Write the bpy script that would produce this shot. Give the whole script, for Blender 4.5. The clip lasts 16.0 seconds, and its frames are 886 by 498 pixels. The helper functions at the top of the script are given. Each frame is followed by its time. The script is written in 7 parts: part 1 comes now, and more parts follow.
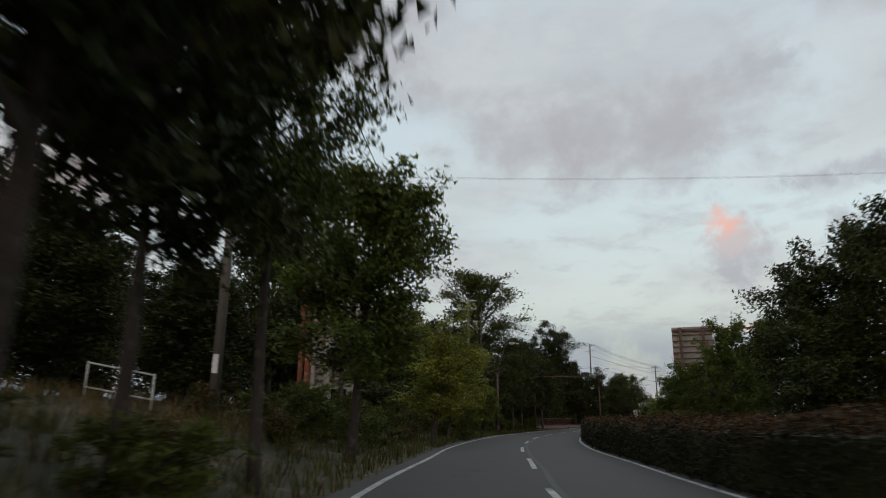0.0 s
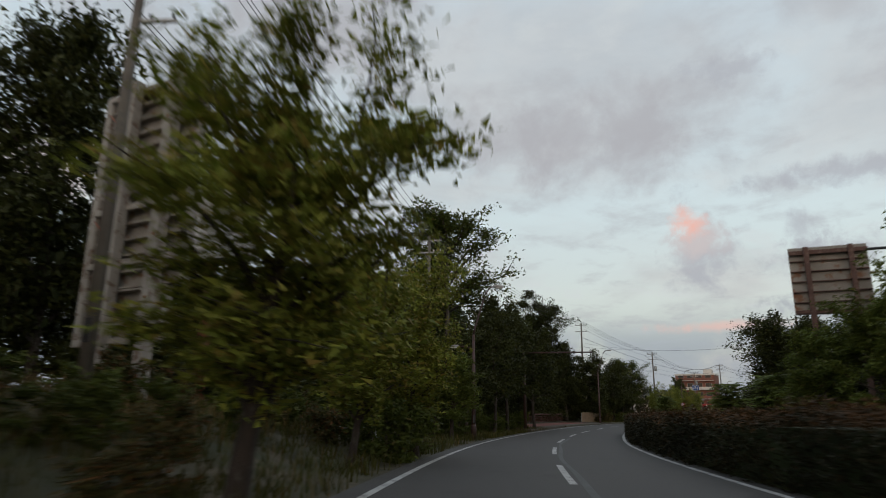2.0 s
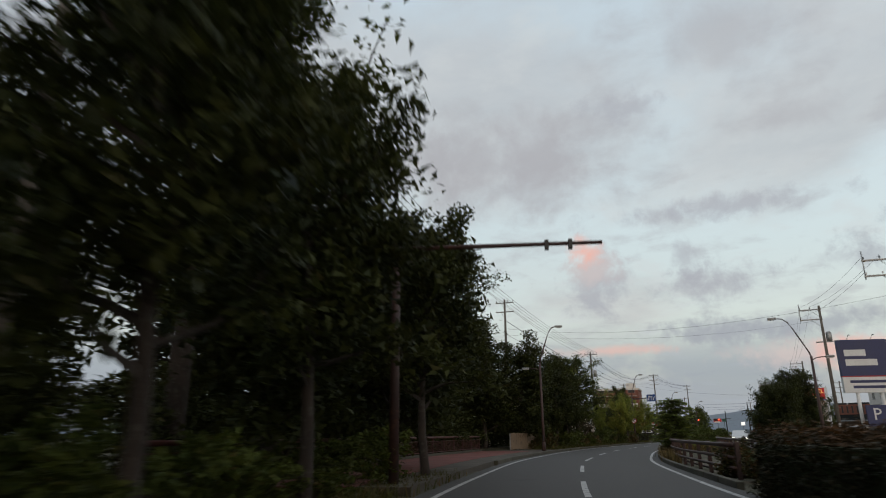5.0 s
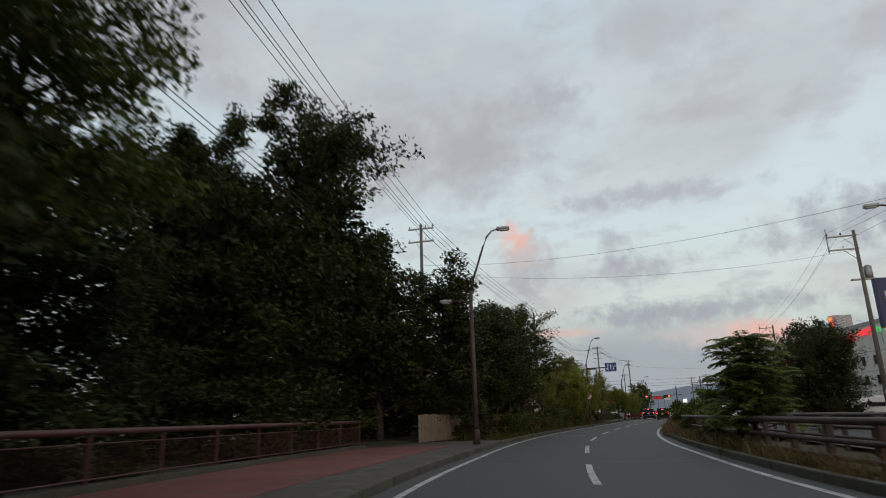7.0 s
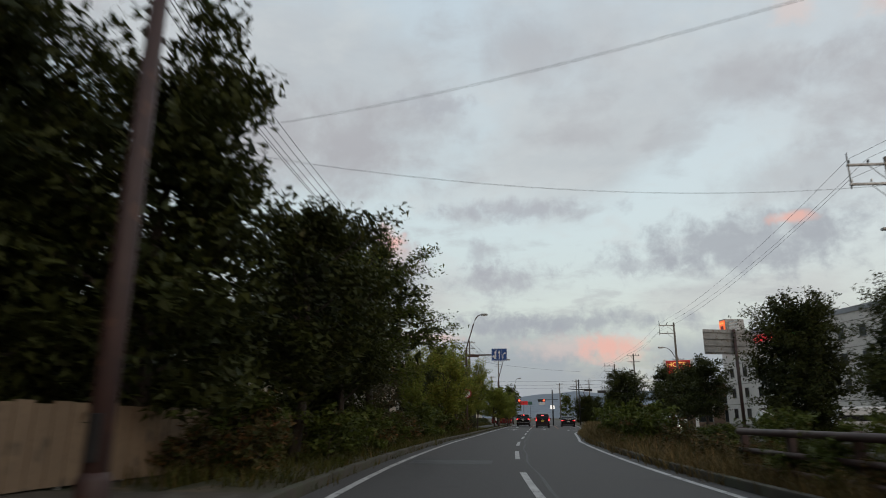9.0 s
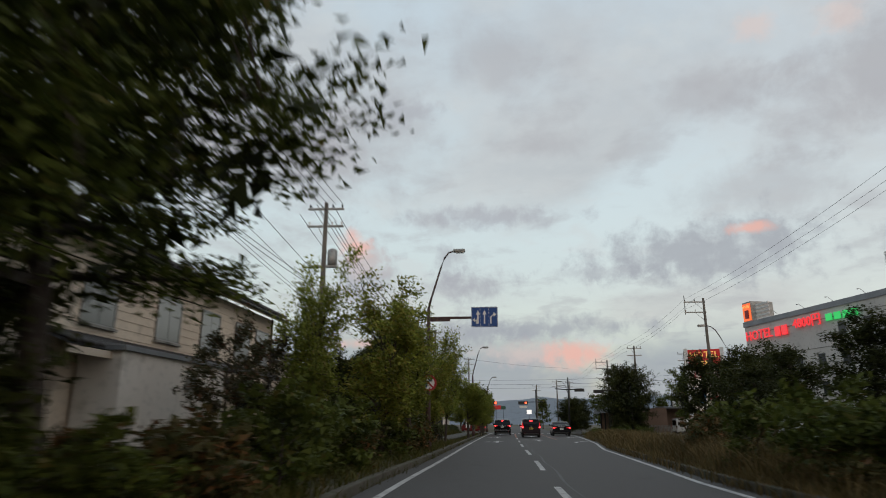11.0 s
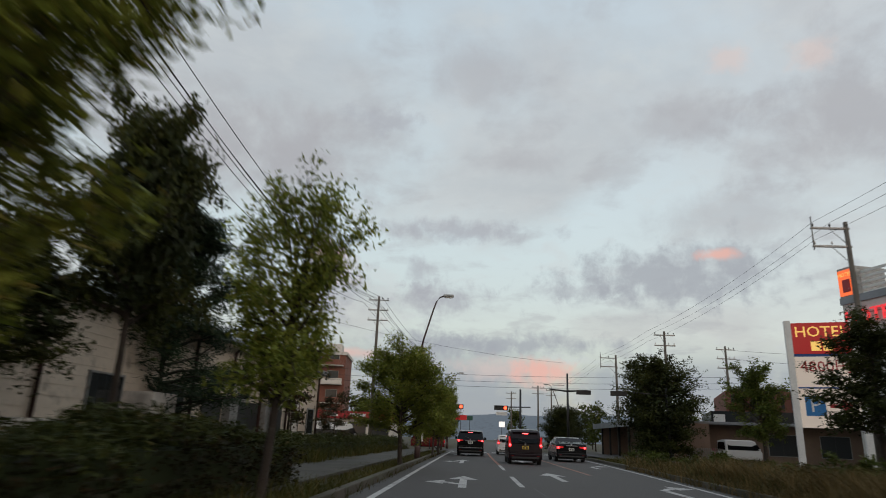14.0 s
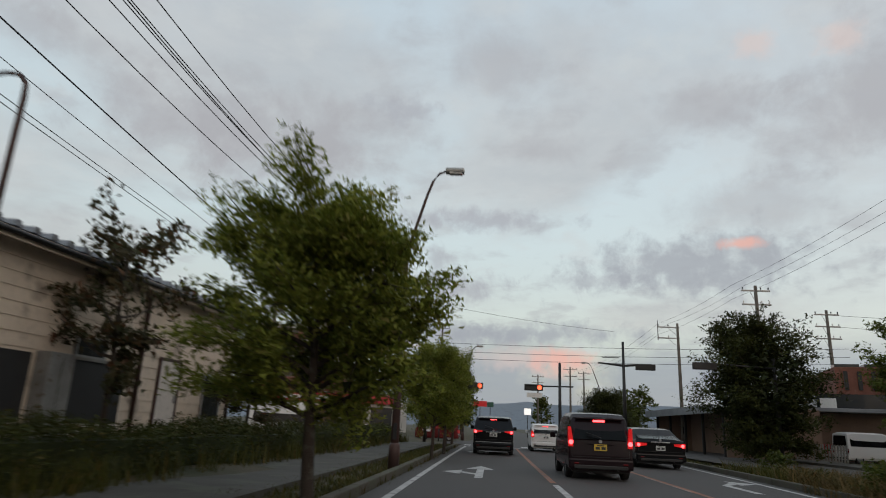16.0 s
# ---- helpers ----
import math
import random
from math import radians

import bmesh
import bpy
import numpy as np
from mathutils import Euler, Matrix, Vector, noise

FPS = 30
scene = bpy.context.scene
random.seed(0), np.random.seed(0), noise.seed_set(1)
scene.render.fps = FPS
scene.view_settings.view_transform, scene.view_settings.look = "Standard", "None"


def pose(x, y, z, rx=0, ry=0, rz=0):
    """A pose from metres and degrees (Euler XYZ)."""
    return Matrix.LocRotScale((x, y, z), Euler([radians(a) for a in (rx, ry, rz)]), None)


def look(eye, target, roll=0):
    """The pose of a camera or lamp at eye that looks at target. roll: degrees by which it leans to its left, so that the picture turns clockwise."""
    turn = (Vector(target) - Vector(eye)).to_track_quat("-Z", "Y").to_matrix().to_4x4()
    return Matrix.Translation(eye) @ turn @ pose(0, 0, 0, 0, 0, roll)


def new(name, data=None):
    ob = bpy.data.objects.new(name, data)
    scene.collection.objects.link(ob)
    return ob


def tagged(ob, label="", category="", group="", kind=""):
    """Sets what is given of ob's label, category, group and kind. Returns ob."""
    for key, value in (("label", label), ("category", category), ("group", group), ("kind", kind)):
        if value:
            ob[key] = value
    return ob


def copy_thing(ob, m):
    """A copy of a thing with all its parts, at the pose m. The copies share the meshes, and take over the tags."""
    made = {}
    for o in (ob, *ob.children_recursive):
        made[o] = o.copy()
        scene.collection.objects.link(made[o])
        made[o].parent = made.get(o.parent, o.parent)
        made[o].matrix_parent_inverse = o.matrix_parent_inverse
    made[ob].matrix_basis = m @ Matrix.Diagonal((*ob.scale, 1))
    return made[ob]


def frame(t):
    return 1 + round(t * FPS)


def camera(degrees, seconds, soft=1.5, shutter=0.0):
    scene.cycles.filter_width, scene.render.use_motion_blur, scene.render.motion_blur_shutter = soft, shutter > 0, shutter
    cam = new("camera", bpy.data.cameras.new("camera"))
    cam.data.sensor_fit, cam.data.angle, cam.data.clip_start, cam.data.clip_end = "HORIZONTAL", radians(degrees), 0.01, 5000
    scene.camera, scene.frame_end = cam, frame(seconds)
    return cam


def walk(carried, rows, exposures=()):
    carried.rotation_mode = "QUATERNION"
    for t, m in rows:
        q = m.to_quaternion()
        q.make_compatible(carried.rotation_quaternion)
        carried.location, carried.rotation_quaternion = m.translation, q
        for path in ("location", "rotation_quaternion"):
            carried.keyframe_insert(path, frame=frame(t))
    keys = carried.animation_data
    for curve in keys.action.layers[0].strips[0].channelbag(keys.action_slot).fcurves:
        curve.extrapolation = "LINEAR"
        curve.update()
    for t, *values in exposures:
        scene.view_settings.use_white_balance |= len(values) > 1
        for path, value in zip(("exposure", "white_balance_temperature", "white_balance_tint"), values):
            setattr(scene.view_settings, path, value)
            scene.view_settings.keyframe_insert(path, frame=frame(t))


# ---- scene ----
cam = camera(70.0, 16.0, soft=0.95, shutter=0.48)
PATH = [
    (0, (39.85, -111.512, 1.841), (38.671, -109.976, 2.342), 0.6),
    (0.5, (36.584, -106.934, 1.784), (35.425, -105.38, 2.276), 0.4),
    (1, (33.245, -101.86, 1.702), (32.112, -100.285, 2.189), 1.0),
    (1.5, (29.748, -96.468, 1.56), (28.629, -94.887, 2.054), 1.2),
    (2, (26.612, -91.592, 1.522), (25.51, -89.997, 2.014), 0.6),
    (2.5, (23.541, -86.342, 1.459), (22.467, -84.732, 1.962), 0.0),
    (3, (20.783, -81.819, 1.441), (19.752, -80.184, 1.953), 0.4),
    (3.5, (18.252, -76.703, 1.37), (17.284, -75.033, 1.891), -0.0),
    (4, (15.7, -71.213, 1.354), (14.799, -69.509, 1.888), 1.4),
    (4.5, (13.34, -65.618, 1.299), (12.466, -63.909, 1.861), 0.7),
    (7, (4.86, -39.935, 1.163), (4.217, -38.113, 1.68), -1.8),
    (7.5, (3.635, -35.231, 1.198), (3.038, -33.393, 1.716), -0.0),
    (8, (2.603, -30.311, 1.155), (2.149, -28.432, 1.67), 0.4),
    (10.5, (-0.622, -5.271, 1.173), (-0.805, -3.349, 1.693), -0.1),
    (11, (-0.812, -0.353, 1.178), (-0.963, 1.569, 1.712), 0.0),
    (11.5, (-0.986, 4.292, 1.163), (-1.097, 6.217, 1.694), 1.9),
    (12, (-1.014, 8.912, 1.155), (-1.092, 10.84, 1.681), 2.4),
    (12.5, (-1.023, 13.715, 1.121), (-1.073, 15.642, 1.655), 2.7),
    (13, (-0.956, 18.434, 1.148), (-0.993, 20.359, 1.688), 2.3),
    (13.5, (-0.846, 22.961, 1.132), (-0.924, 24.881, 1.688), 2.0),
    (14, (-0.794, 27.538, 1.112), (-0.859, 29.454, 1.684), 2.2),
    (14.5, (-0.604, 31.502, 1.138), (-0.709, 33.416, 1.708), 1.7),
    (15, (-0.6, 35.552, 1.205), (-0.729, 37.465, 1.775), 2.3),
    (15.5, (-0.55, 39.307, 1.159), (-0.706, 41.218, 1.727), 1.5),
    (16, (-0.65, 42.884, 1.177), (-0.776, 44.806, 1.714), 2.6),
]
walk(cam, [(t, look(eye, target, roll)) for t, eye, target, roll in PATH], exposures=[(0.0, 0.0), (9.0, -0.04), (14.0, -0.06), (15.1, -0.16), (15.6, -0.16), (16.0, -0.06)])

# ---- world, sun, exposure ----
world = bpy.data.worlds.new("dusk_sky")
scene.world = world
world.use_nodes = True
wn, wl = world.node_tree.nodes, world.node_tree.links
wn.clear()


def wnode(kind, **kw):
    n = wn.new(kind)
    for k, v in kw.items():
        n.inputs[k.replace("_", " ")].default_value = v
    return n


def wmath(op, a, b=None, c=None):
    n = wn.new("ShaderNodeMath")
    n.operation = op
    for i, v in enumerate((a, b, c)):
        if v is None:
            continue
        if isinstance(v, (int, float)):
            n.inputs[i].default_value = v
        else:
            wl.new(v, n.inputs[i])
    return n.outputs[0]


def wramp(value, stops):
    n = wn.new("ShaderNodeValToRGB")
    e = n.color_ramp.elements
    while len(e) < len(stops):
        e.new(0.5)
    for el, (p, col) in zip(e, stops):
        el.position, el.color = p, (*col, 1)
    wl.new(value, n.inputs[0])
    return n.outputs[0]


def wmix(fac, a, b):
    n = wn.new("ShaderNodeMix")
    n.data_type = "RGBA"
    for i, v in ((0, fac), (6, a), (7, b)):
        if isinstance(v, (int, float)):
            n.inputs[i].default_value = v
        elif isinstance(v, tuple):
            n.inputs[i].default_value = (*v, 1)
        else:
            wl.new(v, n.inputs[i])
    return n.outputs[2]


def smooth(v, lo, hi):
    n = wn.new("ShaderNodeMapRange")
    n.interpolation_type = "SMOOTHSTEP"
    wl.new(v, n.inputs[0])
    n.inputs[1].default_value, n.inputs[2].default_value = lo, hi
    return n.outputs[0]


tc = wn.new("ShaderNodeTexCoord").outputs["Generated"]
sep = wn.new("ShaderNodeSeparateXYZ")
wl.new(tc, sep.inputs[0])
dx, dy, dz = sep.outputs
den = wmath("ADD", wmath("MAXIMUM", dz, 0.0), 0.16)
comb = wn.new("ShaderNodeCombineXYZ")
wl.new(wmath("DIVIDE", dx, den), comb.inputs[0])
wl.new(wmath("DIVIDE", dy, den), comb.inputs[1])


def wnoise(vec, scale, detail=7.0, rough=0.55, distort=0.0, off=0.0):
    n = wn.new("ShaderNodeTexNoise")
    n.inputs["Scale"].default_value = scale
    n.inputs["Detail"].default_value = detail
    n.inputs["Roughness"].default_value = rough
    n.inputs["Distortion"].default_value = distort
    mp = wn.new("ShaderNodeMapping")
    mp.inputs["Location"].default_value = (off, off * 0.7, off * 0.3)
    wl.new(vec, mp.inputs[0])
    wl.new(mp.outputs[0], n.inputs["Vector"])
    return n.outputs["Fac"]


cover = wnoise(comb.outputs[0], 0.95, 9.0, 0.56, 0.25, 3.1)
patchy = wnoise(comb.outputs[0], 2.6, 8.0, 0.6, 0.4, 11.3)
low = wnoise(tc, 5.5, 6.0, 0.55, 0.2, 5.0)

nishita = wn.new("ShaderNodeTexSky")
nishita.sky_type = "NISHITA"
nishita.sun_disc = False
nishita.sun_elevation, nishita.sun_rotation = radians(4), radians(200)
clear = wramp(dz, [(0.0, (0.225, 0.265, 0.325)), (0.08, (0.28, 0.315, 0.355)), (0.17, (0.43, 0.465, 0.48)), (0.30, (0.465, 0.535, 0.57)), (0.55, (0.46, 0.545, 0.61)), (1.0, (0.38, 0.47, 0.58))])
clear = wmix(wmath("MULTIPLY", smooth(dx, 0.0, 0.55), 0.45), clear, (0.475, 0.475, 0.495))
clear = wmix(0.06, clear, nishita.outputs[0])
cloud = wramp(patchy, [(0.25, (0.335, 0.345, 0.375)), (0.5, (0.42, 0.425, 0.445)), (0.75, (0.50, 0.495, 0.50))])
sky = wmix(wmath("MULTIPLY", smooth(cover, 0.44, 0.66), 0.62), clear, cloud)
wisp = wnoise(comb.outputs[0], 4.2, 9.0, 0.56, 0.15, 7.7)
sky = wmix(wmath("MULTIPLY", smooth(wisp, 0.52, 0.70), 0.42), sky, (0.35, 0.36, 0.395))
sky = wmix(wmath("MULTIPLY", smooth(wisp, 0.46, 0.32), 0.40), sky, (0.52, 0.56, 0.585))
# a slate band of stratus over the horizon
band = wmath("MULTIPLY", smooth(dz, 0.15, 0.09), smooth(low, 0.34, 0.52))
sky = wmix(wmath("MULTIPLY", band, 0.75), sky, (0.275, 0.315, 0.375))
rag_broad = wnoise(tc, 11.0, 9.0, 0.60, 0.2, 1.3)
rag_fine = wnoise(tc, 30.0, 8.0, 0.62, 0.2, 4.1)


def puff(az, el, w, h, amount, colour, rag, ragged=3.0):
    """A cloud at a bearing and height in degrees, half as wide and high as given, with a ragged rim."""
    global sky
    a_, e_ = radians(az), radians(el)
    ahead = Vector((math.sin(a_) * math.cos(e_), math.cos(a_) * math.cos(e_), math.sin(e_)))
    side = Vector((math.cos(a_), -math.sin(a_), 0))
    dots = []
    for axis in (side, side.cross(ahead), ahead):
        n = wn.new("ShaderNodeVectorMath")
        n.operation = "DOT_PRODUCT"
        wl.new(tc, n.inputs[0])
        n.inputs[1].default_value = axis
        dots.append(n.outputs["Value"])
    across, along = (wmath("POWER", wmath("ABSOLUTE", wmath("DIVIDE", d_, math.sin(radians(k)))), 2.0) for d_, k in ((dots[0], w), (dots[1], h)))
    r = wmath("ADD", wmath("SQRT", wmath("ADD", across, along)), wmath("MULTIPLY", wmath("SUBTRACT", rag, 0.5), ragged))
    m = wmath("MULTIPLY", smooth(r, 1.3, 0.1), smooth(dots[2], 0.5, 0.7))
    sky = wmix(wmath("MULTIPLY", m, amount), sky, colour)


GREY, SLATE, PINK, PEACH = (0.35, 0.357, 0.392), (0.31, 0.335, 0.382), (0.70, 0.41, 0.36), (0.62, 0.50, 0.475)
for az, el, w, h, amount in ((-21.5, 24, 12, 4.2, 0.8), (-19, 21.5, 9, 2.6, 0.5), (-46, 33, 9, 4.5, 0.75), (-41, 27.7, 3.5, 2.2, 0.6), (-30, 24, 7, 4, 0.45), (-60, 29, 12, 6, 0.65), (20.6, 27, 6, 2.4, 0.55), (33, 26, 8, 5, 0.75), (1.2, 32.5, 6, 3, 0.5), (6.1, 24.5, 4.5, 1.3, 0.5), (24, 18.5, 7, 2, 0.5)):
    puff(az, el, w, h, amount, GREY, rag_broad)
for az, el, w, h, amount in ((-11.9, 12.9, 2.8, 3.2, 0.75), (-2.1, 12.0, 4.5, 1.7, 0.75), (-4, 14.4, 1.4, 1.6, 0.6), (-8.6, 27.8, 3.5, 1.4, 0.55), (-1.5, 18.3, 8.5, 1.1, 0.7), (10, 13, 5, 0.9, 0.45)):
    puff(az, el, w, h, amount, (0.33, 0.345, 0.395), rag_fine)
for az, el, w, h, amount in ((18.6, 14.0, 10, 3.0, 0.8), (-1.3, 7.9, 4.5, 1.4, 0.8), (4.5, 8.2, 12, 1.1, 0.8)):
    puff(az, el, w, h, amount, SLATE, rag_fine)
for az, el, w, h, amount, colour in ((-12.2, 14.2, 2.4, 1.8, 0.4, PEACH), (-12.8, 15.7, 1.4, 1.2, 0.95, PINK), (3.5, 6.0, 5.0, 1.1, 0.55, PEACH), (7.2, 5.9, 3.0, 1.3, 0.9, PINK), (22.3, 15.6, 1.7, 0.5, 0.85, PINK), (24.7, 31.3, 1.5, 1.2, 0.5, PEACH), (31.8, 30.3, 1.9, 1.3, 0.5, PEACH), (-10.5, 6.9, 5.5, 0.5, 0.55, PINK), (-70, 18, 9, 3.2, 0.6, PEACH)):
    puff(az, el, w, h, amount, colour, rag_fine, 2.4)
bg = wn.new("ShaderNodeBackground")
warm = wn.new("ShaderNodeMix")
warm.data_type, warm.blend_type = "RGBA", "MULTIPLY"
warm.inputs[0].default_value = 1.0
wl.new(sky, warm.inputs[6])
warm.inputs[7].default_value = (1.015, 1.0, 0.972, 1)
wl.new(warm.outputs[2], bg.inputs[0])
bg.inputs[1].default_value = 1.2
wl.new(bg.outputs[0], wn.new("ShaderNodeOutputWorld").inputs[0])

sun = new("sun", bpy.data.lights.new("sun", "SUN"))
sun.data.energy, sun.data.angle, sun.data.color = 0.68, radians(50), (1.0, 0.76, 0.58)
sun.matrix_world = look((95, -150, 55), (0, 0, 0))


# ---- materials ----
def shader(name):
    m = bpy.data.materials.new(name)
    m.use_nodes = True
    t = m.node_tree
    return m, t.nodes, t.links, t.nodes["Principled BSDF"]


def mat(name, c1, c2, scale=3.0, rough=0.7, bump=0.15, metal=0.0, fine=14.0, spot=None, spotted=0.6, each=0.0):
    """A worn surface: two colours in a broad and a fine noise, a rough relief, and stains of a third colour."""
    m, n, l, p = shader(name)
    pos = n.new("ShaderNodeNewGeometry").outputs["Position"]

    def ns(s, d=5.0):
        q = n.new("ShaderNodeTexNoise")
        q.inputs["Scale"].default_value, q.inputs["Detail"].default_value = s, d
        l.new(pos, q.inputs["Vector"])
        return q.outputs["Fac"]

    def rng(v, a, b):
        q = n.new("ShaderNodeMapRange")
        l.new(v, q.inputs[0])
        q.inputs[1].default_value, q.inputs[2].default_value = a, b
        return q.outputs[0]

    def mix(f, a, b):
        q = n.new("ShaderNodeMix")
        q.data_type = "RGBA"
        l.new(f, q.inputs[0])
        for i, v in ((6, a), (7, b)):
            if isinstance(v, tuple):
                q.inputs[i].default_value = (*v, 1)
            else:
                l.new(v, q.inputs[i])
        return q.outputs[2]

    broad, grain = ns(scale), ns(scale * fine, 4.0)
    col = mix(rng(broad, 0.35, 0.65), c1, c2)
    dark = tuple(0.72 * v for v in c1)
    col = mix(rng(grain, 0.52, 0.8), col, dark)
    if spot:
        col = mix(rng(ns(scale * 2.7, 6.0), spotted - 0.08, spotted + 0.03), col, spot)
    if each:
        hsv = n.new("ShaderNodeHueSaturation")
        info = n.new("ShaderNodeObjectInfo").outputs["Random"]
        q = n.new("ShaderNodeMapRange")
        l.new(info, q.inputs[0])
        q.inputs[3].default_value, q.inputs[4].default_value = 1 - each, 1 + each
        l.new(q.outputs[0], hsv.inputs["Value"])
        l.new(col, hsv.inputs["Color"])
        col = hsv.outputs[0]
    l.new(col, p.inputs["Base Color"])
    r = n.new("ShaderNodeMapRange")
    l.new(broad, r.inputs[0])
    r.inputs[3].default_value, r.inputs[4].default_value = max(0.05, rough - 0.12), min(1, rough + 0.12)
    l.new(r.outputs[0], p.inputs["Roughness"])
    p.inputs["Metallic"].default_value = metal
    if bump:
        b = n.new("ShaderNodeBump")
        b.inputs["Strength"].default_value, b.inputs["Distance"].default_value = bump, 0.02
        l.new(grain, b.inputs["Height"])
        l.new(b.outputs[0], p.inputs["Normal"])
    return m


def leafy(name, c1, c2, dry, dryness=0.1, through_=0.25):
    """Leaves: each its own shade of green, a few dry, some light coming through."""
    m, n, l, p = shader(name)
    isl = n.new("ShaderNodeNewGeometry")
    ramp = n.new("ShaderNodeValToRGB")
    e = ramp.color_ramp.elements
    e.new(0.5), e.new(0.9)
    for el, (q, c) in zip(e, ((0.0, c1), (0.6, c2), (1 - dryness, c2), (1.0, dry))):
        el.position, el.color = q, (*c, 1)
    l.new(isl.outputs["Random Per Island"], ramp.inputs[0])
    hsv = n.new("ShaderNodeHueSaturation")
    q = n.new("ShaderNodeTexNoise")
    q.inputs["Scale"].default_value = 0.8
    l.new(isl.outputs["Position"], q.inputs["Vector"])
    r = n.new("ShaderNodeMapRange")
    l.new(q.outputs["Fac"], r.inputs[0])
    r.inputs[1].default_value, r.inputs[2].default_value, r.inputs[3].default_value, r.inputs[4].default_value = 0.3, 0.7, 0.65, 1.3
    l.new(r.outputs[0], hsv.inputs["Value"])
    l.new(ramp.outputs[0], hsv.inputs["Color"])
    l.new(hsv.outputs[0], p.inputs["Base Color"])
    p.inputs["Roughness"].default_value = 0.6
    p.inputs["Specular IOR Level"].default_value = 0.15
    tr = n.new("ShaderNodeBsdfTranslucent")
    l.new(hsv.outputs[0], tr.inputs[0])
    mx = n.new("ShaderNodeMixShader")
    mx.inputs[0].default_value = through_
    l.new(p.outputs[0], mx.inputs[1])
    l.new(tr.outputs[0], mx.inputs[2])
    l.new(mx.outputs[0], n["Material Output"].inputs[0])
    return m


def glow(name, colour, strength):
    m, n, l, p = shader(name)
    p.inputs["Base Color"].default_value = (*[0.5 * c for c in colour], 1)
    p.inputs["Emission Color"].default_value = (*colour, 1)
    p.inputs["Emission Strength"].default_value = strength
    p.inputs["Roughness"].default_value = 0.3
    return m


def glossy(name, colour, rough=0.12, coat=0.08, metal=0.0, spec=0.18):
    m, n, l, p = shader(name)
    p.inputs["Base Color"].default_value = (*colour, 1)
    p.inputs["Metallic"].default_value = metal
    p.inputs["Coat Weight"].default_value = coat
    p.inputs["Specular IOR Level"].default_value = spec
    q = n.new("ShaderNodeTexNoise")
    q.inputs["Scale"].default_value = 6.0
    r = n.new("ShaderNodeMapRange")
    l.new(q.outputs["Fac"], r.inputs[0])
    r.inputs[3].default_value, r.inputs[4].default_value = rough, rough + 0.2
    l.new(r.outputs[0], p.inputs["Roughness"])
    return m


ASPHALT = mat("asphalt", (0.048, 0.043, 0.040), (0.063, 0.057, 0.053), 0.35, 0.8, 0.5, fine=60, spot=(0.046, 0.041, 0.038), spotted=0.66)
SEAM = mat("tar_seam", (0.018, 0.017, 0.017), (0.03, 0.028, 0.027), 2.0, 0.6)
WHITE_LINE = mat("road_paint_white", (0.50, 0.49, 0.47), (0.36, 0.35, 0.34), 1.5, 0.75, 0.3, spot=(0.16, 0.15, 0.145), spotted=0.62)
ORANGE_LINE = mat("road_paint_orange", (0.30, 0.12, 0.06), (0.22, 0.10, 0.06), 1.5, 0.75, 0.3, spot=(0.16, 0.13, 0.12), spotted=0.62)
CONCRETE = mat("concrete", (0.27, 0.26, 0.24), (0.20, 0.19, 0.175), 0.9, 0.85, 0.35, spot=(0.10, 0.10, 0.085), spotted=0.62)
KERB = mat("kerb_concrete", (0.080, 0.066, 0.048), (0.048, 0.043, 0.029), 0.8, 0.9, 0.4, spot=(0.06, 0.06, 0.035), spotted=0.58, each=0.12)
RED_PAVE = mat("red_paving", (0.18, 0.046, 0.034), (0.125, 0.038, 0.029), 0.7, 0.9, 0.4, spot=(0.12, 0.062, 0.046), spotted=0.62)
DIRT_PAVE = mat("grimy_brown_paving", (0.075, 0.058, 0.042), (0.048, 0.040, 0.028), 0.7, 0.9, 0.5, spot=(0.10, 0.085, 0.065), spotted=0.62)
GREY_PAVE = mat("grey_paving", (0.062, 0.055, 0.046), (0.042, 0.038, 0.030), 0.6, 0.85, 0.4, spot=(0.07, 0.07, 0.05), spotted=0.6)
SOIL = mat("soil_and_grass", (0.060, 0.046, 0.022), (0.030, 0.036, 0.012), 0.5, 0.95, 0.8, fine=20, spot=(0.10, 0.075, 0.045), spotted=0.62)
BARK = mat("bark", (0.048, 0.034, 0.025), (0.028, 0.021, 0.016), 2.5, 0.95, 0.8, spot=(0.065, 0.058, 0.046), spotted=0.63)
POLE_CONC = mat("pole_concrete", (0.14, 0.12, 0.098), (0.10, 0.086, 0.072), 1.2, 0.85, 0.25, spot=(0.11, 0.10, 0.085), spotted=0.63)
BROWN_PAINT = mat("brown_painted_steel", (0.055, 0.024, 0.019), (0.038, 0.019, 0.016), 2.0, 0.6, 0.1, 0.0, spot=(0.09, 0.04, 0.024), spotted=0.66)
RAIL_RED = mat("red_brown_painted_rail", (0.105, 0.032, 0.026), (0.07, 0.024, 0.020), 2.0, 0.5, 0.1, 0.2, spot=(0.08, 0.04, 0.03), spotted=0.62)
DARK_STEEL = mat("dark_steel", (0.035, 0.035, 0.037), (0.05, 0.048, 0.046), 3.0, 0.5, 0.1, 0.7)
GALV = mat("galvanised_steel", (0.34, 0.34, 0.33), (0.26, 0.26, 0.25), 3.0, 0.5, 0.1, 0.6, spot=(0.17, 0.13, 0.10), spotted=0.66)
RUST = mat("rusty_steel", (0.25, 0.075, 0.033), (0.15, 0.045, 0.026), 1.1, 0.9, 0.5, 0.1, spot=(0.30, 0.20, 0.155), spotted=0.6)
RED_STEEL = mat("faded_red_brown_steel", (0.12, 0.062, 0.048), (0.085, 0.046, 0.037), 1.5, 0.8, 0.2, spot=(0.16, 0.10, 0.08), spotted=0.64)
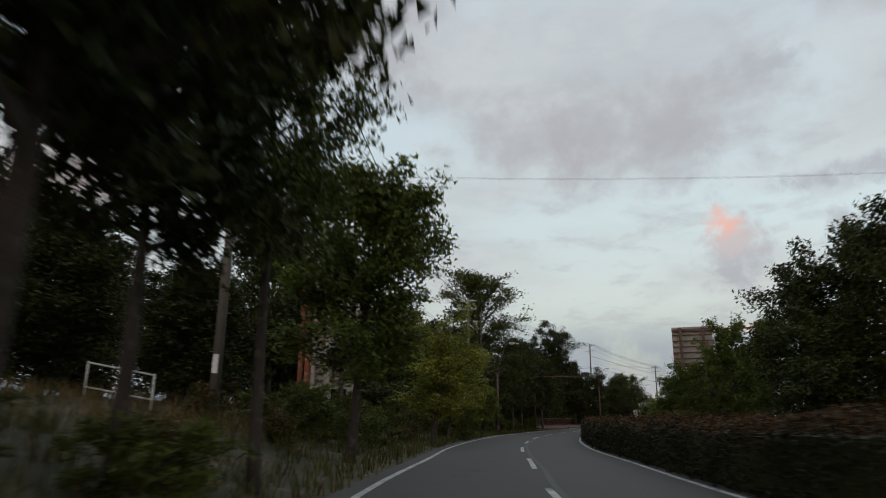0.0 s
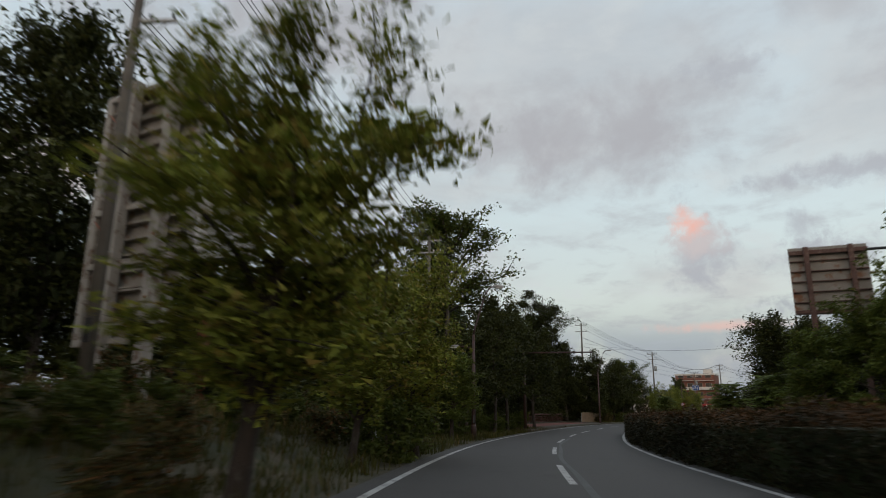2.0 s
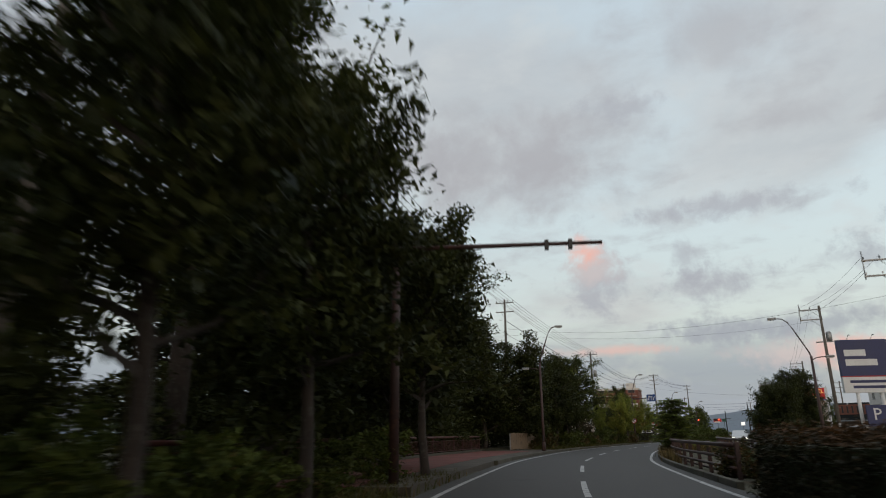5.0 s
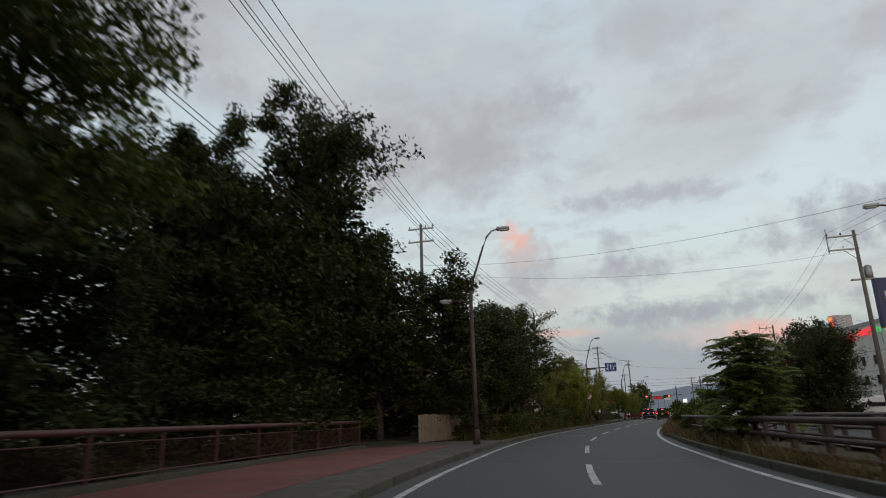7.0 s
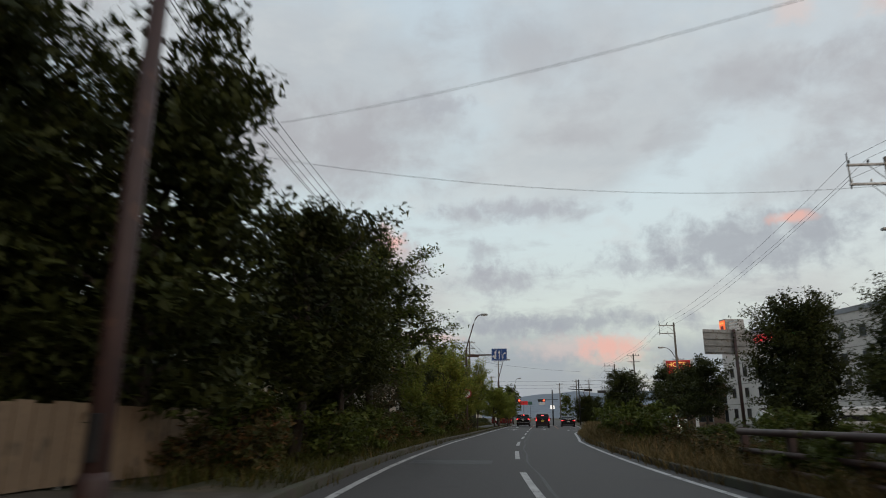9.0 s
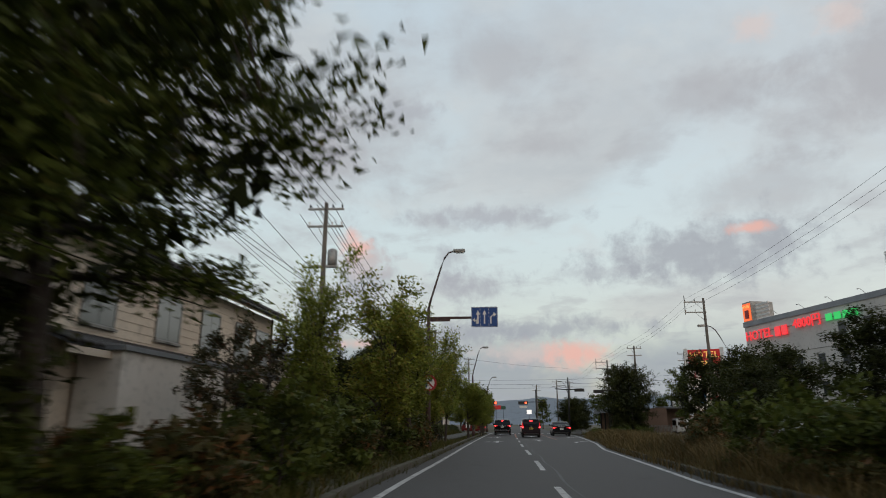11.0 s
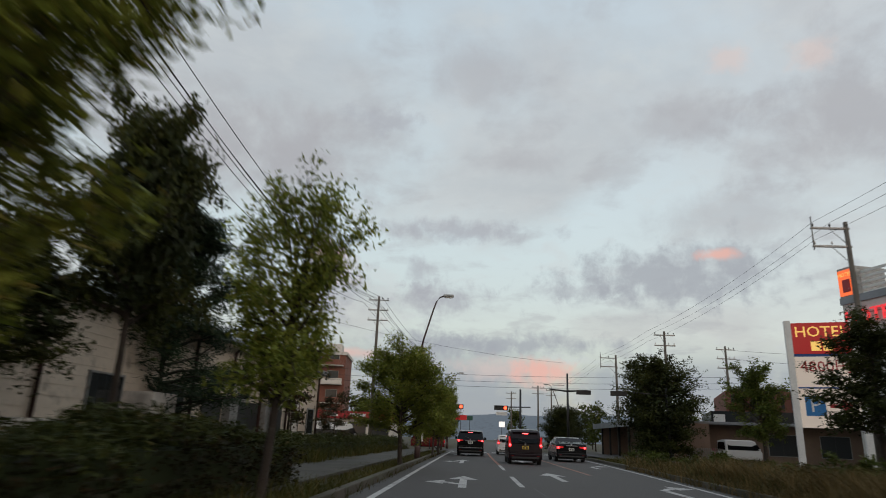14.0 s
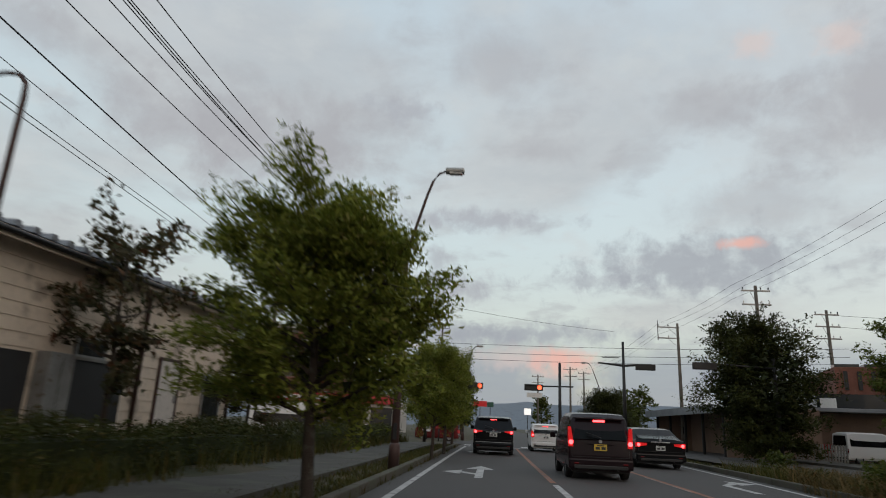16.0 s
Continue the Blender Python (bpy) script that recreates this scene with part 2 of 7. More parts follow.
RIB = mat("weathered_sheet_steel", (0.30, 0.275, 0.245), (0.22, 0.20, 0.175), 0.9, 0.75, 0.2, 0.1, spot=(0.20, 0.10, 0.055), spotted=0.64)
BOARD_WHITE = mat("faded_white_board", (0.66, 0.65, 0.62), (0.58, 0.56, 0.53), 0.6, 0.6, 0.05, spot=(0.40, 0.36, 0.31), spotted=0.7)
RAIL_WHITE = mat("chalky_white_pipe", (0.50, 0.49, 0.46), (0.40, 0.38, 0.35), 2.0, 0.6, 0.1, spot=(0.22, 0.14, 0.09), spotted=0.66)
SIDING = mat("cream_siding", (0.64, 0.54, 0.43), (0.56, 0.47, 0.375), 0.5, 0.8, 0.1, spot=(0.30, 0.25, 0.20), spotted=0.68)
WALL_PALE = mat("pale_render", (0.62, 0.58, 0.53), (0.55, 0.51, 0.46), 0.4, 0.85, 0.2, spot=(0.36, 0.33, 0.29), spotted=0.66)
HOTEL_WALL = mat("hotel_render", (0.52, 0.50, 0.48), (0.47, 0.45, 0.43), 0.3, 0.8, 0.1, spot=(0.38, 0.36, 0.34), spotted=0.7)
TILE = mat("roof_tiles", (0.06, 0.058, 0.06), (0.085, 0.08, 0.08), 2.0, 0.6, 0.3)
BRICKY = mat("brown_brick_cladding", (0.21, 0.08, 0.053), (0.165, 0.063, 0.043), 1.2, 0.85, 0.3, spot=(0.22, 0.11, 0.08), spotted=0.65)
TANWALL = mat("tan_render", (0.22, 0.145, 0.105), (0.175, 0.115, 0.085), 0.6, 0.85, 0.2)
METAL_ROOF = mat("grey_sheet_roof", (0.24, 0.25, 0.27), (0.19, 0.20, 0.215), 0.7, 0.45, 0.1, 0.4)
RIB_PALE = mat("pale_weathered_steel", (0.36, 0.33, 0.29), (0.27, 0.245, 0.215), 1.4, 0.75, 0.2, 0.2, spot=(0.17, 0.12, 0.09), spotted=0.62)
RUBBER = mat("tyre_rubber", (0.018, 0.018, 0.018), (0.028, 0.027, 0.026), 8.0, 0.9, 0.3)
RIM = mat("wheel_alloy", (0.35, 0.35, 0.36), (0.25, 0.25, 0.26), 8.0, 0.35, 0.0, 0.9)
NAVY = mat("navy_sign_face", (0.020, 0.025, 0.085), (0.024, 0.030, 0.10), 0.6, 0.5, 0.0)
BLUE = mat("road_sign_blue", (0.004, 0.046, 0.19), (0.006, 0.052, 0.22), 0.8, 0.55, 0.0)
SIGN_RED = mat("sign_red", (0.38, 0.020, 0.024), (0.31, 0.018, 0.022), 0.8, 0.45, 0.0)
SIGN_WHITE = mat("sign_white", (0.70, 0.69, 0.67), (0.62, 0.61, 0.59), 0.8, 0.5, 0.0)
BLACK = mat("black_plastic", (0.012, 0.012, 0.013), (0.02, 0.02, 0.02), 5.0, 0.5, 0.05)
CABLE = mat("cable_sheath", (0.015, 0.015, 0.017), (0.022, 0.022, 0.024), 5.0, 0.7, 0.0)
GLASS_DARK = glossy("dark_tinted_glass", (0.006, 0.0065, 0.007), 0.04, 0.0, spec=0.3)
CURTAIN = glossy("curtained_pane", (0.27, 0.28, 0.27), 0.05, 0.2, spec=0.4)
PANE = glossy("window_pane", (0.025, 0.028, 0.03), 0.04, 0.2, spec=0.4)
CAR_BLACK = glossy("black_car_paint", (0.006, 0.006, 0.007))
CAR_PURPLE = glossy("dark_plum_car_paint", (0.014, 0.007, 0.009))
CAR_WHITE = glossy("white_car_paint", (0.62, 0.61, 0.60))
CAR_RED = glossy("dark_red_car_paint", (0.12, 0.02, 0.02))
TAIL = glow("lit_tail_lamp", (0.85, 0.010, 0.013), 0.38)
BRAKE = glow("lit_brake_lamp", (1.0, 0.045, 0.05), 8.0)
RED_LENS = glossy("red_lens", (0.12, 0.006, 0.006), 0.1)
SIGNAL_RED = glow("lit_red_signal", (1.0, 0.09, 0.035), 3.4)
NEON_RED = glow("lit_red_letters", (1.0, 0.05, 0.06), 0.75)
NEON_GREEN = glow("lit_green_letters", (0.05, 0.8, 0.18), 0.55)
NEON_ORANGE = glow("lit_orange_box", (1.0, 0.16, 0.04), 0.9)
LED_WHITE = glow("lit_white_sign", (1.0, 0.95, 0.9), 0.9)
HEAD = glow("lit_headlamp", (1.0, 0.93, 0.8), 5.0)
PLATE_Y = mat("yellow_plate", (0.60, 0.40, 0.04), (0.55, 0.36, 0.04), 6.0, 0.5, 0.0)
PLATE_W = mat("white_plate", (0.62, 0.62, 0.60), (0.55, 0.55, 0.53), 6.0, 0.5, 0.0)
# distance haze is mixed straight into the hills' pale blue colour
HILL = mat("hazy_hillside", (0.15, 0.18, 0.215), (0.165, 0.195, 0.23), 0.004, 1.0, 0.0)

LEAF_GREEN = leafy("leaves_green", (0.040, 0.055, 0.010), (0.074, 0.090, 0.016), (0.14, 0.11, 0.035), 0.06)
LEAF_MID = leafy("leaves_fresh_green", (0.060, 0.085, 0.016), (0.112, 0.138, 0.026), (0.15, 0.13, 0.04), 0.06, 0.3)
LEAF_LIGHT = leafy("leaves_light_green", (0.105, 0.142, 0.023), (0.195, 0.215, 0.036), (0.22, 0.19, 0.065), 0.10, 0.33)
LEAF_YELLOW = leafy("leaves_yellowing", (0.125, 0.16, 0.024), (0.21, 0.22, 0.036), (0.25, 0.18, 0.045), 0.22)
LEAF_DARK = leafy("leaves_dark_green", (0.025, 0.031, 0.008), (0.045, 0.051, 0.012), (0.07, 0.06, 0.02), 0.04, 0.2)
# near-black leaf colour that stands for the shade inside crowns and hedges
LEAF_SHADE = leafy("leaves_inner_shade", (0.016, 0.022, 0.008), (0.028, 0.036, 0.012), (0.05, 0.045, 0.016), 0.04, 0.1)
LEAF_PINE = leafy("pine_needles", (0.018, 0.034, 0.018), (0.032, 0.052, 0.026), (0.06, 0.05, 0.03), 0.05, 0.15)
LEAF_REDDISH = leafy("leaves_reddish", (0.035, 0.042, 0.018), (0.065, 0.055, 0.025), (0.12, 0.055, 0.03), 0.2)
# hedge tops keep their rusty tint; the sides' shade is put into a darker colour
HEDGE_TOP = leafy("hedge_rusty_top", (0.020, 0.016, 0.006), (0.052, 0.027, 0.009), (0.10, 0.043, 0.013), 0.35, 0.15)
HEDGE_SIDE_SHADE = leafy("hedge_leaves_side_shade", (0.014, 0.015, 0.006), (0.026, 0.022, 0.008), (0.05, 0.03, 0.011), 0.15, 0.15)
HEDGE_GREEN = leafy("hedge_leaves_green", (0.030, 0.040, 0.010), (0.055, 0.062, 0.015), (0.10, 0.075, 0.025), 0.12, 0.2)
HEDGE_LEAF = leafy("hedge_leaves_turning", (0.035, 0.048, 0.015), (0.085, 0.07, 0.025), (0.17, 0.075, 0.03), 0.3, 0.25)
GRASS_GREEN = leafy("grass_green", (0.042, 0.048, 0.010), (0.075, 0.072, 0.017), (0.15, 0.095, 0.034), 0.18, 0.3)
GRASS_DRY = leafy("grass_dry", (0.075, 0.063, 0.022), (0.145, 0.098, 0.038), (0.22, 0.14, 0.055), 0.3, 0.3)
PANEL = mat("precast_panel", (0.23, 0.16, 0.10), (0.18, 0.125, 0.08), 0.8, 0.85, 0.2, spot=(0.12, 0.09, 0.06), spotted=0.63)
TEAL = mat("dark_green_sign_paint", (0.016, 0.075, 0.05), (0.02, 0.09, 0.06), 2.0, 0.5, 0.0)
SIGN_AZURE = mat("sign_light_blue", (0.02, 0.15, 0.38), (0.025, 0.17, 0.42), 1.0, 0.5, 0.0)
LIT_RED = glow("lit_red_panel", (0.62, 0.018, 0.022), 0.22)
LIT_FACE = glow("lit_white_panel", (0.95, 0.80, 0.68), 0.28)


# ---- builders ----
def part(name, bm, material, parent=None, label=""):
    """Links a bmesh as one mesh object, under a thing or a part where one is given."""
    me = bpy.data.meshes.new(name)
    bm.to_mesh(me)
    bm.free()
    me.materials.append(material)
    ob = new(name, me)
    ob.parent = parent
    return tagged(ob, label)


def raw(name, verts, faces, material, parent=None, label="", smooth_=False):
    me = bpy.data.meshes.new(name)
    if isinstance(verts, np.ndarray) and isinstance(faces, np.ndarray):
        k = faces.shape[1]
        me.vertices.add(len(verts))
        me.vertices.foreach_set("co", verts.astype(np.float32).ravel())
        me.loops.add(faces.size)
        me.loops.foreach_set("vertex_index", faces.astype(np.int32).ravel())
        me.polygons.add(len(faces))
        me.polygons.foreach_set("loop_start", np.arange(len(faces), dtype=np.int32) * k)
        me.polygons.foreach_set("loop_total", np.full(len(faces), k, dtype=np.int32))
        me.update(calc_edges=True)
    else:
        me.from_pydata(verts, [], faces)
    me.materials.append(material)
    if smooth_:
        me.shade_smooth()
    ob = new(name, me)
    ob.parent = parent
    return tagged(ob, label)


def thing(name, label, category, m=None, group="", kind=""):
    ob = new(name)
    ob.empty_display_size = 0.2
    if m is not None:
        ob.matrix_basis = m
    return tagged(ob, label, category, group, kind)


def box(bm, x0, x1, y0, y1, z0, z1, bevel=0.0, m=None):
    g = bmesh.ops.create_cube(bm, size=1.0, matrix=Matrix.Translation(((x0 + x1) / 2, (y0 + y1) / 2, (z0 + z1) / 2)) @ Matrix.Diagonal((abs(x1 - x0), abs(y1 - y0), abs(z1 - z0), 1)))
    vs = g["verts"]
    if bevel:
        es = list({e for v in vs for e in v.link_edges})
        r = bmesh.ops.bevel(bm, geom=es, offset=bevel, segments=2, affect="EDGES", profile=0.6)
        vs = list({v for f in r["faces"] for v in f.verts} | {v for v in vs if v.is_valid})
    if m is not None:
        bmesh.ops.transform(bm, matrix=m, verts=[v for v in vs if v.is_valid])
    return bm


def boxed(x0, x1, y0, y1, z0, z1, bevel=0.0, m=None):
    return box(bmesh.new(), x0, x1, y0, y1, z0, z1, bevel, m)


def tubes(paths, sides=6):
    """Verts and faces of round bars: each a list of points and of radii."""
    vs, fs = [], []
    for pts, radii in paths:
        pts = [Vector(p) for p in pts]
        base, n = len(vs), len(pts)
        for i, p in enumerate(pts):
            d = (pts[min(i + 1, n - 1)] - pts[max(i - 1, 0)]).normalized()
            a = d.cross(Vector((0, 0, 1)) if abs(d.z) < 0.9 else Vector((1, 0, 0))).normalized()
            b = d.cross(a)
            r = radii if isinstance(radii, (int, float)) else radii[i]
            for k in range(sides):
                q = 2 * math.pi * k / sides
                vs.append(p + (a * math.cos(q) + b * math.sin(q)) * r)
        for i in range(n - 1):
            for k in range(sides):
                j = (k + 1) % sides
                fs.append((base + i * sides + k, base + i * sides + j, base + (i + 1) * sides + j, base + (i + 1) * sides + k))
        fs.append(tuple(base + k for k in reversed(range(sides))))
        fs.append(tuple(base + (n - 1) * sides + k for k in range(sides)))
    return [tuple(v) for v in vs], fs


def bar(name, pts, r, material, parent=None, label="", sides=8):
    v, f = tubes([(pts, r)], sides)
    return raw(name, v, f, material, parent, label, True)


def letters(name, text, size, material, parent, m, label="", thick=0.02):
    cu = bpy.data.curves.new(name, "FONT")
    cu.body, cu.size, cu.extrude, cu.align_x, cu.align_y = text, size, thick, "CENTER", "CENTER"
    cu.resolution_u = 2
    tmp = new(name, cu)
    dep = bpy.context.evaluated_depsgraph_get()
    me = bpy.data.meshes.new_from_object(tmp.evaluated_get(dep))
    bpy.data.objects.remove(tmp)
    me.materials.clear()
    me.materials.append(material)
    ob = new(name, me)
    ob.parent, ob.matrix_basis = parent, m
    return tagged(ob, label)


# ---- the line of the road ----
LINE = [(62, -140), (51.5, -125), (41.1, -110.6), (34.4, -101.3), (29.5, -93.5), (25.4, -87), (22.0, -80.9), (18.08, -73.2), (14.53, -65.3), (11.2, -56.5), (8.25, -47.7), (5.9, -39), (3.39, -28.2), (2.1, -19.6), (1.45, -14.5), (0.75, -6), (0.42, 4), (0.38, 13.5), (0.5, 20), (0.72, 37), (1.05, 54.6), (1.5, 75), (2.1, 95), (4.0, 150), (12, 420)]
LX, LY = np.array([p[0] for p in LINE], float), np.array([p[1] for p in LINE], float)
LS = np.gradient(LX, LY)


def cx(y):
    y = np.asarray(y, float)
    i = np.clip(np.searchsorted(LY, y) - 1, 0, len(LY) - 2)
    h = LY[i + 1] - LY[i]
    s = (y - LY[i]) / h
    out = (2 * s**3 - 3 * s**2 + 1) * LX[i] + (s**3 - 2 * s**2 + s) * h * LS[i] + (3 * s**2 - 2 * s**3) * LX[i + 1] + (s**3 - s**2) * h * LS[i + 1]
    out = np.where(y < LY[0], LX[0] + (y - LY[0]) * LS[0], out)
    return np.where(y > LY[-1], LX[-1] + (y - LY[-1]) * LS[-1], out)


def normal(y):
    s = (cx(np.asarray(y) + 0.5) - cx(np.asarray(y) - 0.5))
    k = 1 / np.sqrt(1 + s * s)
    return k, -s * k


def fall(y):
    """The road falls gently towards the bridge."""
    return 0.68 * np.clip((-45 - np.asarray(y, float)) / 66, 0, 2) ** 1.4


def at(y, off, z=0.0):
    nx, ny = normal(y)
    return Vector((float(cx(y) + off * nx), float(y + off * ny), float(fall(y) + z)))


def heading(y):
    """The turn about z that makes +y run along the road."""
    s = float(cx(y + 0.5) - cx(y - 0.5))
    return -math.degrees(math.atan(s))


def station(x, y):
    """Where a place lies along the road, and how far to its right."""
    x, y = np.asarray(x, float), np.asarray(y, float)
    q = y.copy()
    for _ in range(14):
        nx, ny = normal(q)
        q = np.clip(q + np.clip(((x - cx(q)) * -ny + (y - q) * nx) * nx, -20, 20) * 0.7, -200, 450)
    nx, ny = normal(q)
    return q, (x - cx(q)) * nx + (y - q) * ny


def ease(v, a, b):
    t = np.clip((v - a) / (b - a), 0, 1)
    return t * t * (3 - 2 * t)


def land(x, y):
    """Height of the ground."""
    q, off = station(x, y)
    h = fall(np.clip(q, -150, 400))
    high = 1 - ease(q, -76, -60)
    h = h + high * (1.0 * ease(-off, 4.6, 9) + 0.8 * ease(-off, 9, 15))
    bridge = ease(q, -50, -46) * (1 - ease(q, -15, -11))
    h = h + (1 - high) * 0.25 * ease(-off, 4.5, 9) * (1 - bridge)
    h = h + 0.12 * ease(off, 3.4, 5.0) * (1 - ease(q, -45, -38))
    near = ease(-off, 3.3, 3.9) + ease(off, 2.9, 3.6)
    dip = 0.10 * (1 - np.clip(near, 0, 1)) + 0.12 * ease(off, 6.6, 7.4) * (1 - ease(off, 16, 17.5)) * (1 - ease(q, 100, 110))
    return h - dip - 0.015


def ground_at(x, y):
    return float(land(np.array([x]), np.array([y]))[0])


def right_edge(y):
    return float(np.interp(y, (-200, 14, 20.5, 32, 42, 53.5, 63.6, 70, 400), (3.05, 3.05, 3.3, 3.75, 4.75, 5.45, 5.95, 6.2, 6.2)))


def strip(name, ys, left, right, z, material, parent=None, label="", thick=0.0):
    """A ribbon along the road between two offsets, which may be functions of y."""
    vs, fs = [], []
    lo, hi = (left if callable(left) else lambda y: left), (right if callable(right) else lambda y: right)
    for y in ys:
        for o in (lo(y), hi(y)):
            vs.append(at(y, o, z))
        if thick:
            for o in (hi(y), lo(y)):
                vs.append(at(y, o, z - thick))
    k = 4 if thick else 2
    for i in range(len(ys) - 1):
        a, b = i * k, (i + 1) * k
        if thick:
            for j in range(4):
                fs.append((a + j, a + (j + 1) % 4, b + (j + 1) % 4, b + j))
        else:
            fs.append((a, a + 1, b + 1, b))
    if thick:
        fs += [(3, 2, 1, 0), tuple(len(vs) - 4 + j for j in range(4))]
    return raw(name, [tuple(v) for v in vs], fs, material, parent, label)


def steps(a, b, d=2.0):
    n = max(1, round((b - a) / d))
    return [a + (b - a) * i / n for i in range(n + 1)]


# ---- the setting ----
gx = np.unique(np.r_[np.linspace(-3200, -300, 8), np.linspace(-300, -70, 10), np.linspace(-70, 90, 97), np.linspace(90, 320, 10), np.linspace(320, 3200, 8)])
gy = np.unique(np.r_[np.linspace(-3000, -300, 8), np.linspace(-300, -160, 8), np.linspace(-160, 130, 176), np.linspace(130, 420, 20), np.linspace(420, 3600, 10)])
GX, GY = np.meshgrid(gx, gy)
GZ = land(GX.ravel(), GY.ravel()).reshape(GX.shape)
rough_land = np.random.default_rng(4).normal(0, 0.03, GX.shape) * (np.abs(station(GX.ravel(), GY.ravel())[1].reshape(GX.shape)) > 6)
GZ = np.where((np.abs(GX) > 200) | (GY < -200) | (GY > 420), -0.1, GZ + rough_land)
idx = np.arange(GX.size).reshape(GX.shape)
quads = np.stack([idx[:-1, :-1], idx[:-1, 1:], idx[1:, 1:], idx[1:, :-1]], -1).reshape(-1, 4)
tagged(raw("ground", np.stack([GX, GY, GZ], -1).reshape(-1, 3), quads, SOIL, smooth_=True), "dark soil with trodden grass along the road", "ground", kind="structure")

road = tagged(strip("road", steps(-160, 400), lambda y: -3.6, lambda y: right_edge(y) + 0.42, 0.0, ASPHALT), "worn grey asphalt carriageway with a patched seam", "road", kind="structure")
far_road = tagged(strip("road", steps(-160, 400), lambda y: right_edge(y) + 3.4 if y > 40 else 7.6, lambda y: right_edge(y) + 9.6 if y > 40 else 13.9, 0.0, ASPHALT), "worn grey asphalt of the oncoming carriageway", "road", kind="structure")
cross_road = tagged(strip("road", steps(88.5, 99.5, 5.5), -90, 90, 0.002, ASPHALT), "asphalt of the crossing street at the lights", "road", kind="structure")
strip("edge_line", steps(-150, 84), -3.22, -3.08, 0.004, WHITE_LINE, road, "worn solid white edge line")
strip("edge_line", steps(-150, 84), lambda y: right_edge(y) - 0.07, lambda y: right_edge(y) + 0.07, 0.004, WHITE_LINE, road, "worn solid white edge line")
strip("tar_seam", steps(-150, -58, 1.0), lambda y: 0.13 + 0.04 * math.sin(y * 0.7), lambda y: 0.25 + 0.04 * math.sin(y * 0.7 + 0.4), 0.006, SEAM, road, "black tar-filled joint between lanes")
strip("tar_seam", steps(-14, 44, 1.0), lambda y: 0.26 + 0.04 * math.sin(y * 0.8), lambda y: 0.31 + 0.04 * math.sin(y * 0.8 + 0.5), 0.004, SEAM, road, "black tar-filled joint between lanes")
for yj in (-23.2, -16.9):
    strip("bridge_joint", [yj, yj + 0.16], -3.6, 3.5, 0.004, SEAM, road, "dark rubber expansion joint of the bridge")
for a, b in ((-3.0, -1.6), (-120, -118)):
    strip("asphalt_patch", [a, b], -2.9, -0.7, 0.003, SEAM, road, "dark repair patch")

# lane dashes, 4.6 m long every 9.2 m
dash_y = [17.46 + 9.0 * k for k in range(5)]
yy = 17.46
while yy > -150:
    nx_ = float(normal(yy)[0])
    yy -= 9.2 * nx_
    dash_y.append(yy)
for y0 in sorted(dash_y):
    k = float(normal(y0)[0])
    strip("lane_dash", steps(y0, y0 + 4.6 * k, 1.2), -0.07, 0.07, 0.005, WHITE_LINE, road)
for y0 in (58, 66.7, 75.4):
    strip("lane_dash", [y0, y0 + 4.6], 2.93, 3.07, 0.005, WHITE_LINE, road)
strip("lane_line", steps(58.6, 84), -0.07, 0.07, 0.005, ORANGE_LINE, road, "solid orange no-change line")
strip("lane_line", steps(52, 84), 2.95, 3.09, 0.006, ORANGE_LINE, road, "solid orange no-change line")
strip("stop_line", [84.5, 84.95], -3.0, 6.1, 0.005, WHITE_LINE, road, "white stop line")
for k in range(11):
    strip("crossing_bar", [86.1, 88.2], -3.4 + k * 0.95, -2.95 + k * 0.95, 0.006, WHITE_LINE, road)


def arrow(y, off, turn, name="lane_arrow"):
    """A painted lane arrow: straight, and to one side."""
    bm = bmesh.new()

    def poly(ps):
        bm.faces.new([bm.verts.new((*at(y + q, off + p, 0.006),)) for p, q in ps])

    if turn == 0:
        poly([(-0.10, 0), (0.10, 0), (0.10, 3.0), (-0.10, 3.0)])
        poly([(-0.45, 3.0), (0.45, 3.0), (0, 4.9)])
    elif turn < 0:
        poly([(-0.10, 0), (0.10, 0), (0.10, 3.2), (-0.10, 3.2)])
        poly([(-0.42, 3.2), (0.42, 3.2), (0, 4.9)])
        poly([(-0.10, 1.0), (-0.10, 1.5), (-0.5, 2.1), (-0.5, 1.6)])
        poly([(-0.5, 1.1), (-0.5, 2.7), (-1.0, 1.7)])
    else:
        poly([(-0.10, 0), (0.10, 0), (0.10, 2.2), (-0.10, 2.2)])
        poly([(-0.10, 2.2), (0.10, 2.2), (0.55, 2.9), (0.5, 3.4)])
        poly([(0.5, 2.5), (0.5, 3.9), (1.15, 3.2)])
    part(name, bm, WHITE_LINE, road, "worn white painted lane arrow")


arrow(43.4, -1.5, -1), arrow(59.0, -1.75, -1), arrow(73.5, -1.7, -1)
arrow(47.5, 1.5, 0), arrow(62.5, 1.5, 0)
arrow(43.2, 3.75, 1), arrow(58.5, 4.6, 1)

# kerbs: blocks laid end to end
KERB_ME = {}


def kerb_run(ys, off, parent_label, h=0.16, w=0.18):
    run = tagged(new("kerb"), parent_label, "kerb", kind="structure")
    o = off if callable(off) else (lambda y: off)
    for a, b in zip(ys[:-1], ys[1:]):
        p, q = at(a, o(a)), at(b, o(b))
        length = (q - p).length
        key = round(length, 1)
        if key not in KERB_ME:
            bm = boxed(-w / 2, w / 2, 0.008, key - 0.008, -0.12, h, 0.025)
            me = bpy.data.meshes.new("kerb_block")
            bm.to_mesh(me)
            bm.free()
            me.materials.append(KERB)
            KERB_ME[key] = me
        ob = new("kerb_block", KERB_ME[key])
        ob.parent = run
        v = q - p
        ob.matrix_basis = Matrix.Translation(p) @ Matrix.Rotation(math.atan2(-v.x, v.y), 4, "Z")
    return run


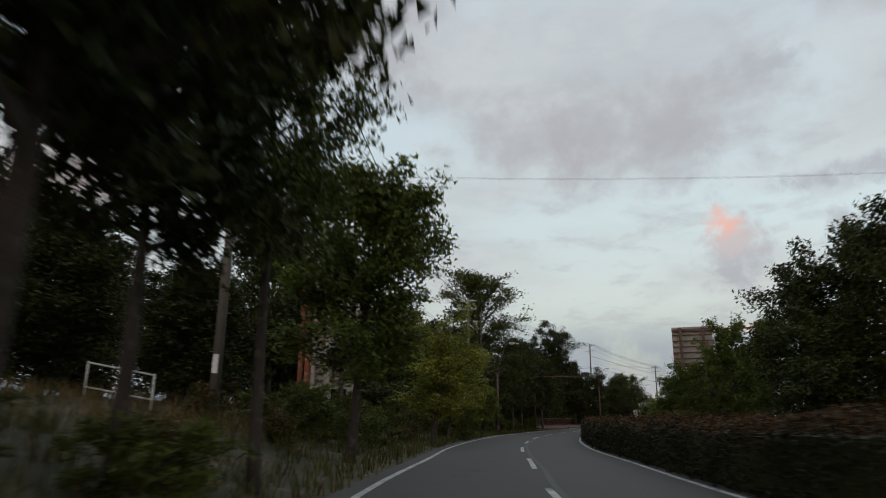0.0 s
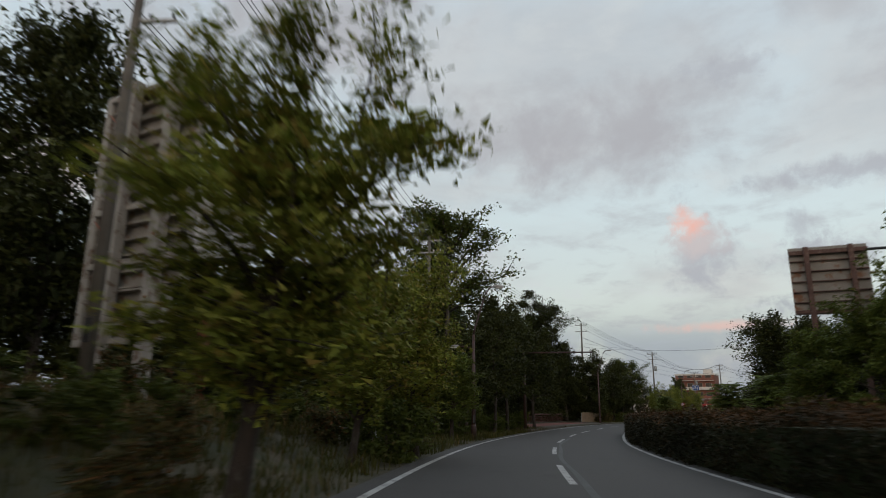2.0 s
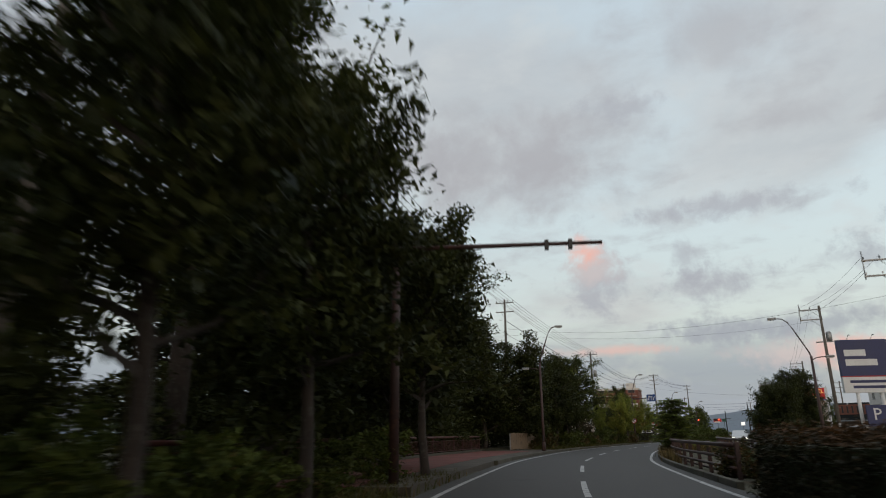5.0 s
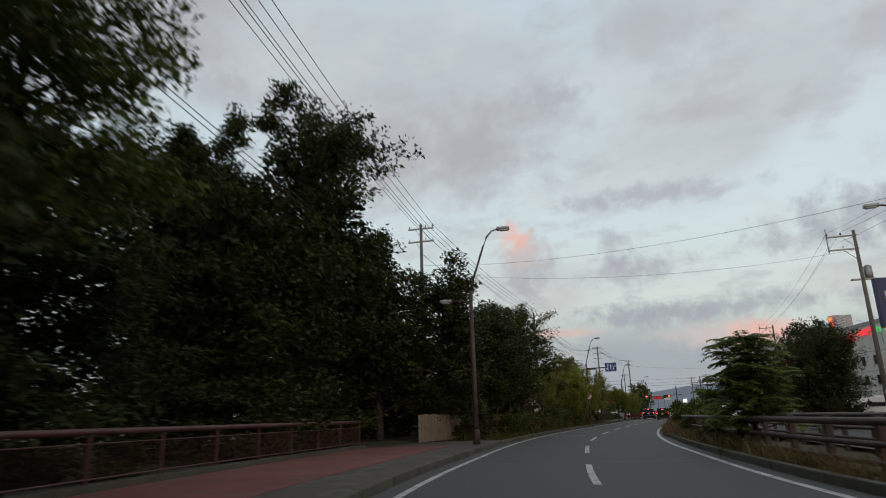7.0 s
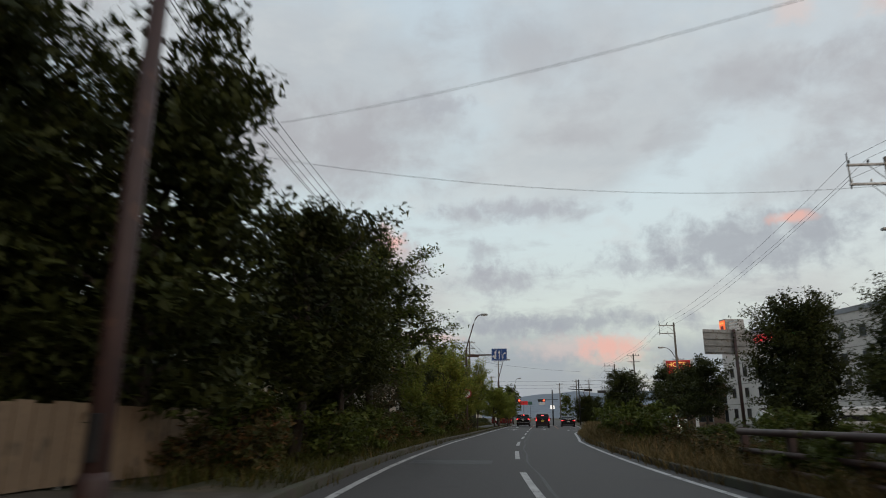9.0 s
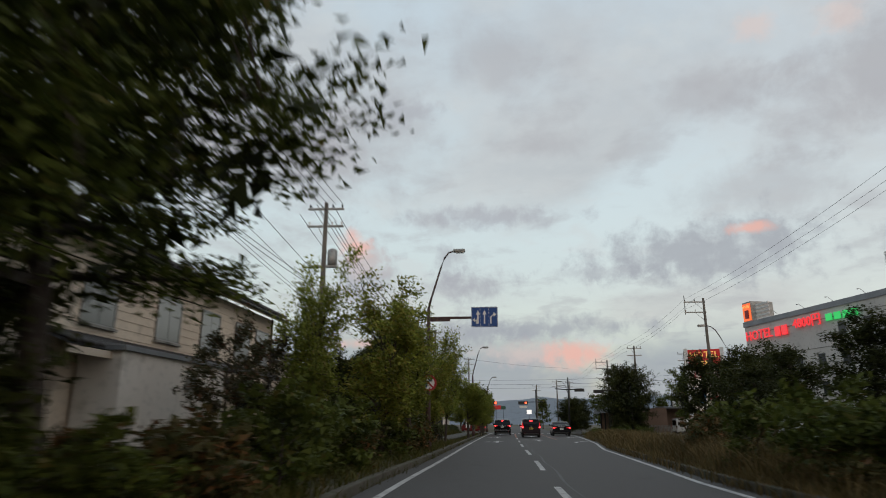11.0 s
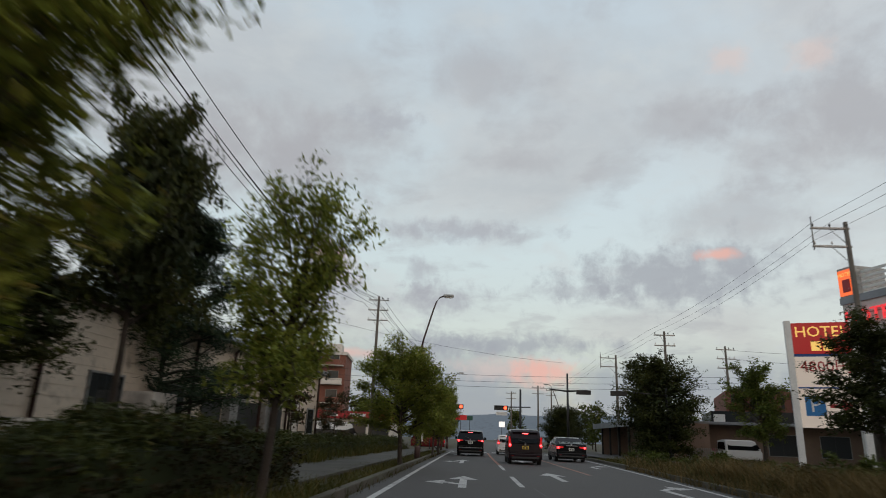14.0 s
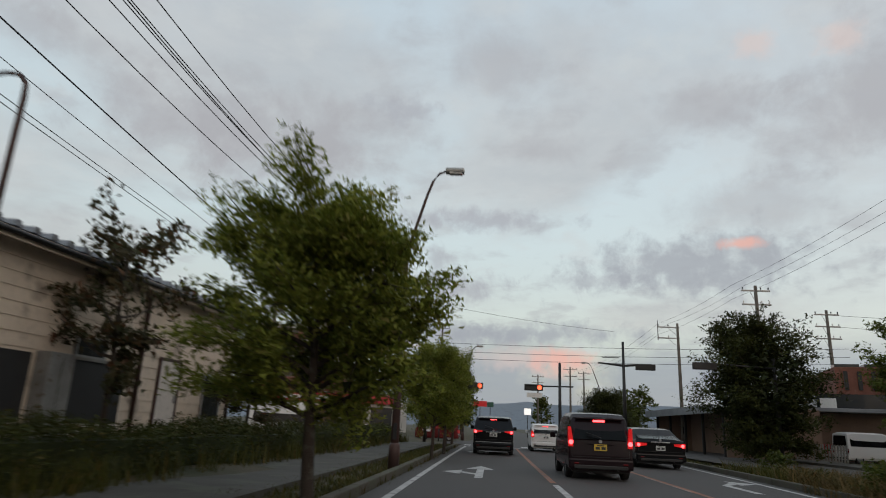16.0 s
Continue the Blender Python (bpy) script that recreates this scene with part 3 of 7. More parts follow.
def pavement(name, a, b, lo, hi, z, material, label):
    return tagged(strip(name, steps(a, b, 1.5), lo, hi, z, material, thick=0.2), label, "pavement", kind="structure")


kerb_run(steps(-32, 84, 2.0), -3.72, "mossy concrete kerb along the carriageway")
kerb_run(steps(-44, 84, 2.0), lambda y: right_edge(y) + 0.5, "mossy concrete kerb of the median")
pavement("pavement", -46, -15.6, -8.5, -5.1, 0.15, RED_PAVE, "red paved footway over the bridge")
pavement("pavement", -46, -15.6, -5.1, -3.82, 0.14, DIRT_PAVE, "grimy brown concrete edging of the footway")
pavement("pavement", -15.6, -11, -7.6, -3.82, 0.14, DIRT_PAVE, "grimy brown footway past the bridge")
pavement("pavement", -11, 36, -5.6, -3.82, 0.10, SOIL, "grown-over earth verge behind the kerb")
pavement("pavement", 36, 84, -7.0, -4.9, 0.12, GREY_PAVE, "grey slab footway behind the grass strip")
pavement("pavement", -140, 86, lambda y: right_edge(y) + 9.6 if y > 40 else 13.9, lambda y: right_edge(y) + 12.0 if y > 40 else 16.3, 0.12, GREY_PAVE, "grey footway across the oncoming carriageway")

# hills beyond the town
hv, hf = [], []
rs = np.random.default_rng(9)
ang = np.linspace(-1.3, 1.3, 90)
prof = 70 + 34 * np.sin(ang * 3.1 + 0.6) + 16 * np.sin(ang * 9.0) + 7 * np.sin(ang * 23 + 1) + rs.normal(0, 3, 90)
prof *= 0.55 + 0.45 * np.clip(np.cos(ang * 1.1), 0, 1)
for a, h in zip(ang, prof):
    for r, z in ((2200, -1), (2450, h * 0.6), (2800, h)):
        hv.append((r * math.sin(a), r * math.cos(a), z))
for i in range(89):
    for j in range(2):
        q = i * 3 + j
        hf.append((q, q + 3, q + 4, q + 1))
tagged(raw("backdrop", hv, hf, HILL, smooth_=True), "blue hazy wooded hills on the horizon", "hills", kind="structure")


# ---- plants ----
def leaf_cloud(rng, centres, spread, count, size, droop=0.0, flat=0.7, corners=4, slim=1.0):
    """Leaves scattered about places: rhombic, or three-cornered where they are far off."""
    n = len(centres) * count
    c = np.repeat(np.asarray(centres), count, 0) + np.clip(rng.normal(0, 1, (n, 3)), -1.5, 1.5) * np.array([spread, spread, spread * flat])
    a = rng.normal(0, 1, (n, 3))
    a[:, 2] = a[:, 2] * 0.6 - droop
    a /= np.linalg.norm(a, axis=1, keepdims=True)
    b = np.cross(a, rng.normal(0, 1, (n, 3)) + np.array([0, 0, 1.2]))
    b /= np.linalg.norm(b, axis=1, keepdims=True) + 1e-9
    s = size * rng.uniform(0.6, 1.35, (n, 1))
    b *= slim
    if corners == 3:
        v = np.stack([c - a * s * 0.5 - b * s * 0.36, c - a * s * 0.3 + b * s * 0.4, c + a * s * 0.6], 1).reshape(-1, 3)
    else:
        v = np.stack([c - a * s * 0.5, c + b * s * 0.30, c + a * s * 0.5, c - b * s * 0.30], 1).reshape(-1, 3)
    return v, np.arange(corners * n).reshape(-1, corners)


def bend(rng, p, d, length, n, wob, lift=0.0):
    pts, d = [Vector(p)], Vector(d).normalized()
    for _ in range(n):
        d = (d + Vector(rng.normal(0, wob, 3)) + Vector((0, 0, lift))).normalized()
        pts.append(pts[-1] + d * (length / n))
    return pts


def grow(name, seed, H, R, bare, leaf, size, count, limbs=16, spread=0.2, up=0.55, profile="oval", subs=6, trunk_r=0.14, lean=0.03, droop=0.1, twig=(0.25, 0.55), corners=3, fine=True, core=0, even=0.62, slim=0.8, label="", category="tree"):
    """A tree H high and R wide each way: tapered trunk, limbs with side branches, and leaves along their twigs."""
    rng = np.random.default_rng(seed)
    root = thing(name, label, category)
    top = H * (0.8 if profile != "cone" else 0.97)
    trunk = bend(rng, (0, 0, -0.3), (lean, lean * 0.5, 1), top + 0.3, 9, 0.05)
    paths, twigs = [], []
    for k in range(limbs):
        u = (k + rng.uniform(0, 1)) / limbs
        h = bare + (top - bare) * u
        i = min(8, int((h + 0.3) / (top + 0.3) * 9))
        w = ((h + 0.3) / (top + 0.3) * 9) - i
        p = trunk[i].lerp(trunk[i + 1], min(1, w))
        az = k * 2.4 + rng.uniform(-0.4, 0.4)
        if profile == "oval":
            reach = R * (0.45 + 0.6 * math.sin(math.pi * min(1, 0.25 + 0.72 * u)))
            lift = up * (0.5 + 0.9 * u)
        elif profile == "vase":
            reach, lift = R * (0.75 + 0.35 * u), up * (1.0 + 0.8 * u)
        elif profile == "round":
            reach, lift = R * (0.35 + 0.75 * math.sin(math.pi * (0.12 + 0.8 * u))), up * (u * 1.4 - 0.2)
        else:
            reach, lift = R * (1.06 - 0.92 * u), up * 0.3
        reach *= rng.uniform(even, 1.15 if even < 0.7 else 1.05)
        d = Vector((math.cos(az), math.sin(az), lift))
        limb = bend(rng, p, d, reach * math.sqrt(1 + lift * lift) * 0.92, 5, 0.12, 0.03)
        r = trunk_r * (0.48 - 0.25 * u)
        paths.append((limb, [r * (1 - 0.16 * j) for j in range(6)]))
        for s in range(subs):
            v = rng.uniform(0.25, 1.0)
            j = min(4, int(v * 5))
            q = limb[j].lerp(limb[j + 1], v * 5 - j)
            e = Vector(rng.normal(0, 1, 3)) + d.normalized() * 0.9
            e.z = e.z * 0.5 + 0.12
            tw = bend(rng, q, e, reach * rng.uniform(*twig), 2, 0.15)
            if fine:
                paths.append((tw, [r * 0.30, r * 0.2, r * 0.08]))
            twigs.append(tw)
        twigs.append([limb[3], limb[4], limb[5]])
    twigs.append([trunk[-3], trunk[-2], trunk[-1]])
    seg = np.array([[tuple(p) for p in t] for t in twigs])
    n = len(seg) * count
    t = np.repeat(np.arange(len(seg)), count)
    u = rng.uniform(0.05, 1.0, n)
    lo, hi = seg[t, 0] + (seg[t, 1] - seg[t, 0]) * np.minimum(u * 2, 1)[:, None], (seg[t, 2] - seg[t, 1]) * np.maximum(u * 2 - 1, 0)[:, None]
    centres = lo + hi
    # bring the crown to its stated height and width
    kz = (H - spread * 0.5) / np.percentile(centres[:, 2], 99.6)
    kr = (R - spread * 0.5) / np.percentile(np.hypot(centres[:, 0], centres[:, 1]), 98.5)
    k3 = np.array([kr, kr, kz])
    centres = centres * k3
    fit_ = lambda pts: [(p.x * kr, p.y * kr, p.z * kz if p.z > 0 else p.z) for p in pts]
    tv, tf = tubes([(fit_(trunk), [trunk_r * (1.25 if i == 0 else 1 - 0.085 * i) for i in range(10)])], 9)
    raw("trunk", tv, tf, BARK, root, "", True)
    bv, bf = tubes([(fit_(p), r) for p, r in paths], 3)
    tagged(raw("bough", bv, bf, BARK, root), kind="stuff")
    lv, lf = leaf_cloud(rng, centres, spread, 1, size, droop, corners=corners, slim=slim)
    raw("crown", lv, lf, leaf, root)
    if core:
        # the shade inside a dense crown, put in as darker-coloured leaves
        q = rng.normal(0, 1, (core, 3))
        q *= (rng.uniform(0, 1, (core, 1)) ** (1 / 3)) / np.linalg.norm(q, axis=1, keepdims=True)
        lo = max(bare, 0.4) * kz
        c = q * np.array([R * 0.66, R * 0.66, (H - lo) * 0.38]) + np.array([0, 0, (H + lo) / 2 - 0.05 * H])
        raw("inner_foliage", *leaf_cloud(rng, c, 0.1, 1, R * 0.09, corners=3, slim=0.9), LEAF_SHADE, root)
    return root


def grow_pinnate(name, seed, H, R, label="", category="tree"):
    """A self-sown tree: a few stems, each ending in long arched fronds of paired leaflets."""
    rng = np.random.default_rng(seed)
    root = thing(name, label, category)
    paths, v, n_fronds = [([(0, 0, -0.2), (0.05, 0, H * 0.3), (0, 0.05, H * 0.7)], [0.075, 0.06, 0.035])], [], 0
    for k in range(38):
        az, u = k * 2.4, (k + 0.5) / 38
        tip = Vector((math.cos(az), math.sin(az), 0)) * R * 0.62 * math.sqrt(1 - 0.75 * u * u) * rng.uniform(0.35, 1.0) + Vector((0, 0, H * (0.2 + 0.66 * u)))
        paths.append(([(0, 0, tip.z * 0.72), tuple(tip * 0.6 + Vector((0, 0, tip.z * 0.33))), tuple(tip)], [0.028, 0.02, 0.012]))
        for j in range(7):
            d = Vector((math.cos(az + j * 0.9), math.sin(az + j * 0.9), rng.uniform(0.1, 0.75)))
            d.normalize()
            length, p = R * rng.uniform(0.38, 0.6), tip.copy()
            rachis = [tuple(p)]
            for q in range(11):
                d = (d + Vector((0, 0, -0.07))).normalized()
                p = p + d * length / 11
                rachis.append(tuple(p))
                side = d.cross(Vector((0, 0, 1))).normalized()
                size = R * 0.155 * (1.1 - abs(q - 4) * 0.07)
                for sx in (-1, 1):
                    out = (side * sx + d * 0.3 + Vector((0, 0, -0.35 + rng.normal(0, 0.12)))).normalized()
                    wide = d * size * 0.17
                    v += [tuple(p), tuple(p + out * size * 0.45 + wide), tuple(p + out * size), tuple(p + out * size * 0.45 - wide)]
            paths.append((rachis[::5], 0.006))
    raw("trunk", *tubes(paths[:1], 8), BARK, root, "", True)
    tagged(raw("bough", *tubes(paths[1:], 3), BARK, root), kind="stuff")
    raw("crown", np.array(v), np.arange(len(v)).reshape(-1, 4), LEAF_MID, root)
    return root


STOCK = {}
KINDS = {
    "maple": dict(H=7.5, R=2.3, bare=1.7, leaf=LEAF_YELLOW, size=0.15, count=68, limbs=26, spread=0.19, up=0.9, profile="vase", label="airy street tree with yellowing leaves on the verge"),
    "fan": dict(H=7.3, R=2.3, bare=1.5, leaf=LEAF_YELLOW, size=0.13, count=76, limbs=32, spread=0.18, up=1.0, profile="vase", slim=0.7, subs=7, label="fan-shaped street tree with thin yellowing leaves"),
    "leafy": dict(core=450, slim=0.7, H=8.6, R=2.6, bare=1.9, leaf=LEAF_MID, size=0.17, count=84, limbs=34, spread=0.22, up=0.85, even=0.8, profile="oval", trunk_r=0.15, subs=8, label="full leafy green tree standing in the verge"),
    "street": dict(core=700, slim=0.65, fine=False, H=7.5, R=2.5, bare=1.6, leaf=LEAF_DARK, size=0.19, count=70, limbs=22, spread=0.22, up=0.7, profile="oval", label="leafy green street tree on the roadside"),
    "canopy": dict(H=8.5, R=3.2, bare=3.4, leaf=LEAF_GREEN, size=0.16, count=90, limbs=22, spread=0.24, up=0.45, profile="oval", trunk_r=0.17, label="spreading street tree with a high leafy crown"),
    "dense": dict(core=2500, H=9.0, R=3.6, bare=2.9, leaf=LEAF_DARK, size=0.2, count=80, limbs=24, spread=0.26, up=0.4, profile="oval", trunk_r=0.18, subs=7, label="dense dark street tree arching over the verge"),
    "drooping": dict(core=700, slim=0.7, H=9.5, R=3.4, bare=2.2, leaf=LEAF_GREEN, size=0.13, count=120, limbs=38, spread=0.22, up=0.24, even=0.78, profile="oval", trunk_r=0.16, subs=7, label="broad street tree with layered drooping boughs"),
    "full": dict(H=5.0, R=2.0, bare=1.3, leaf=LEAF_LIGHT, slim=0.62, size=0.105, count=150, limbs=34, spread=0.15, up=0.62, profile="oval", trunk_r=0.11, subs=8, even=0.8, core=140, label="full street tree with light green layered leaves"),
    "light": dict(H=6.5, R=2.1, bare=1.4, leaf=LEAF_MID, slim=0.62, size=0.175, count=100, limbs=20, spread=0.20, up=0.7, profile="oval", label="young street tree with light green leaves"),
    "airy": dict(H=6.5, R=2.1, bare=2.0, leaf=LEAF_LIGHT, slim=0.62, size=0.15, count=62, limbs=24, spread=0.22, up=0.8, profile="vase", subs=7, label="open street tree with thin light green foliage"),
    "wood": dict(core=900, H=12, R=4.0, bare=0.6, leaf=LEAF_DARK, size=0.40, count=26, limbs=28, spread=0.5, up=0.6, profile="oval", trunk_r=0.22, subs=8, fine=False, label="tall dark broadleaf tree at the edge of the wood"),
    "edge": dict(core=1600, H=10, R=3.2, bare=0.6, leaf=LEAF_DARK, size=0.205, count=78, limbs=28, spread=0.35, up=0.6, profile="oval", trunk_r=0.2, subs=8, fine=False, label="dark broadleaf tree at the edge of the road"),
    "far": dict(H=7.5, R=2.5, bare=1.0, leaf=LEAF_GREEN, size=0.4, count=14, limbs=20, spread=0.3, up=0.7, profile="oval", fine=False, label="distant dark green tree"),
    "tall": dict(H=21, R=5.0, bare=9.0, leaf=LEAF_GREEN, size=0.26, count=75, limbs=30, spread=0.4, up=0.8, profile="oval", trunk_r=0.35, subs=7, label="very tall tree with an open feathery crown"),
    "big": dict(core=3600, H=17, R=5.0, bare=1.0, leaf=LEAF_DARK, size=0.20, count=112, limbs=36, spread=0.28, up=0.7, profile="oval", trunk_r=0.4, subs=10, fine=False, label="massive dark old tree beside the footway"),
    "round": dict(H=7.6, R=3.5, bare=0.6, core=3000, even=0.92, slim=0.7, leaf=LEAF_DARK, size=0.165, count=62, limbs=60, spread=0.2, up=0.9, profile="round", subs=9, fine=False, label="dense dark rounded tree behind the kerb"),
    "pine": dict(H=7.0, R=3.2, bare=1.0, leaf=LEAF_PINE, slim=0.16, size=0.26, count=60, limbs=64, spread=0.15, up=0.9, profile="cone", subs=8, fine=False, label="dark layered pine in the planted bed"),
    "spare": dict(H=4.6, R=1.9, bare=1.4, leaf=LEAF_REDDISH, size=0.15, count=34, limbs=13, spread=0.14, up=0.55, profile="round", trunk_r=0.08, label="small spreading tree with reddish dark leaves"),
    "bare": dict(H=7.5, R=1.7, bare=1.8, leaf=LEAF_YELLOW, size=0.11, count=12, limbs=20, spread=0.14, up=1.3, profile="vase", label="thin tree with only a few yellowing leaves"),
    "pinnate": dict(H=3.7, R=1.7, label="self-sown tree with long feathery leaves"),
    "thicket": dict(H=3.6, R=2.4, bare=0.05, leaf=LEAF_DARK, size=0.2, count=34, limbs=22, spread=0.3, up=0.8, profile="round", subs=6, trunk_r=0.06, fine=False, label="dark tangled undergrowth below the trees", category="undergrowth"),
    "shrub": dict(H=1.5, R=1.0, bare=0.05, leaf=LEAF_GREEN, size=0.14, count=22, limbs=14, spread=0.10, up=0.9, profile="round", subs=4, fine=False, trunk_r=0.03, label="unclipped green shrub on the verge", category="shrub"),
    "shrub_dry": dict(H=1.3, R=0.9, bare=0.05, leaf=HEDGE_LEAF, size=0.13, count=22, limbs=14, spread=0.10, up=1.0, profile="round", subs=4, fine=False, trunk_r=0.03, label="rough browning shrub on the verge", category="shrub"),
}


def plant(kind, x, y, s=1.0, turn=0.0, sz=None, label="", z=None, variant=0, name="tree"):
    """One of the kinds, grown once for each variant and then copied."""
    z = ground_at(x, y) if z is None else z
    m = Matrix.LocRotScale((x, y, z), Euler((0, 0, turn)), (s, s, sz or s))
    key = (kind, variant)
    if key not in STOCK:
        k = dict(KINDS[kind])
        STOCK[key] = grow_pinnate(name, 100 + 17 * len(STOCK), **k) if kind == "pinnate" else grow("shrub" if kind.startswith("shrub") else "thicket" if kind == "thicket" else name, 100 + 17 * len(STOCK), **k)
        ob = STOCK[key]
        ob.matrix_basis = m
    else:
        src = STOCK[key]
        keep = src.matrix_basis.copy()
        src.matrix_basis = Matrix.Identity(4)
        ob = copy_thing(src, m)
        src.matrix_basis = keep
    if label:
        tagged(ob, label)
    return ob


def grown(kind, x, y, R, H, variant=0, turn=None, label=""):
    """A plant of that kind, R metres wide each way and H high."""
    k = KINDS[kind]
    return plant(kind, x, y, R / k["R"], (x * 12.99 + y * 78.23) % 6.28 if turn is None else turn, H / k["H"], label, variant=variant)


def tufts(name, spots, blade, height, material, label, per=6, lean=0.6, seed=5):
    """Grass in tufts: bent blades, uncountable."""
    rng = np.random.default_rng(seed)
    n = len(spots) * per
    base = np.repeat(np.asarray(spots), per, 0) + np.c_[rng.normal(0, 0.12, (n, 2)), np.zeros(n)]
    h = height * rng.uniform(0.45, 1.25, (n, 1))
    az = rng.uniform(0, 2 * np.pi, n)
    side = np.c_[np.cos(az), np.sin(az), np.zeros(n)]
    out = np.c_[-np.sin(az), np.cos(az), np.zeros(n)] * rng.uniform(0, lean, (n, 1)) * 2
    w = blade * rng.uniform(0.75, 1.5, (n, 1))
    mid = base + np.array([0, 0, 0.6]) * h + out * h * 0.35
    tip = base + np.array([0, 0, 1.0]) * h + out * h
    v = np.stack([base - side * w, base + side * w, mid + side * w * 0.7, mid - side * w * 0.7, tip], 1).reshape(-1, 3)
    k = np.arange(n)[:, None] * 5
    f = np.concatenate([np.hstack([k, k + 1, k + 2]), np.hstack([k, k + 2, k + 3]), np.hstack([k + 3, k + 2, k + 4])])
    return tagged(raw(name, v, f, material), label, "grass", kind="stuff")


def scatter(rng, n, ya, yb, oa, ob_):
    ys, os_ = rng.uniform(ya, yb, n), rng.uniform(0, 1, n)
    lo = np.array([oa(y) if callable(oa) else oa for y in ys])
    hi = np.array([ob_(y) if callable(ob_) else ob_ for y in ys])
    o = lo + (hi - lo) * os_
    nx, ny = normal(ys)
    x, y = cx(ys) + o * nx, ys + o * ny
    return np.c_[x, y, land(x, y) - 0.03]


# ---- vehicles ----
def vehicle(kind, label, paint, x, y, turn, L, W, H, belt, stations, plate, brake=True, name="car", lit=True, head_on=False):
    """A car standing with its tail at the origin, nose along +y. stations: (along, roof or bonnet height, half-width factor)."""
    root = thing(name, label, "car", Matrix.Translation((x, y, ground_at(x, y) * 0 + float(fall(y)) + 0.006)) @ Matrix.Rotation(radians(turn), 4, "Z"))
    hw = W / 2
    vs, fs, ring = [], [], 16
    for a, top, k in stations:
        w = hw * k
        mid = min(belt, top - 0.02)
        wr = w * (0.86 if top > belt + 0.15 else 0.97)
        half = [(w * 0.90, 0.22), (w * 0.985, 0.34), (w, 0.55), (w * 0.99, mid - 0.08), (w * 0.965, mid), (wr + (w * 0.965 - wr) * 0.18, top - 0.10 if top > belt + 0.15 else top - 0.02), (wr * 0.93, top - 0.015), (wr * 0.5, top)]
        for px, pz in half:
            vs.append((px, a, pz))
        for px, pz in reversed(half):
            vs.append((-px, a, pz))
    for i in range(len(stations) - 1):
        for j in range(ring):
            q = (j + 1) % ring
            fs.append((i * ring + j, i * ring + q, (i + 1) * ring + q, (i + 1) * ring + j))
    fs.append(tuple(range(ring)))
    fs.append(tuple((len(stations) - 1) * ring + j for j in reversed(range(ring))))
    body = raw("body", vs, fs, paint, root, "", False)
    mod = body.modifiers.new("soft", "BEVEL")
    mod.width, mod.segments, mod.limit_method = 0.035, 2, "ANGLE"
    mod.angle_limit = radians(38)
    a0 = stations[0][0]
    roof_a = max(s[1] for s in stations)
    first = next(s for s in stations if s[1] > belt + 0.3)
    back_top, back_bot = (first[0] - 0.012, first[1] - 0.13), (a0 - 0.012 if first[0] < 0.5 else stations[1][0], belt + 0.02)
    bm = bmesh.new()
    g = [bm.verts.new(p) for p in ((-hw * 0.80, back_bot[0] - 0.012, back_bot[1]), (hw * 0.80, back_bot[0] - 0.012, back_bot[1]), (hw * 0.70, back_top[0] - 0.012, back_top[1]), (-hw * 0.70, back_top[0] - 0.012, back_top[1]))]
    bm.faces.new(g)
    bmesh.ops.solidify(bm, geom=bm.faces[:], thickness=0.012)
    part("rear_window", bm, GLASS_DARK, root, "dark rear window")
    tops = [s for s in stations if s[1] > belt + 0.3]
    for sx in (-1, 1):
        bm = bmesh.new()
        f0, f1 = tops[0][0] + 0.12, tops[-1][0] + 0.1
        q = [(f0, belt + 0.03), (f1 + 0.35, belt + 0.03), (f1 - 0.05, tops[-1][1] - 0.13), (f0 + 0.05, tops[0][1] - 0.13)]
        bm.faces.new([bm.verts.new((sx * hw * (0.985 if z < belt + 0.1 else 0.875), a, z)) for a, z in q])
        bmesh.ops.solidify(bm, geom=bm.faces[:], thickness=0.012)
        part("side_window", bm, GLASS_DARK, root)
        v, f = tubes([([(sx * hw * 0.98, tops[-1][0] + 0.2, belt + 0.02), (sx * (hw + 0.10), tops[-1][0] + 0.2, belt + 0.08)], 0.02)], 6)
        mir = raw("door_mirror", v, f, paint, root)
        part("mirror_shell", boxed(*sorted((sx * (hw + 0.03), sx * (hw + 0.19))), tops[-1][0] + 0.14, tops[-1][0] + 0.28, belt, belt + 0.17, 0.03), paint, mir)
    for sx in (-1, 1):
        for ya in (a0 + 0.20 * L, a0 + 0.82 * L):
            wheel = thing("wheel", "", "", Matrix.Translation((sx * (hw - 0.11), ya, 0.295)))
            wheel.parent = root
            if "category" in wheel:
                del wheel["category"]
            prof = [(0.09, 0.19), (0.10, 0.26), (0.075, 0.293), (-0.075, 0.293), (-0.10, 0.26), (-0.09, 0.19)]
            v, f = [], []
            for k in range(20):
                q = 2 * math.pi * k / 20
                v += [(p, r * math.cos(q), r * math.sin(q)) for p, r in prof]
            for k in range(20):
                for j in range(6):
                    m_, n_ = (k + 1) % 20, (j + 1) % 6
                    f.append((k * 6 + j, m_ * 6 + j, m_ * 6 + n_, k * 6 + n_))
            raw("tyre", v, f, RUBBER, wheel, "", True)
            v, f = tubes([([(-0.07, 0, 0), (0.07, 0, 0)], [0.19, 0.19])], 16)
            raw("rim", v, f, RIM, wheel)
    part("bumper", boxed(-hw * 0.97, hw * 0.97, a0 - 0.07, a0 + 0.12, 0.26, 0.52, 0.05), paint, root)
    part("bumper_trim", boxed(-hw * 0.8, hw * 0.8, a0 - 0.085, a0 - 0.04, 0.27, 0.36, 0.015), BLACK, root, "black lower bumper trim")
    zl = {"van": (0.80, 1.30), "suv": (0.92, 1.06), "hatch": (0.78, 1.12), "sedan": (0.74, 0.90), "box": (0.62, 0.86)}[kind]
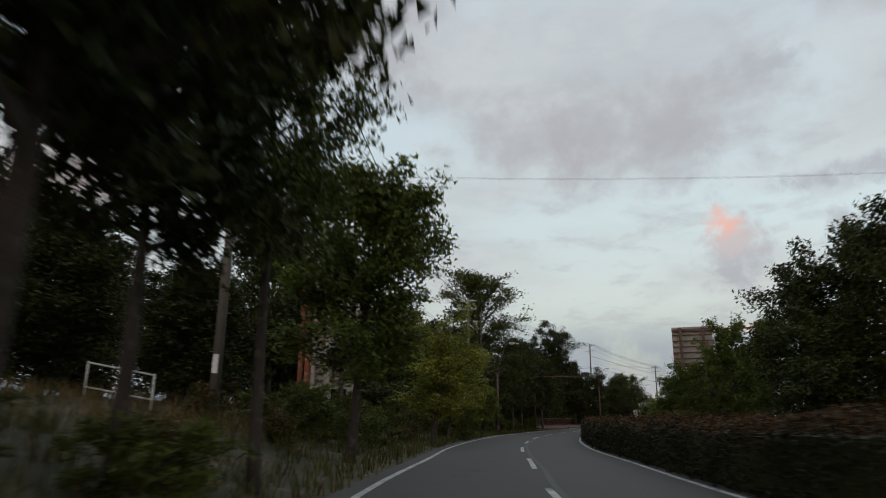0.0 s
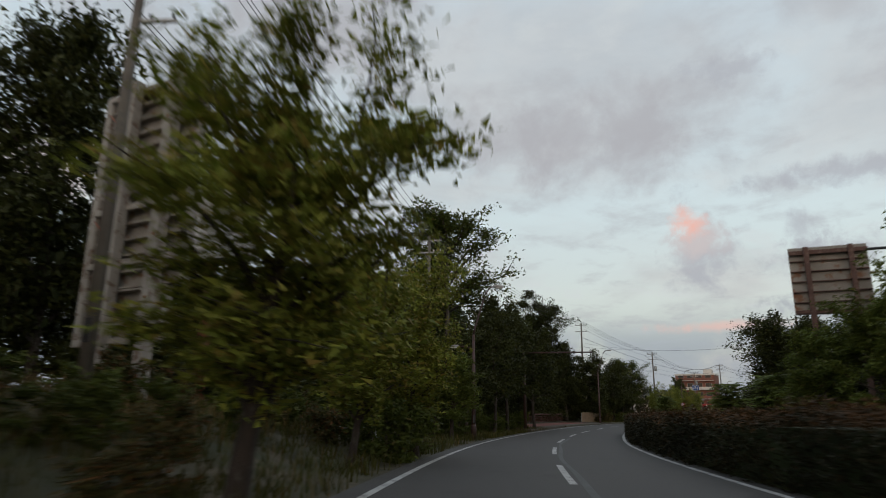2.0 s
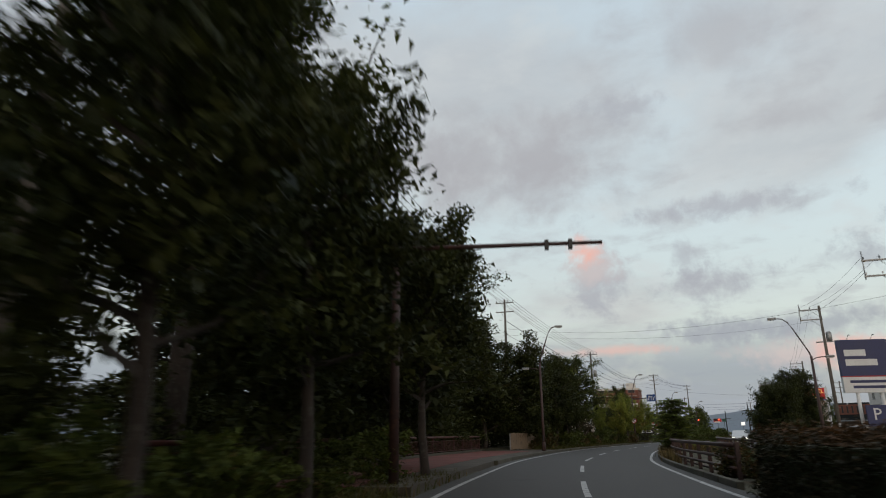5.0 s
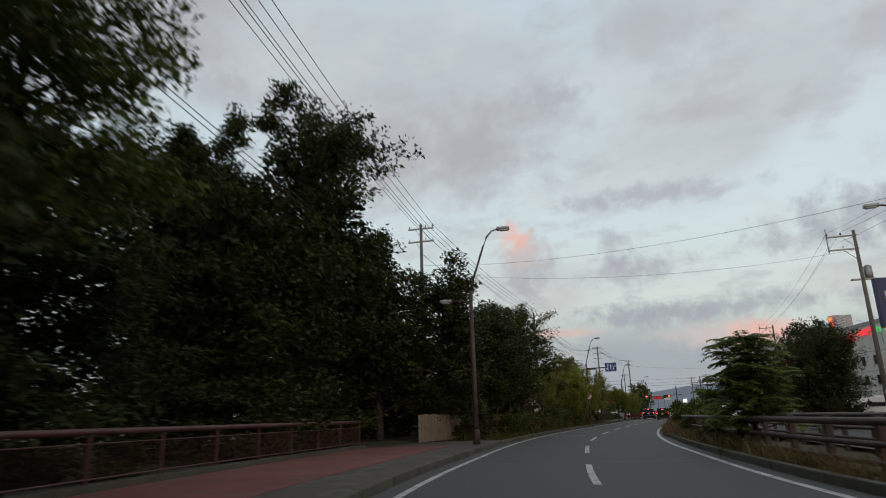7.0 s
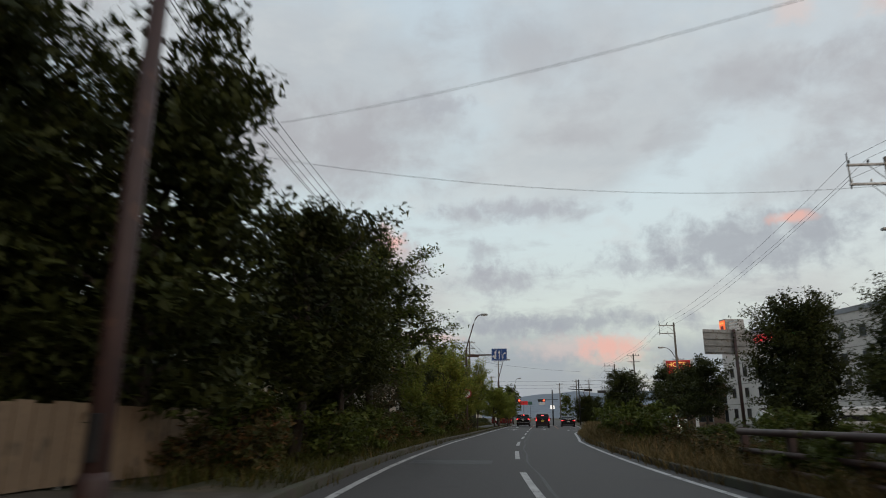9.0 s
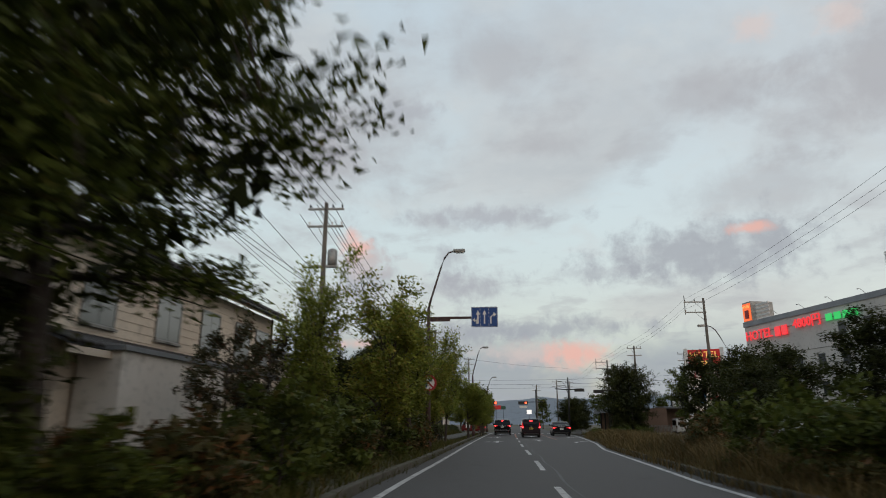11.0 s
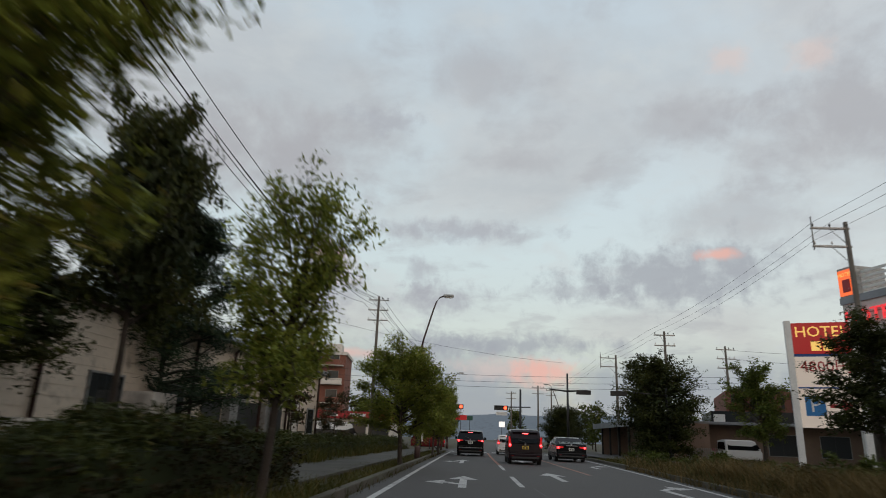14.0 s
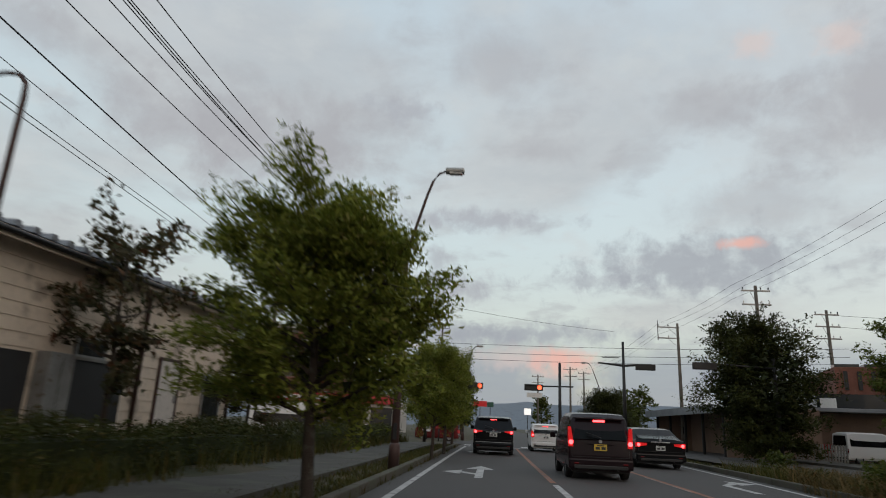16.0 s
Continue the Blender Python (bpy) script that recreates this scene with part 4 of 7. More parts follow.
    wl_ = {"van": 0.12, "suv": 0.40, "hatch": 0.17, "sedan": 0.40, "box": 0.13}[kind]
    for sx in (-1, 1):
        outer, inner = sx * hw * 0.965, sx * (hw * 0.965 - wl_)
        bm = bmesh.new()
        # a lens that narrows towards its inner or upper end
        if kind in ("suv", "sedan"):
            flat = [(outer, zl[0]), (outer, zl[1]), (inner, zl[1] - 0.02), (inner, zl[0] + 0.07)]
        else:
            flat = [(outer, zl[0]), (outer, zl[1]), ((outer + inner) / 2, zl[1]), (inner, zl[0] + 0.16), (inner, zl[0])]
        near = [bm.verts.new((px, a0 - 0.035, q)) for px, q in flat]
        back = [bm.verts.new((px, a0 + 0.14, q)) for px, q in flat]
        bm.faces.new(near), bm.faces.new(back[::-1])
        for q in range(len(flat)):
            n_ = (q + 1) % len(flat)
            bm.faces.new((near[n_], near[q], back[q], back[n_]))
        bmesh.ops.recalc_face_normals(bm, faces=bm.faces[:])
        lamp = part("tail_light", bm, TAIL if lit else RED_LENS, root, "red tail lamp")
        if lit and brake:
            bx = (outer * 0.75 + inner * 0.25) if kind in ("suv", "sedan") else (outer + inner) / 2
            bz = (zl[0] + zl[1]) / 2 if kind in ("suv", "sedan") else zl[0] + 0.11
            v, f = tubes([([(bx, a0 - 0.055, bz), (bx, a0 - 0.036, bz)], [0.045, 0.06])], 14)
            raw("lit_bulb", v, f, BRAKE, lamp, "glowing brake bulb")
        v, f = tubes([([(sx * hw * 0.80, a0 - 0.076, 0.40), (sx * hw * 0.66, a0 - 0.078, 0.40)], 0.022)], 6)
        raw("reflector", v, f, RED_LENS, root, "small red reflector")
    if lit and brake:
        zt = first[1] - 0.10
        part("high_brake_light", boxed(-0.15, 0.15, first[0] - 0.075, first[0] + 0.02, zt - 0.025, zt + 0.025, 0.008), BRAKE, root, "glowing high brake lamp")
    zs = belt - 0.42
    part("tailgate_seam", boxed(-hw * 0.86, hw * 0.86, a0 - 0.008, a0 + 0.004, zs - 0.006, zs + 0.006), BLACK, root)
    for sx in (-1, 1):
        part("tailgate_seam", boxed(sx * hw * 0.86 - 0.005, sx * hw * 0.86 + 0.005, a0 - 0.008, a0 + 0.004, zs, min(zl[0] + 0.1, belt)), BLACK, root)
    part("garnish", boxed(-0.34, 0.34, a0 - 0.03, a0, belt - 0.115, belt - 0.075, 0.012), RIM if kind in ("suv", "sedan") else paint, root, "tailgate garnish strip")
    v, f = tubes([([(0, a0 - 0.034, belt - 0.03), (0, a0 - 0.004, belt - 0.03)], 0.045)], 16)
    raw("badge", v, f, RIM, root, "round bright badge")
    if kind == "suv":
        part("bumper_strip", boxed(-hw * 0.86, hw * 0.86, a0 - 0.082, a0 - 0.05, 0.53, 0.565, 0.01), RIM, root, "bright strip over the bumper")
    part("underbody", boxed(-hw * 0.82, hw * 0.82, a0 + 0.15, a0 + L * 0.94, 0.17, 0.30), BLACK, root)
    bar("exhaust", [(hw * 0.5, a0 - 0.03, 0.24), (hw * 0.5, a0 + 0.3, 0.24)], 0.03, DARK_STEEL, root)
    for sx in (-1, 1):
        bar("roof_rail", [(sx * hw * 0.80, tops[0][0] + 0.15, tops[0][1] + 0.01), (sx * hw * 0.80, tops[-1][0] - 0.1, tops[-1][1] + 0.01)], 0.014, RIM if kind in ("van", "suv") else paint, root)
    pz = {"van": 0.80, "suv": 0.88, "hatch": 0.78, "sedan": 0.72, "box": 0.5}[kind]
    pl = part("number_plate", boxed(-0.165, 0.165, a0 - 0.032, a0 - 0.018, pz - 0.0825, pz + 0.0825, 0.006), plate, root, "number plate with plain bars")
    for x0, x1, z0, z1 in ((-0.09, 0.09, 0.035, 0.06), (-0.13, -0.02, -0.05, 0.015), (0.02, 0.13, -0.05, 0.015)):
        part("plate_bar", boxed(x0, x1, a0 - 0.036, a0 - 0.030, pz + z0, pz + z1), BLACK, pl)
    nose = stations[-1][0]
    for sx in (-1, 1):
        o = sorted((sx * hw * 0.9, sx * (hw * 0.9 - 0.3)))
        part("headlight", boxed(o[0], o[1], nose - 0.06, nose + 0.02, 0.62, 0.76, 0.02), HEAD if head_on else PANE, root, "glowing headlamp" if head_on else "")
    v, f = tubes([([(hw * 0.3, first[0] + 0.25, first[1] - 0.02), (hw * 0.3, first[0] - 0.05, first[1] + 0.12)], 0.006)], 5)
    raw("aerial", v, f, BLACK, root)
    if kind in ("van", "hatch", "suv"):
        v, f = tubes([([(0.02, back_bot[0] - 0.04, back_bot[1] + 0.04), (-hw * 0.42, back_bot[0] - 0.02, back_bot[1] + 0.16)], 0.012)], 5)
        raw("rear_wiper", v, f, BLACK, root)
        part("spoiler", boxed(-hw * 0.72, hw * 0.72, first[0] - 0.14, first[0] + 0.15, first[1] - 0.06, first[1] - 0.02, 0.015), paint, root)
    return root


VAN = [(0.0, 0.60, 0.93), (0.02, 0.96, 0.965), (0.10, 1.20, 0.975), (0.26, 1.56, 0.98), (0.42, 1.645, 0.985), (0.9, 1.685, 1.0), (2.0, 1.68, 1.0), (2.65, 1.58, 1.0), (3.25, 1.04, 0.99), (3.8, 0.84, 0.93), (3.9, 0.5, 0.86)]
SUV = [(0.0, 1.02, 0.95), (0.18, 1.12, 0.98), (0.55, 1.62, 0.99), (1.1, 1.69, 1.0), (2.4, 1.66, 1.0), (3.25, 1.12, 1.0), (4.3, 0.98, 0.96), (4.6, 0.6, 0.86)]
HATCH = [(0.0, 0.95, 0.95), (0.10, 1.02, 0.98), (0.45, 1.45, 0.99), (1.0, 1.525, 1.0), (2.0, 1.50, 1.0), (2.9, 1.00, 1.0), (3.75, 0.85, 0.94), (3.95, 0.5, 0.85)]
SEDAN = [(0.0, 0.93, 0.94), (0.08, 1.02, 0.97), (0.75, 1.05, 0.99), (1.35, 1.38, 1.0), (2.2, 1.44, 1.0), (2.8, 1.36, 1.0), (3.55, 0.98, 1.0), (4.7, 0.84, 0.94), (4.9, 0.5, 0.85)]
BOXVAN = [(0.0, 0.8, 0.97), (0.04, 1.80, 0.99), (0.4, 1.89, 1.0), (2.5, 1.89, 1.0), (2.85, 1.78, 1.0), (3.25, 1.02, 0.99), (3.38, 0.9, 0.95), (3.40, 0.5, 0.9)]

vehicle("van", "dark plum tall compact wagon with brake lamps lit", CAR_PURPLE, 2.52, 60.2, heading(60), 3.9, 1.69, 1.68, 0.98, VAN, PLATE_Y)
vehicle("suv", "black sport utility car with brake lamps lit", CAR_BLACK, 0.05, 72.6, heading(73), 4.6, 1.86, 1.69, 1.08, SUV, PLATE_W)
vehicle("hatch", "white compact hatchback with brake lamps lit", CAR_WHITE, 3.15, 80.0, heading(80), 3.95, 1.69, 1.525, 0.98, HATCH, PLATE_W)
vehicle("sedan", "black saloon car waiting in the turning lane", CAR_BLACK, 6.0, 67.4, heading(67), 4.9, 1.83, 1.45, 1.02, SEDAN, PLATE_W)
vehicle("box", "white delivery van parked by the low building", CAR_WHITE, -10.9, 71.5, -66, 3.4, 1.475, 1.89, 1.0, BOXVAN, PLATE_W, lit=False)
vehicle("box", "white kei van parked before the brown building", CAR_WHITE, 22.2, 86.0, -80, 3.4, 1.475, 1.89, 1.0, BOXVAN, PLATE_W, lit=False)
vehicle("box", "dark red van waiting in the crossing street", CAR_RED, -2.2, 95.5, 88, 3.4, 1.475, 1.8, 1.0, BOXVAN, PLATE_W, lit=True, brake=False)
vehicle("hatch", "white oncoming car with headlamps on", CAR_WHITE, 8.9, 22.5, 180, 3.95, 1.69, 1.525, 0.98, HATCH, PLATE_W, lit=False, head_on=True)
for k, (x, y, t, pa, st, kd, lab) in enumerate(((22.5, 22, 80, CAR_WHITE, BOXVAN, "box", "white van parked in the roadside lot"), (22.8, 27.5, 96, CAR_BLACK, SEDAN, "sedan", "black saloon parked in the roadside lot"), (22.6, 33, 85, CAR_WHITE, HATCH, "hatch", "white hatchback parked in the roadside lot"), (23.2, 38, 92, CAR_WHITE, BOXVAN, "box", "white van parked in the roadside lot"))):
    vehicle(kd, lab, pa, x, y, t, 3.9, 1.6, 1.6, 1.0, st, PLATE_W, lit=False)


# ---- poles, lamps, cables ----
def utility_pole(x, y, h, turn=0.0, arms=2, transformer=False, side=0, low_arms=(), label="weathered concrete utility pole with crossarms"):
    z = ground_at(x, y)
    root = thing("utility_pole", label, "utility pole", Matrix.Translation((x, y, z)) @ Matrix.Rotation(radians(turn), 4, "Z"), group="utility poles")
    bar("shaft", [(0, 0, -0.3), (0, 0, h * 0.5), (0, 0, h)], [0.175, 0.145, 0.10], POLE_CONC, root, sides=12)
    for k in range(arms):
        za = h - 0.35 - 0.95 * k
        a, b = (-0.95, 0.95) if side == 0 else ((-1.75, 0.15) if side < 0 else (-0.15, 1.75))
        arm = part("crossarm", boxed(a, b, -0.06, 0.06, za - 0.05, za + 0.05, 0.01), GALV, root)
        for q in (a + 0.1, (a + b) / 2 + (0.35 if side == 0 else 0), b - 0.1):
            v, f = tubes([([(q, 0, za + 0.05), (q, 0, za + 0.12), (q, 0, za + 0.13), (q, 0, za + 0.24)], [0.02, 0.02, 0.055, 0.04])], 8)
            raw("insulator", v, f, SIGN_WHITE if k else DARK_STEEL, arm)
        bar("brace", [(a * 0.7 + b * 0.3 if side == 0 else (a + b) / 2, 0.02, za - 0.04), (0, 0.1, za - 0.75)], 0.018, GALV, root, sides=5)
    for za in low_arms:
        part("crossarm", boxed(-0.1, 1.15, -0.05, 0.05, za - 0.05, za + 0.05, 0.01), GALV, root)
        bar("brace", [(0.9, 0.02, za - 0.04), (0, 0.1, za - 0.7)], 0.018, GALV, root, sides=5)
        for q in (0.4, 1.05):
            bar("insulator", [(q, 0, za + 0.05), (q, 0, za + 0.12), (q, 0, za + 0.2)], [0.02, 0.05, 0.035], DARK_STEEL, root)
    if side:
        a = -1.7 if side < 0 else 1.7
        bar("end_post", [(a, 0, h - 1.5), (a, 0, h + 0.25)], 0.035, GALV, root, sides=6)
    if transformer:
        for sx in (1,):
            v, f = tubes([([(sx * 0.42, 0.1, h - 3.4), (sx * 0.42, 0.1, h - 3.35), (sx * 0.42, 0.1, h - 2.6), (sx * 0.42, 0.1, h - 2.5)], [0.2, 0.25, 0.25, 0.12])], 14)
            raw("transformer", v, f, GALV, root, "grey drum transformer", True)
        part("bracket", boxed(-0.7, 0.7, -0.08, 0.18, h - 3.5, h - 3.4, 0.01), GALV, root)
    for k in range(7):
        zs = 2.2 + k * (h - 4.5) / 7
        bar("step_bolt", [(0.1 if k % 2 else -0.1, 0, zs), (0.3 if k % 2 else -0.3, 0, zs)], 0.012, GALV, root, sides=5)
    part("plate", boxed(-0.09, 0.09, -0.175, -0.165, 1.5, 2.1), SIGN_WHITE if transformer else DARK_STEEL, root)
    return Vector((x, y, z + h))


def cable(a, b, sag, r=0.014, label="black overhead cable between poles"):
    a, b = Vector(a), Vector(b)
    n = 22
    pts = [a.lerp(b, i / n) - Vector((0, 0, sag * 4 * (i / n) * (1 - i / n))) for i in range(n + 1)]
    v, f = tubes([(pts, r)], 5)
    return tagged(raw("overhead_cable", v, f, CABLE, smooth_=True), label, "cable", "overhead cables", "structure")


def run_lines(tops, offs, sag=0.5, r=0.014):
    for a, b in zip(tops[:-1], tops[1:]):
        w = Vector((b.x - a.x, b.y - a.y, 0)).normalized()
        side = Vector((w.y, -w.x, 0))
        for o, dz_ in offs:
            cable(a + side * o + Vector((0, 0, dz_)), b + side * o + Vector((0, 0, dz_)), sag * (b - a).length / 30, r)


left_poles = [utility_pole(36, -131, 11.0, 38), utility_pole(21.5, -99.5, 13.2, 35, 2, True, 0, (7.9, 7.1)), utility_pole(10.7, -83.7, 15.6, 32, 2, False, 1, (11.6, 10.4)), utility_pole(-1.2, -53.2, 14.3, 26, 2), utility_pole(-11.0, 0.4, 14.4, 5, 2), utility_pole(-9.4, 30.6, 12.2, 2, 2, True), utility_pole(-8.6, 85.7, 13.4, 0, 3), utility_pole(-5.6, 125.0, 13.5, 0, 2)]
far_left = utility_pole(-15.3, 86.8, 11.7, 8, 2, True)
utility_pole(-4.2, -46.2, 15.8, 22, 1)
for span, drop in ((left_poles[:3], 0.55), (left_poles[2:4], 0.5), (left_poles[3:6], 0.55)):
    run_lines(span, [(-0.35, -0.1), (0.1, -0.1), (0.5, -0.1), (0.9, -0.1), (0.6, -1.05), (-0.6, -4.2), (-0.5, -4.5)], drop)
for span, drop in ((left_poles[5:7], 1.15), (left_poles[6:], 0.55)):
    run_lines(span, [(-0.85, -0.1), (-0.5, -0.1), (-0.3, -0.1), (0.35, -0.1), (0.5, -1.05), (-1.4, -0.6)], drop, 0.016)
right_poles = [utility_pole(19.6, -16.2, 11.4, 6, 2, False, -1), utility_pole(17.6, 9.3, 12.9, 2, 2, True, -1), utility_pole(18.4, 58.2, 12.3, 0, 2, False, -1), utility_pole(17.9, 86.1, 11.4, 0, 2, False, 0), utility_pole(16.5, 99, 10.8, 0, 2, False, -1), utility_pole(16.5, 150, 10.8)]
run_lines(right_poles, [(-1.65, -0.05), (-0.8, -0.05), (-1.65, -1.0)], 0.5, 0.008)
ph = utility_pole(26.6, 94.0, 11.3, 0, 3)
for q, (x, y, h) in enumerate(((12.2, 135, 10), (9.0, 150, 10), (-8, 140, 11))):
    utility_pole(x, y, h)
cable(ph + Vector((0.8, 0, -0.4)), (60, 85, 11), 0.8)
cable(ph + Vector((0.8, 0, -1.3)), (60, 85, 9.6), 0.8)
for za, xa in ((7.4, -18), (6.8, -18), (6.3, -18)):
    cable((xa, 89.5, za), (26, 90.5, za + 0.4), 0.5, 0.014)
cable((-10.9, 0.4, 11.6), (19.6, -16.2, 9.0), 1.2, 0.008)
cable((-11, 0.4, 11), (17.6, 9.3, 11.5), 1.0, 0.008)
for dx_, za, zb in ((0.0, 12.5, 11.5), (0.15, 12.35, 11.35), (-0.3, 11.3, 10.9), (-0.5, 10.6, 10.0), (-0.6, 10.45, 9.85)):
    cable((-11 + dx_, 0.4, za), far_left + Vector((dx_, 0, zb - 11.7)), 0.8, 0.014)
cable(far_left, (10.0, 94.0, 9.0), 0.6, 0.012)
cable((21.5, -99.5, 9.9), (52, -78, 10.8), 0.7, 0.006)


def street_lamp(x, y, turn, head_z=8.7, reach=1.3, low=False, label="dark brown street lamp with a curved arm and grey head"):
    z = ground_at(x, y) + 0.1
    root = thing("street_lamp", label, "street lamp", Matrix.Translation((x, y, z)) @ Matrix.Rotation(radians(turn), 4, "Z"), group="street lamps")
    hz = head_z - z
    bar("pole", [(0, 0, -0.2), (0, 0, 2.2), (0, 0, hz - 2.6)], [0.11, 0.10, 0.075], BROWN_PAINT, root, sides=12)
    bar("base_collar", [(0, 0, -0.1), (0, 0, 0.55), (0, 0, 0.62)], [0.15, 0.14, 0.11], BROWN_PAINT, root, sides=12)
    r = reach
    bar("arm", [(0, 0, hz - 2.6), (0.08 * r, 0, hz - 2.2), (0.45 * r, 0, hz - 0.75), (0.58 * r, 0, hz - 0.33), (0.74 * r, 0, hz - 0.08), (r * 0.95, 0, hz)], [0.05, 0.045, 0.04, 0.038, 0.036, 0.034], BROWN_PAINT, root, sides=8)
    part("hatch", boxed(-0.05, 0.05, -0.125, -0.09, 0.7, 1.1, 0.008), DARK_STEEL, root)
    bm = boxed(r - 0.12, r + 0.42, -0.13, 0.13, hz - 0.07, hz + 0.07, 0.05)
    head = part("lamp_head", bm, GALV, root, "grey lamp head")
    part("lens", boxed(r + 0.0, r + 0.36, -0.10, 0.10, hz - 0.10, hz - 0.06, 0.012), SIGN_WHITE, head)
    if low:
        zl = low - z
        bar("low_arm", [(0, 0, zl - 0.15), (-0.35, 0, zl), (-0.85, 0, zl + 0.03)], 0.032, BROWN_PAINT, root)
        hd = part("lamp_head", boxed(-1.3, -0.8, -0.12, 0.12, zl - 0.04, zl + 0.09, 0.04), GALV, root, "grey lamp head")
        part("lens", boxed(-1.22, -0.88, -0.09, 0.09, zl - 0.07, zl - 0.03, 0.01), SIGN_WHITE, hd)
    return root


street_lamp(9.07, -63.31, 42, 7.95, 1.2, 4.7)
street_lamp(-2.75, -15.1, 8, 8.85, 1.35, 5.85)
street_lamp(-3.58, 26.9, 0, 8.65, 1.2)
street_lamp(-2.75, 59.6, 0, 8.15, 1.1)
street_lamp(-2.0, 92.0 + 9, 0, 8.3, 1.2)
street_lamp(14.7, -12.4, 180, 8.6, 1.8, 5.9)
street_lamp(16.6, 47.5, 180, 8.2, 1.9)
street_lamp(12.0, 112, 180, 8.3, 1.4)
lot = thing("street_lamp", "slim dark lamp over the car park", "street lamp", pose(-8.3, 51.9, ground_at(-8.3, 51.9) + 0.12), "street lamps")
bar("pole", [(0, 0, -0.2), (0, 0, 5.75), (-0.02, 0, 6.0), (-0.15, 0, 6.17), (-0.4, 0, 6.2), (-0.85, 0, 6.15)], [0.06, 0.05, 0.042, 0.04, 0.038, 0.036], BROWN_PAINT, lot)
part("lamp_head", boxed(-1.3, -0.8, -0.11, 0.11, 6.03, 6.17, 0.045), GALV, lot, "grey lamp head")
part("base_plate", boxed(-0.16, 0.16, -0.16, 0.16, -0.02, 0.05, 0.01), GALV, lot)

# the lane sign hangs from the lamp's pole
sign = thing("lane_sign", "blue overhead lane sign with three white arrows", "road sign", pose(-1.15, 26.9, 5.66))
part("arm", boxed(-2.42, -0.50, 0.05, 0.15, -0.06, 0.04, 0.01), BROWN_PAINT, sign)
part("arm_gusset", boxed(-2.42, -1.5, 0.06, 0.14, -0.16, -0.02, 0.01), BROWN_PAINT, sign)
part("panel", boxed(-0.57, 0.57, -0.02, 0.02, -0.44, 0.44, 0.008), BLUE, sign, "blue sheet panel")
for x0, x1, z0, z1 in ((-0.56, 0.56, 0.405, 0.42), (-0.56, 0.56, -0.42, -0.405), (-0.555, -0.54, -0.42, 0.42), (0.54, 0.555, -0.42, 0.42)):
    part("border", boxed(x0, x1, -0.027, -0.021, z0, z1), SIGN_WHITE, sign)
for xc in (-0.19, 0.19):
    for k in range(5):
        part("divider", boxed(xc - 0.008, xc + 0.008, -0.027, -0.021, -0.38 + k * 0.165, -0.28 + k * 0.165), SIGN_WHITE, sign)
for xc, kindn in ((-0.36, -1), (0.0, 0), (0.36, 1)):
    bm = bmesh.new()

    def flat(ps):
        bm.faces.new([bm.verts.new((xc + p, -0.026, q)) for p, q in ps])

    if kindn <= 0:
        flat([(-0.03 - 0.03 * kindn * -1 + 0.05 * (kindn < 0), -0.3), (0.03 + 0.08 * (kindn < 0), -0.3), (0.03 + 0.08 * (kindn < 0), 0.12), (-0.03 + 0.08 * (kindn < 0), 0.12)])
        flat([(-0.09 + 0.08 * (kindn < 0), 0.10), (0.09 + 0.08 * (kindn < 0), 0.10), (0.0 + 0.08 * (kindn < 0), 0.30)])
    if kindn < 0:
        flat([(0.05, -0.22), (0.05, -0.16), (-0.06, -0.11), (-0.06, -0.17)])
        flat([(-0.05, -0.24), (-0.05, -0.03), (-0.15, -0.13)])
    if kindn > 0:
        flat([(-0.12, -0.3), (-0.06, -0.3), (-0.06, -0.02), (-0.12, -0.02)])
        flat([(-0.12, -0.02), (-0.06, -0.02), (0.03, 0.07), (0.03, 0.13)])
        flat([(0.03, 0.0), (0.03, 0.21), (0.15, 0.10)])
    bmesh.ops.recalc_face_normals(bm, faces=bm.faces[:])
    part("arrow", bm, SIGN_WHITE, sign, "white arrow")

ring = thing("prohibition_sign", "round red-rimmed turn prohibition sign on the lamp pole", "road sign", pose(-3.55, 26.74, 2.85))
v, f = tubes([([(0, 0.0, 0), (0, 0.02, 0)], 0.33)], 32)
raw("disc", v, f, SIGN_WHITE, ring)
tor_v, tor_f = [], []
for k in range(36):
    q = 2 * math.pi * k / 36
    for r_, yy_ in ((0.25, -0.004), (0.34, -0.004), (0.34, 0.024), (0.25, 0.024)):
        tor_v.append((r_ * math.cos(q), yy_, r_ * math.sin(q)))
for k in range(36):
    for j in range(4):
        m_, n_ = (k + 1) % 36, (j + 1) % 4
        tor_f.append((k * 4 + j, k * 4 + n_, m_ * 4 + n_, m_ * 4 + j))
raw("rim", tor_v, tor_f, SIGN_RED, ring, "red rim")
part("slash", boxed(-0.27, 0.27, -0.008, -0.003, -0.035, 0.035, 0, Matrix.Rotation(radians(45), 4, "Y")), SIGN_RED, ring, "red slash")
bm = bmesh.new()
for ps in ([(-0.14, -0.17), (-0.07, -0.17), (-0.07, 0.05), (-0.14, 0.05)], [(-0.14, 0.05), (-0.07, 0.05), (0.06, 0.10), (0.06, 0.16)], [(0.05, 0.05), (0.05, 0.21), (0.19, 0.12)]):
    bm.faces.new([bm.verts.new((p, -0.0025, q)) for p, q in ps])
part("arrow", bm, BLUE, ring, "blue arrow")
part("bracket", boxed(-0.05, 0.05, 0.02, 0.16, -0.2, 0.2, 0.01), GALV, ring)

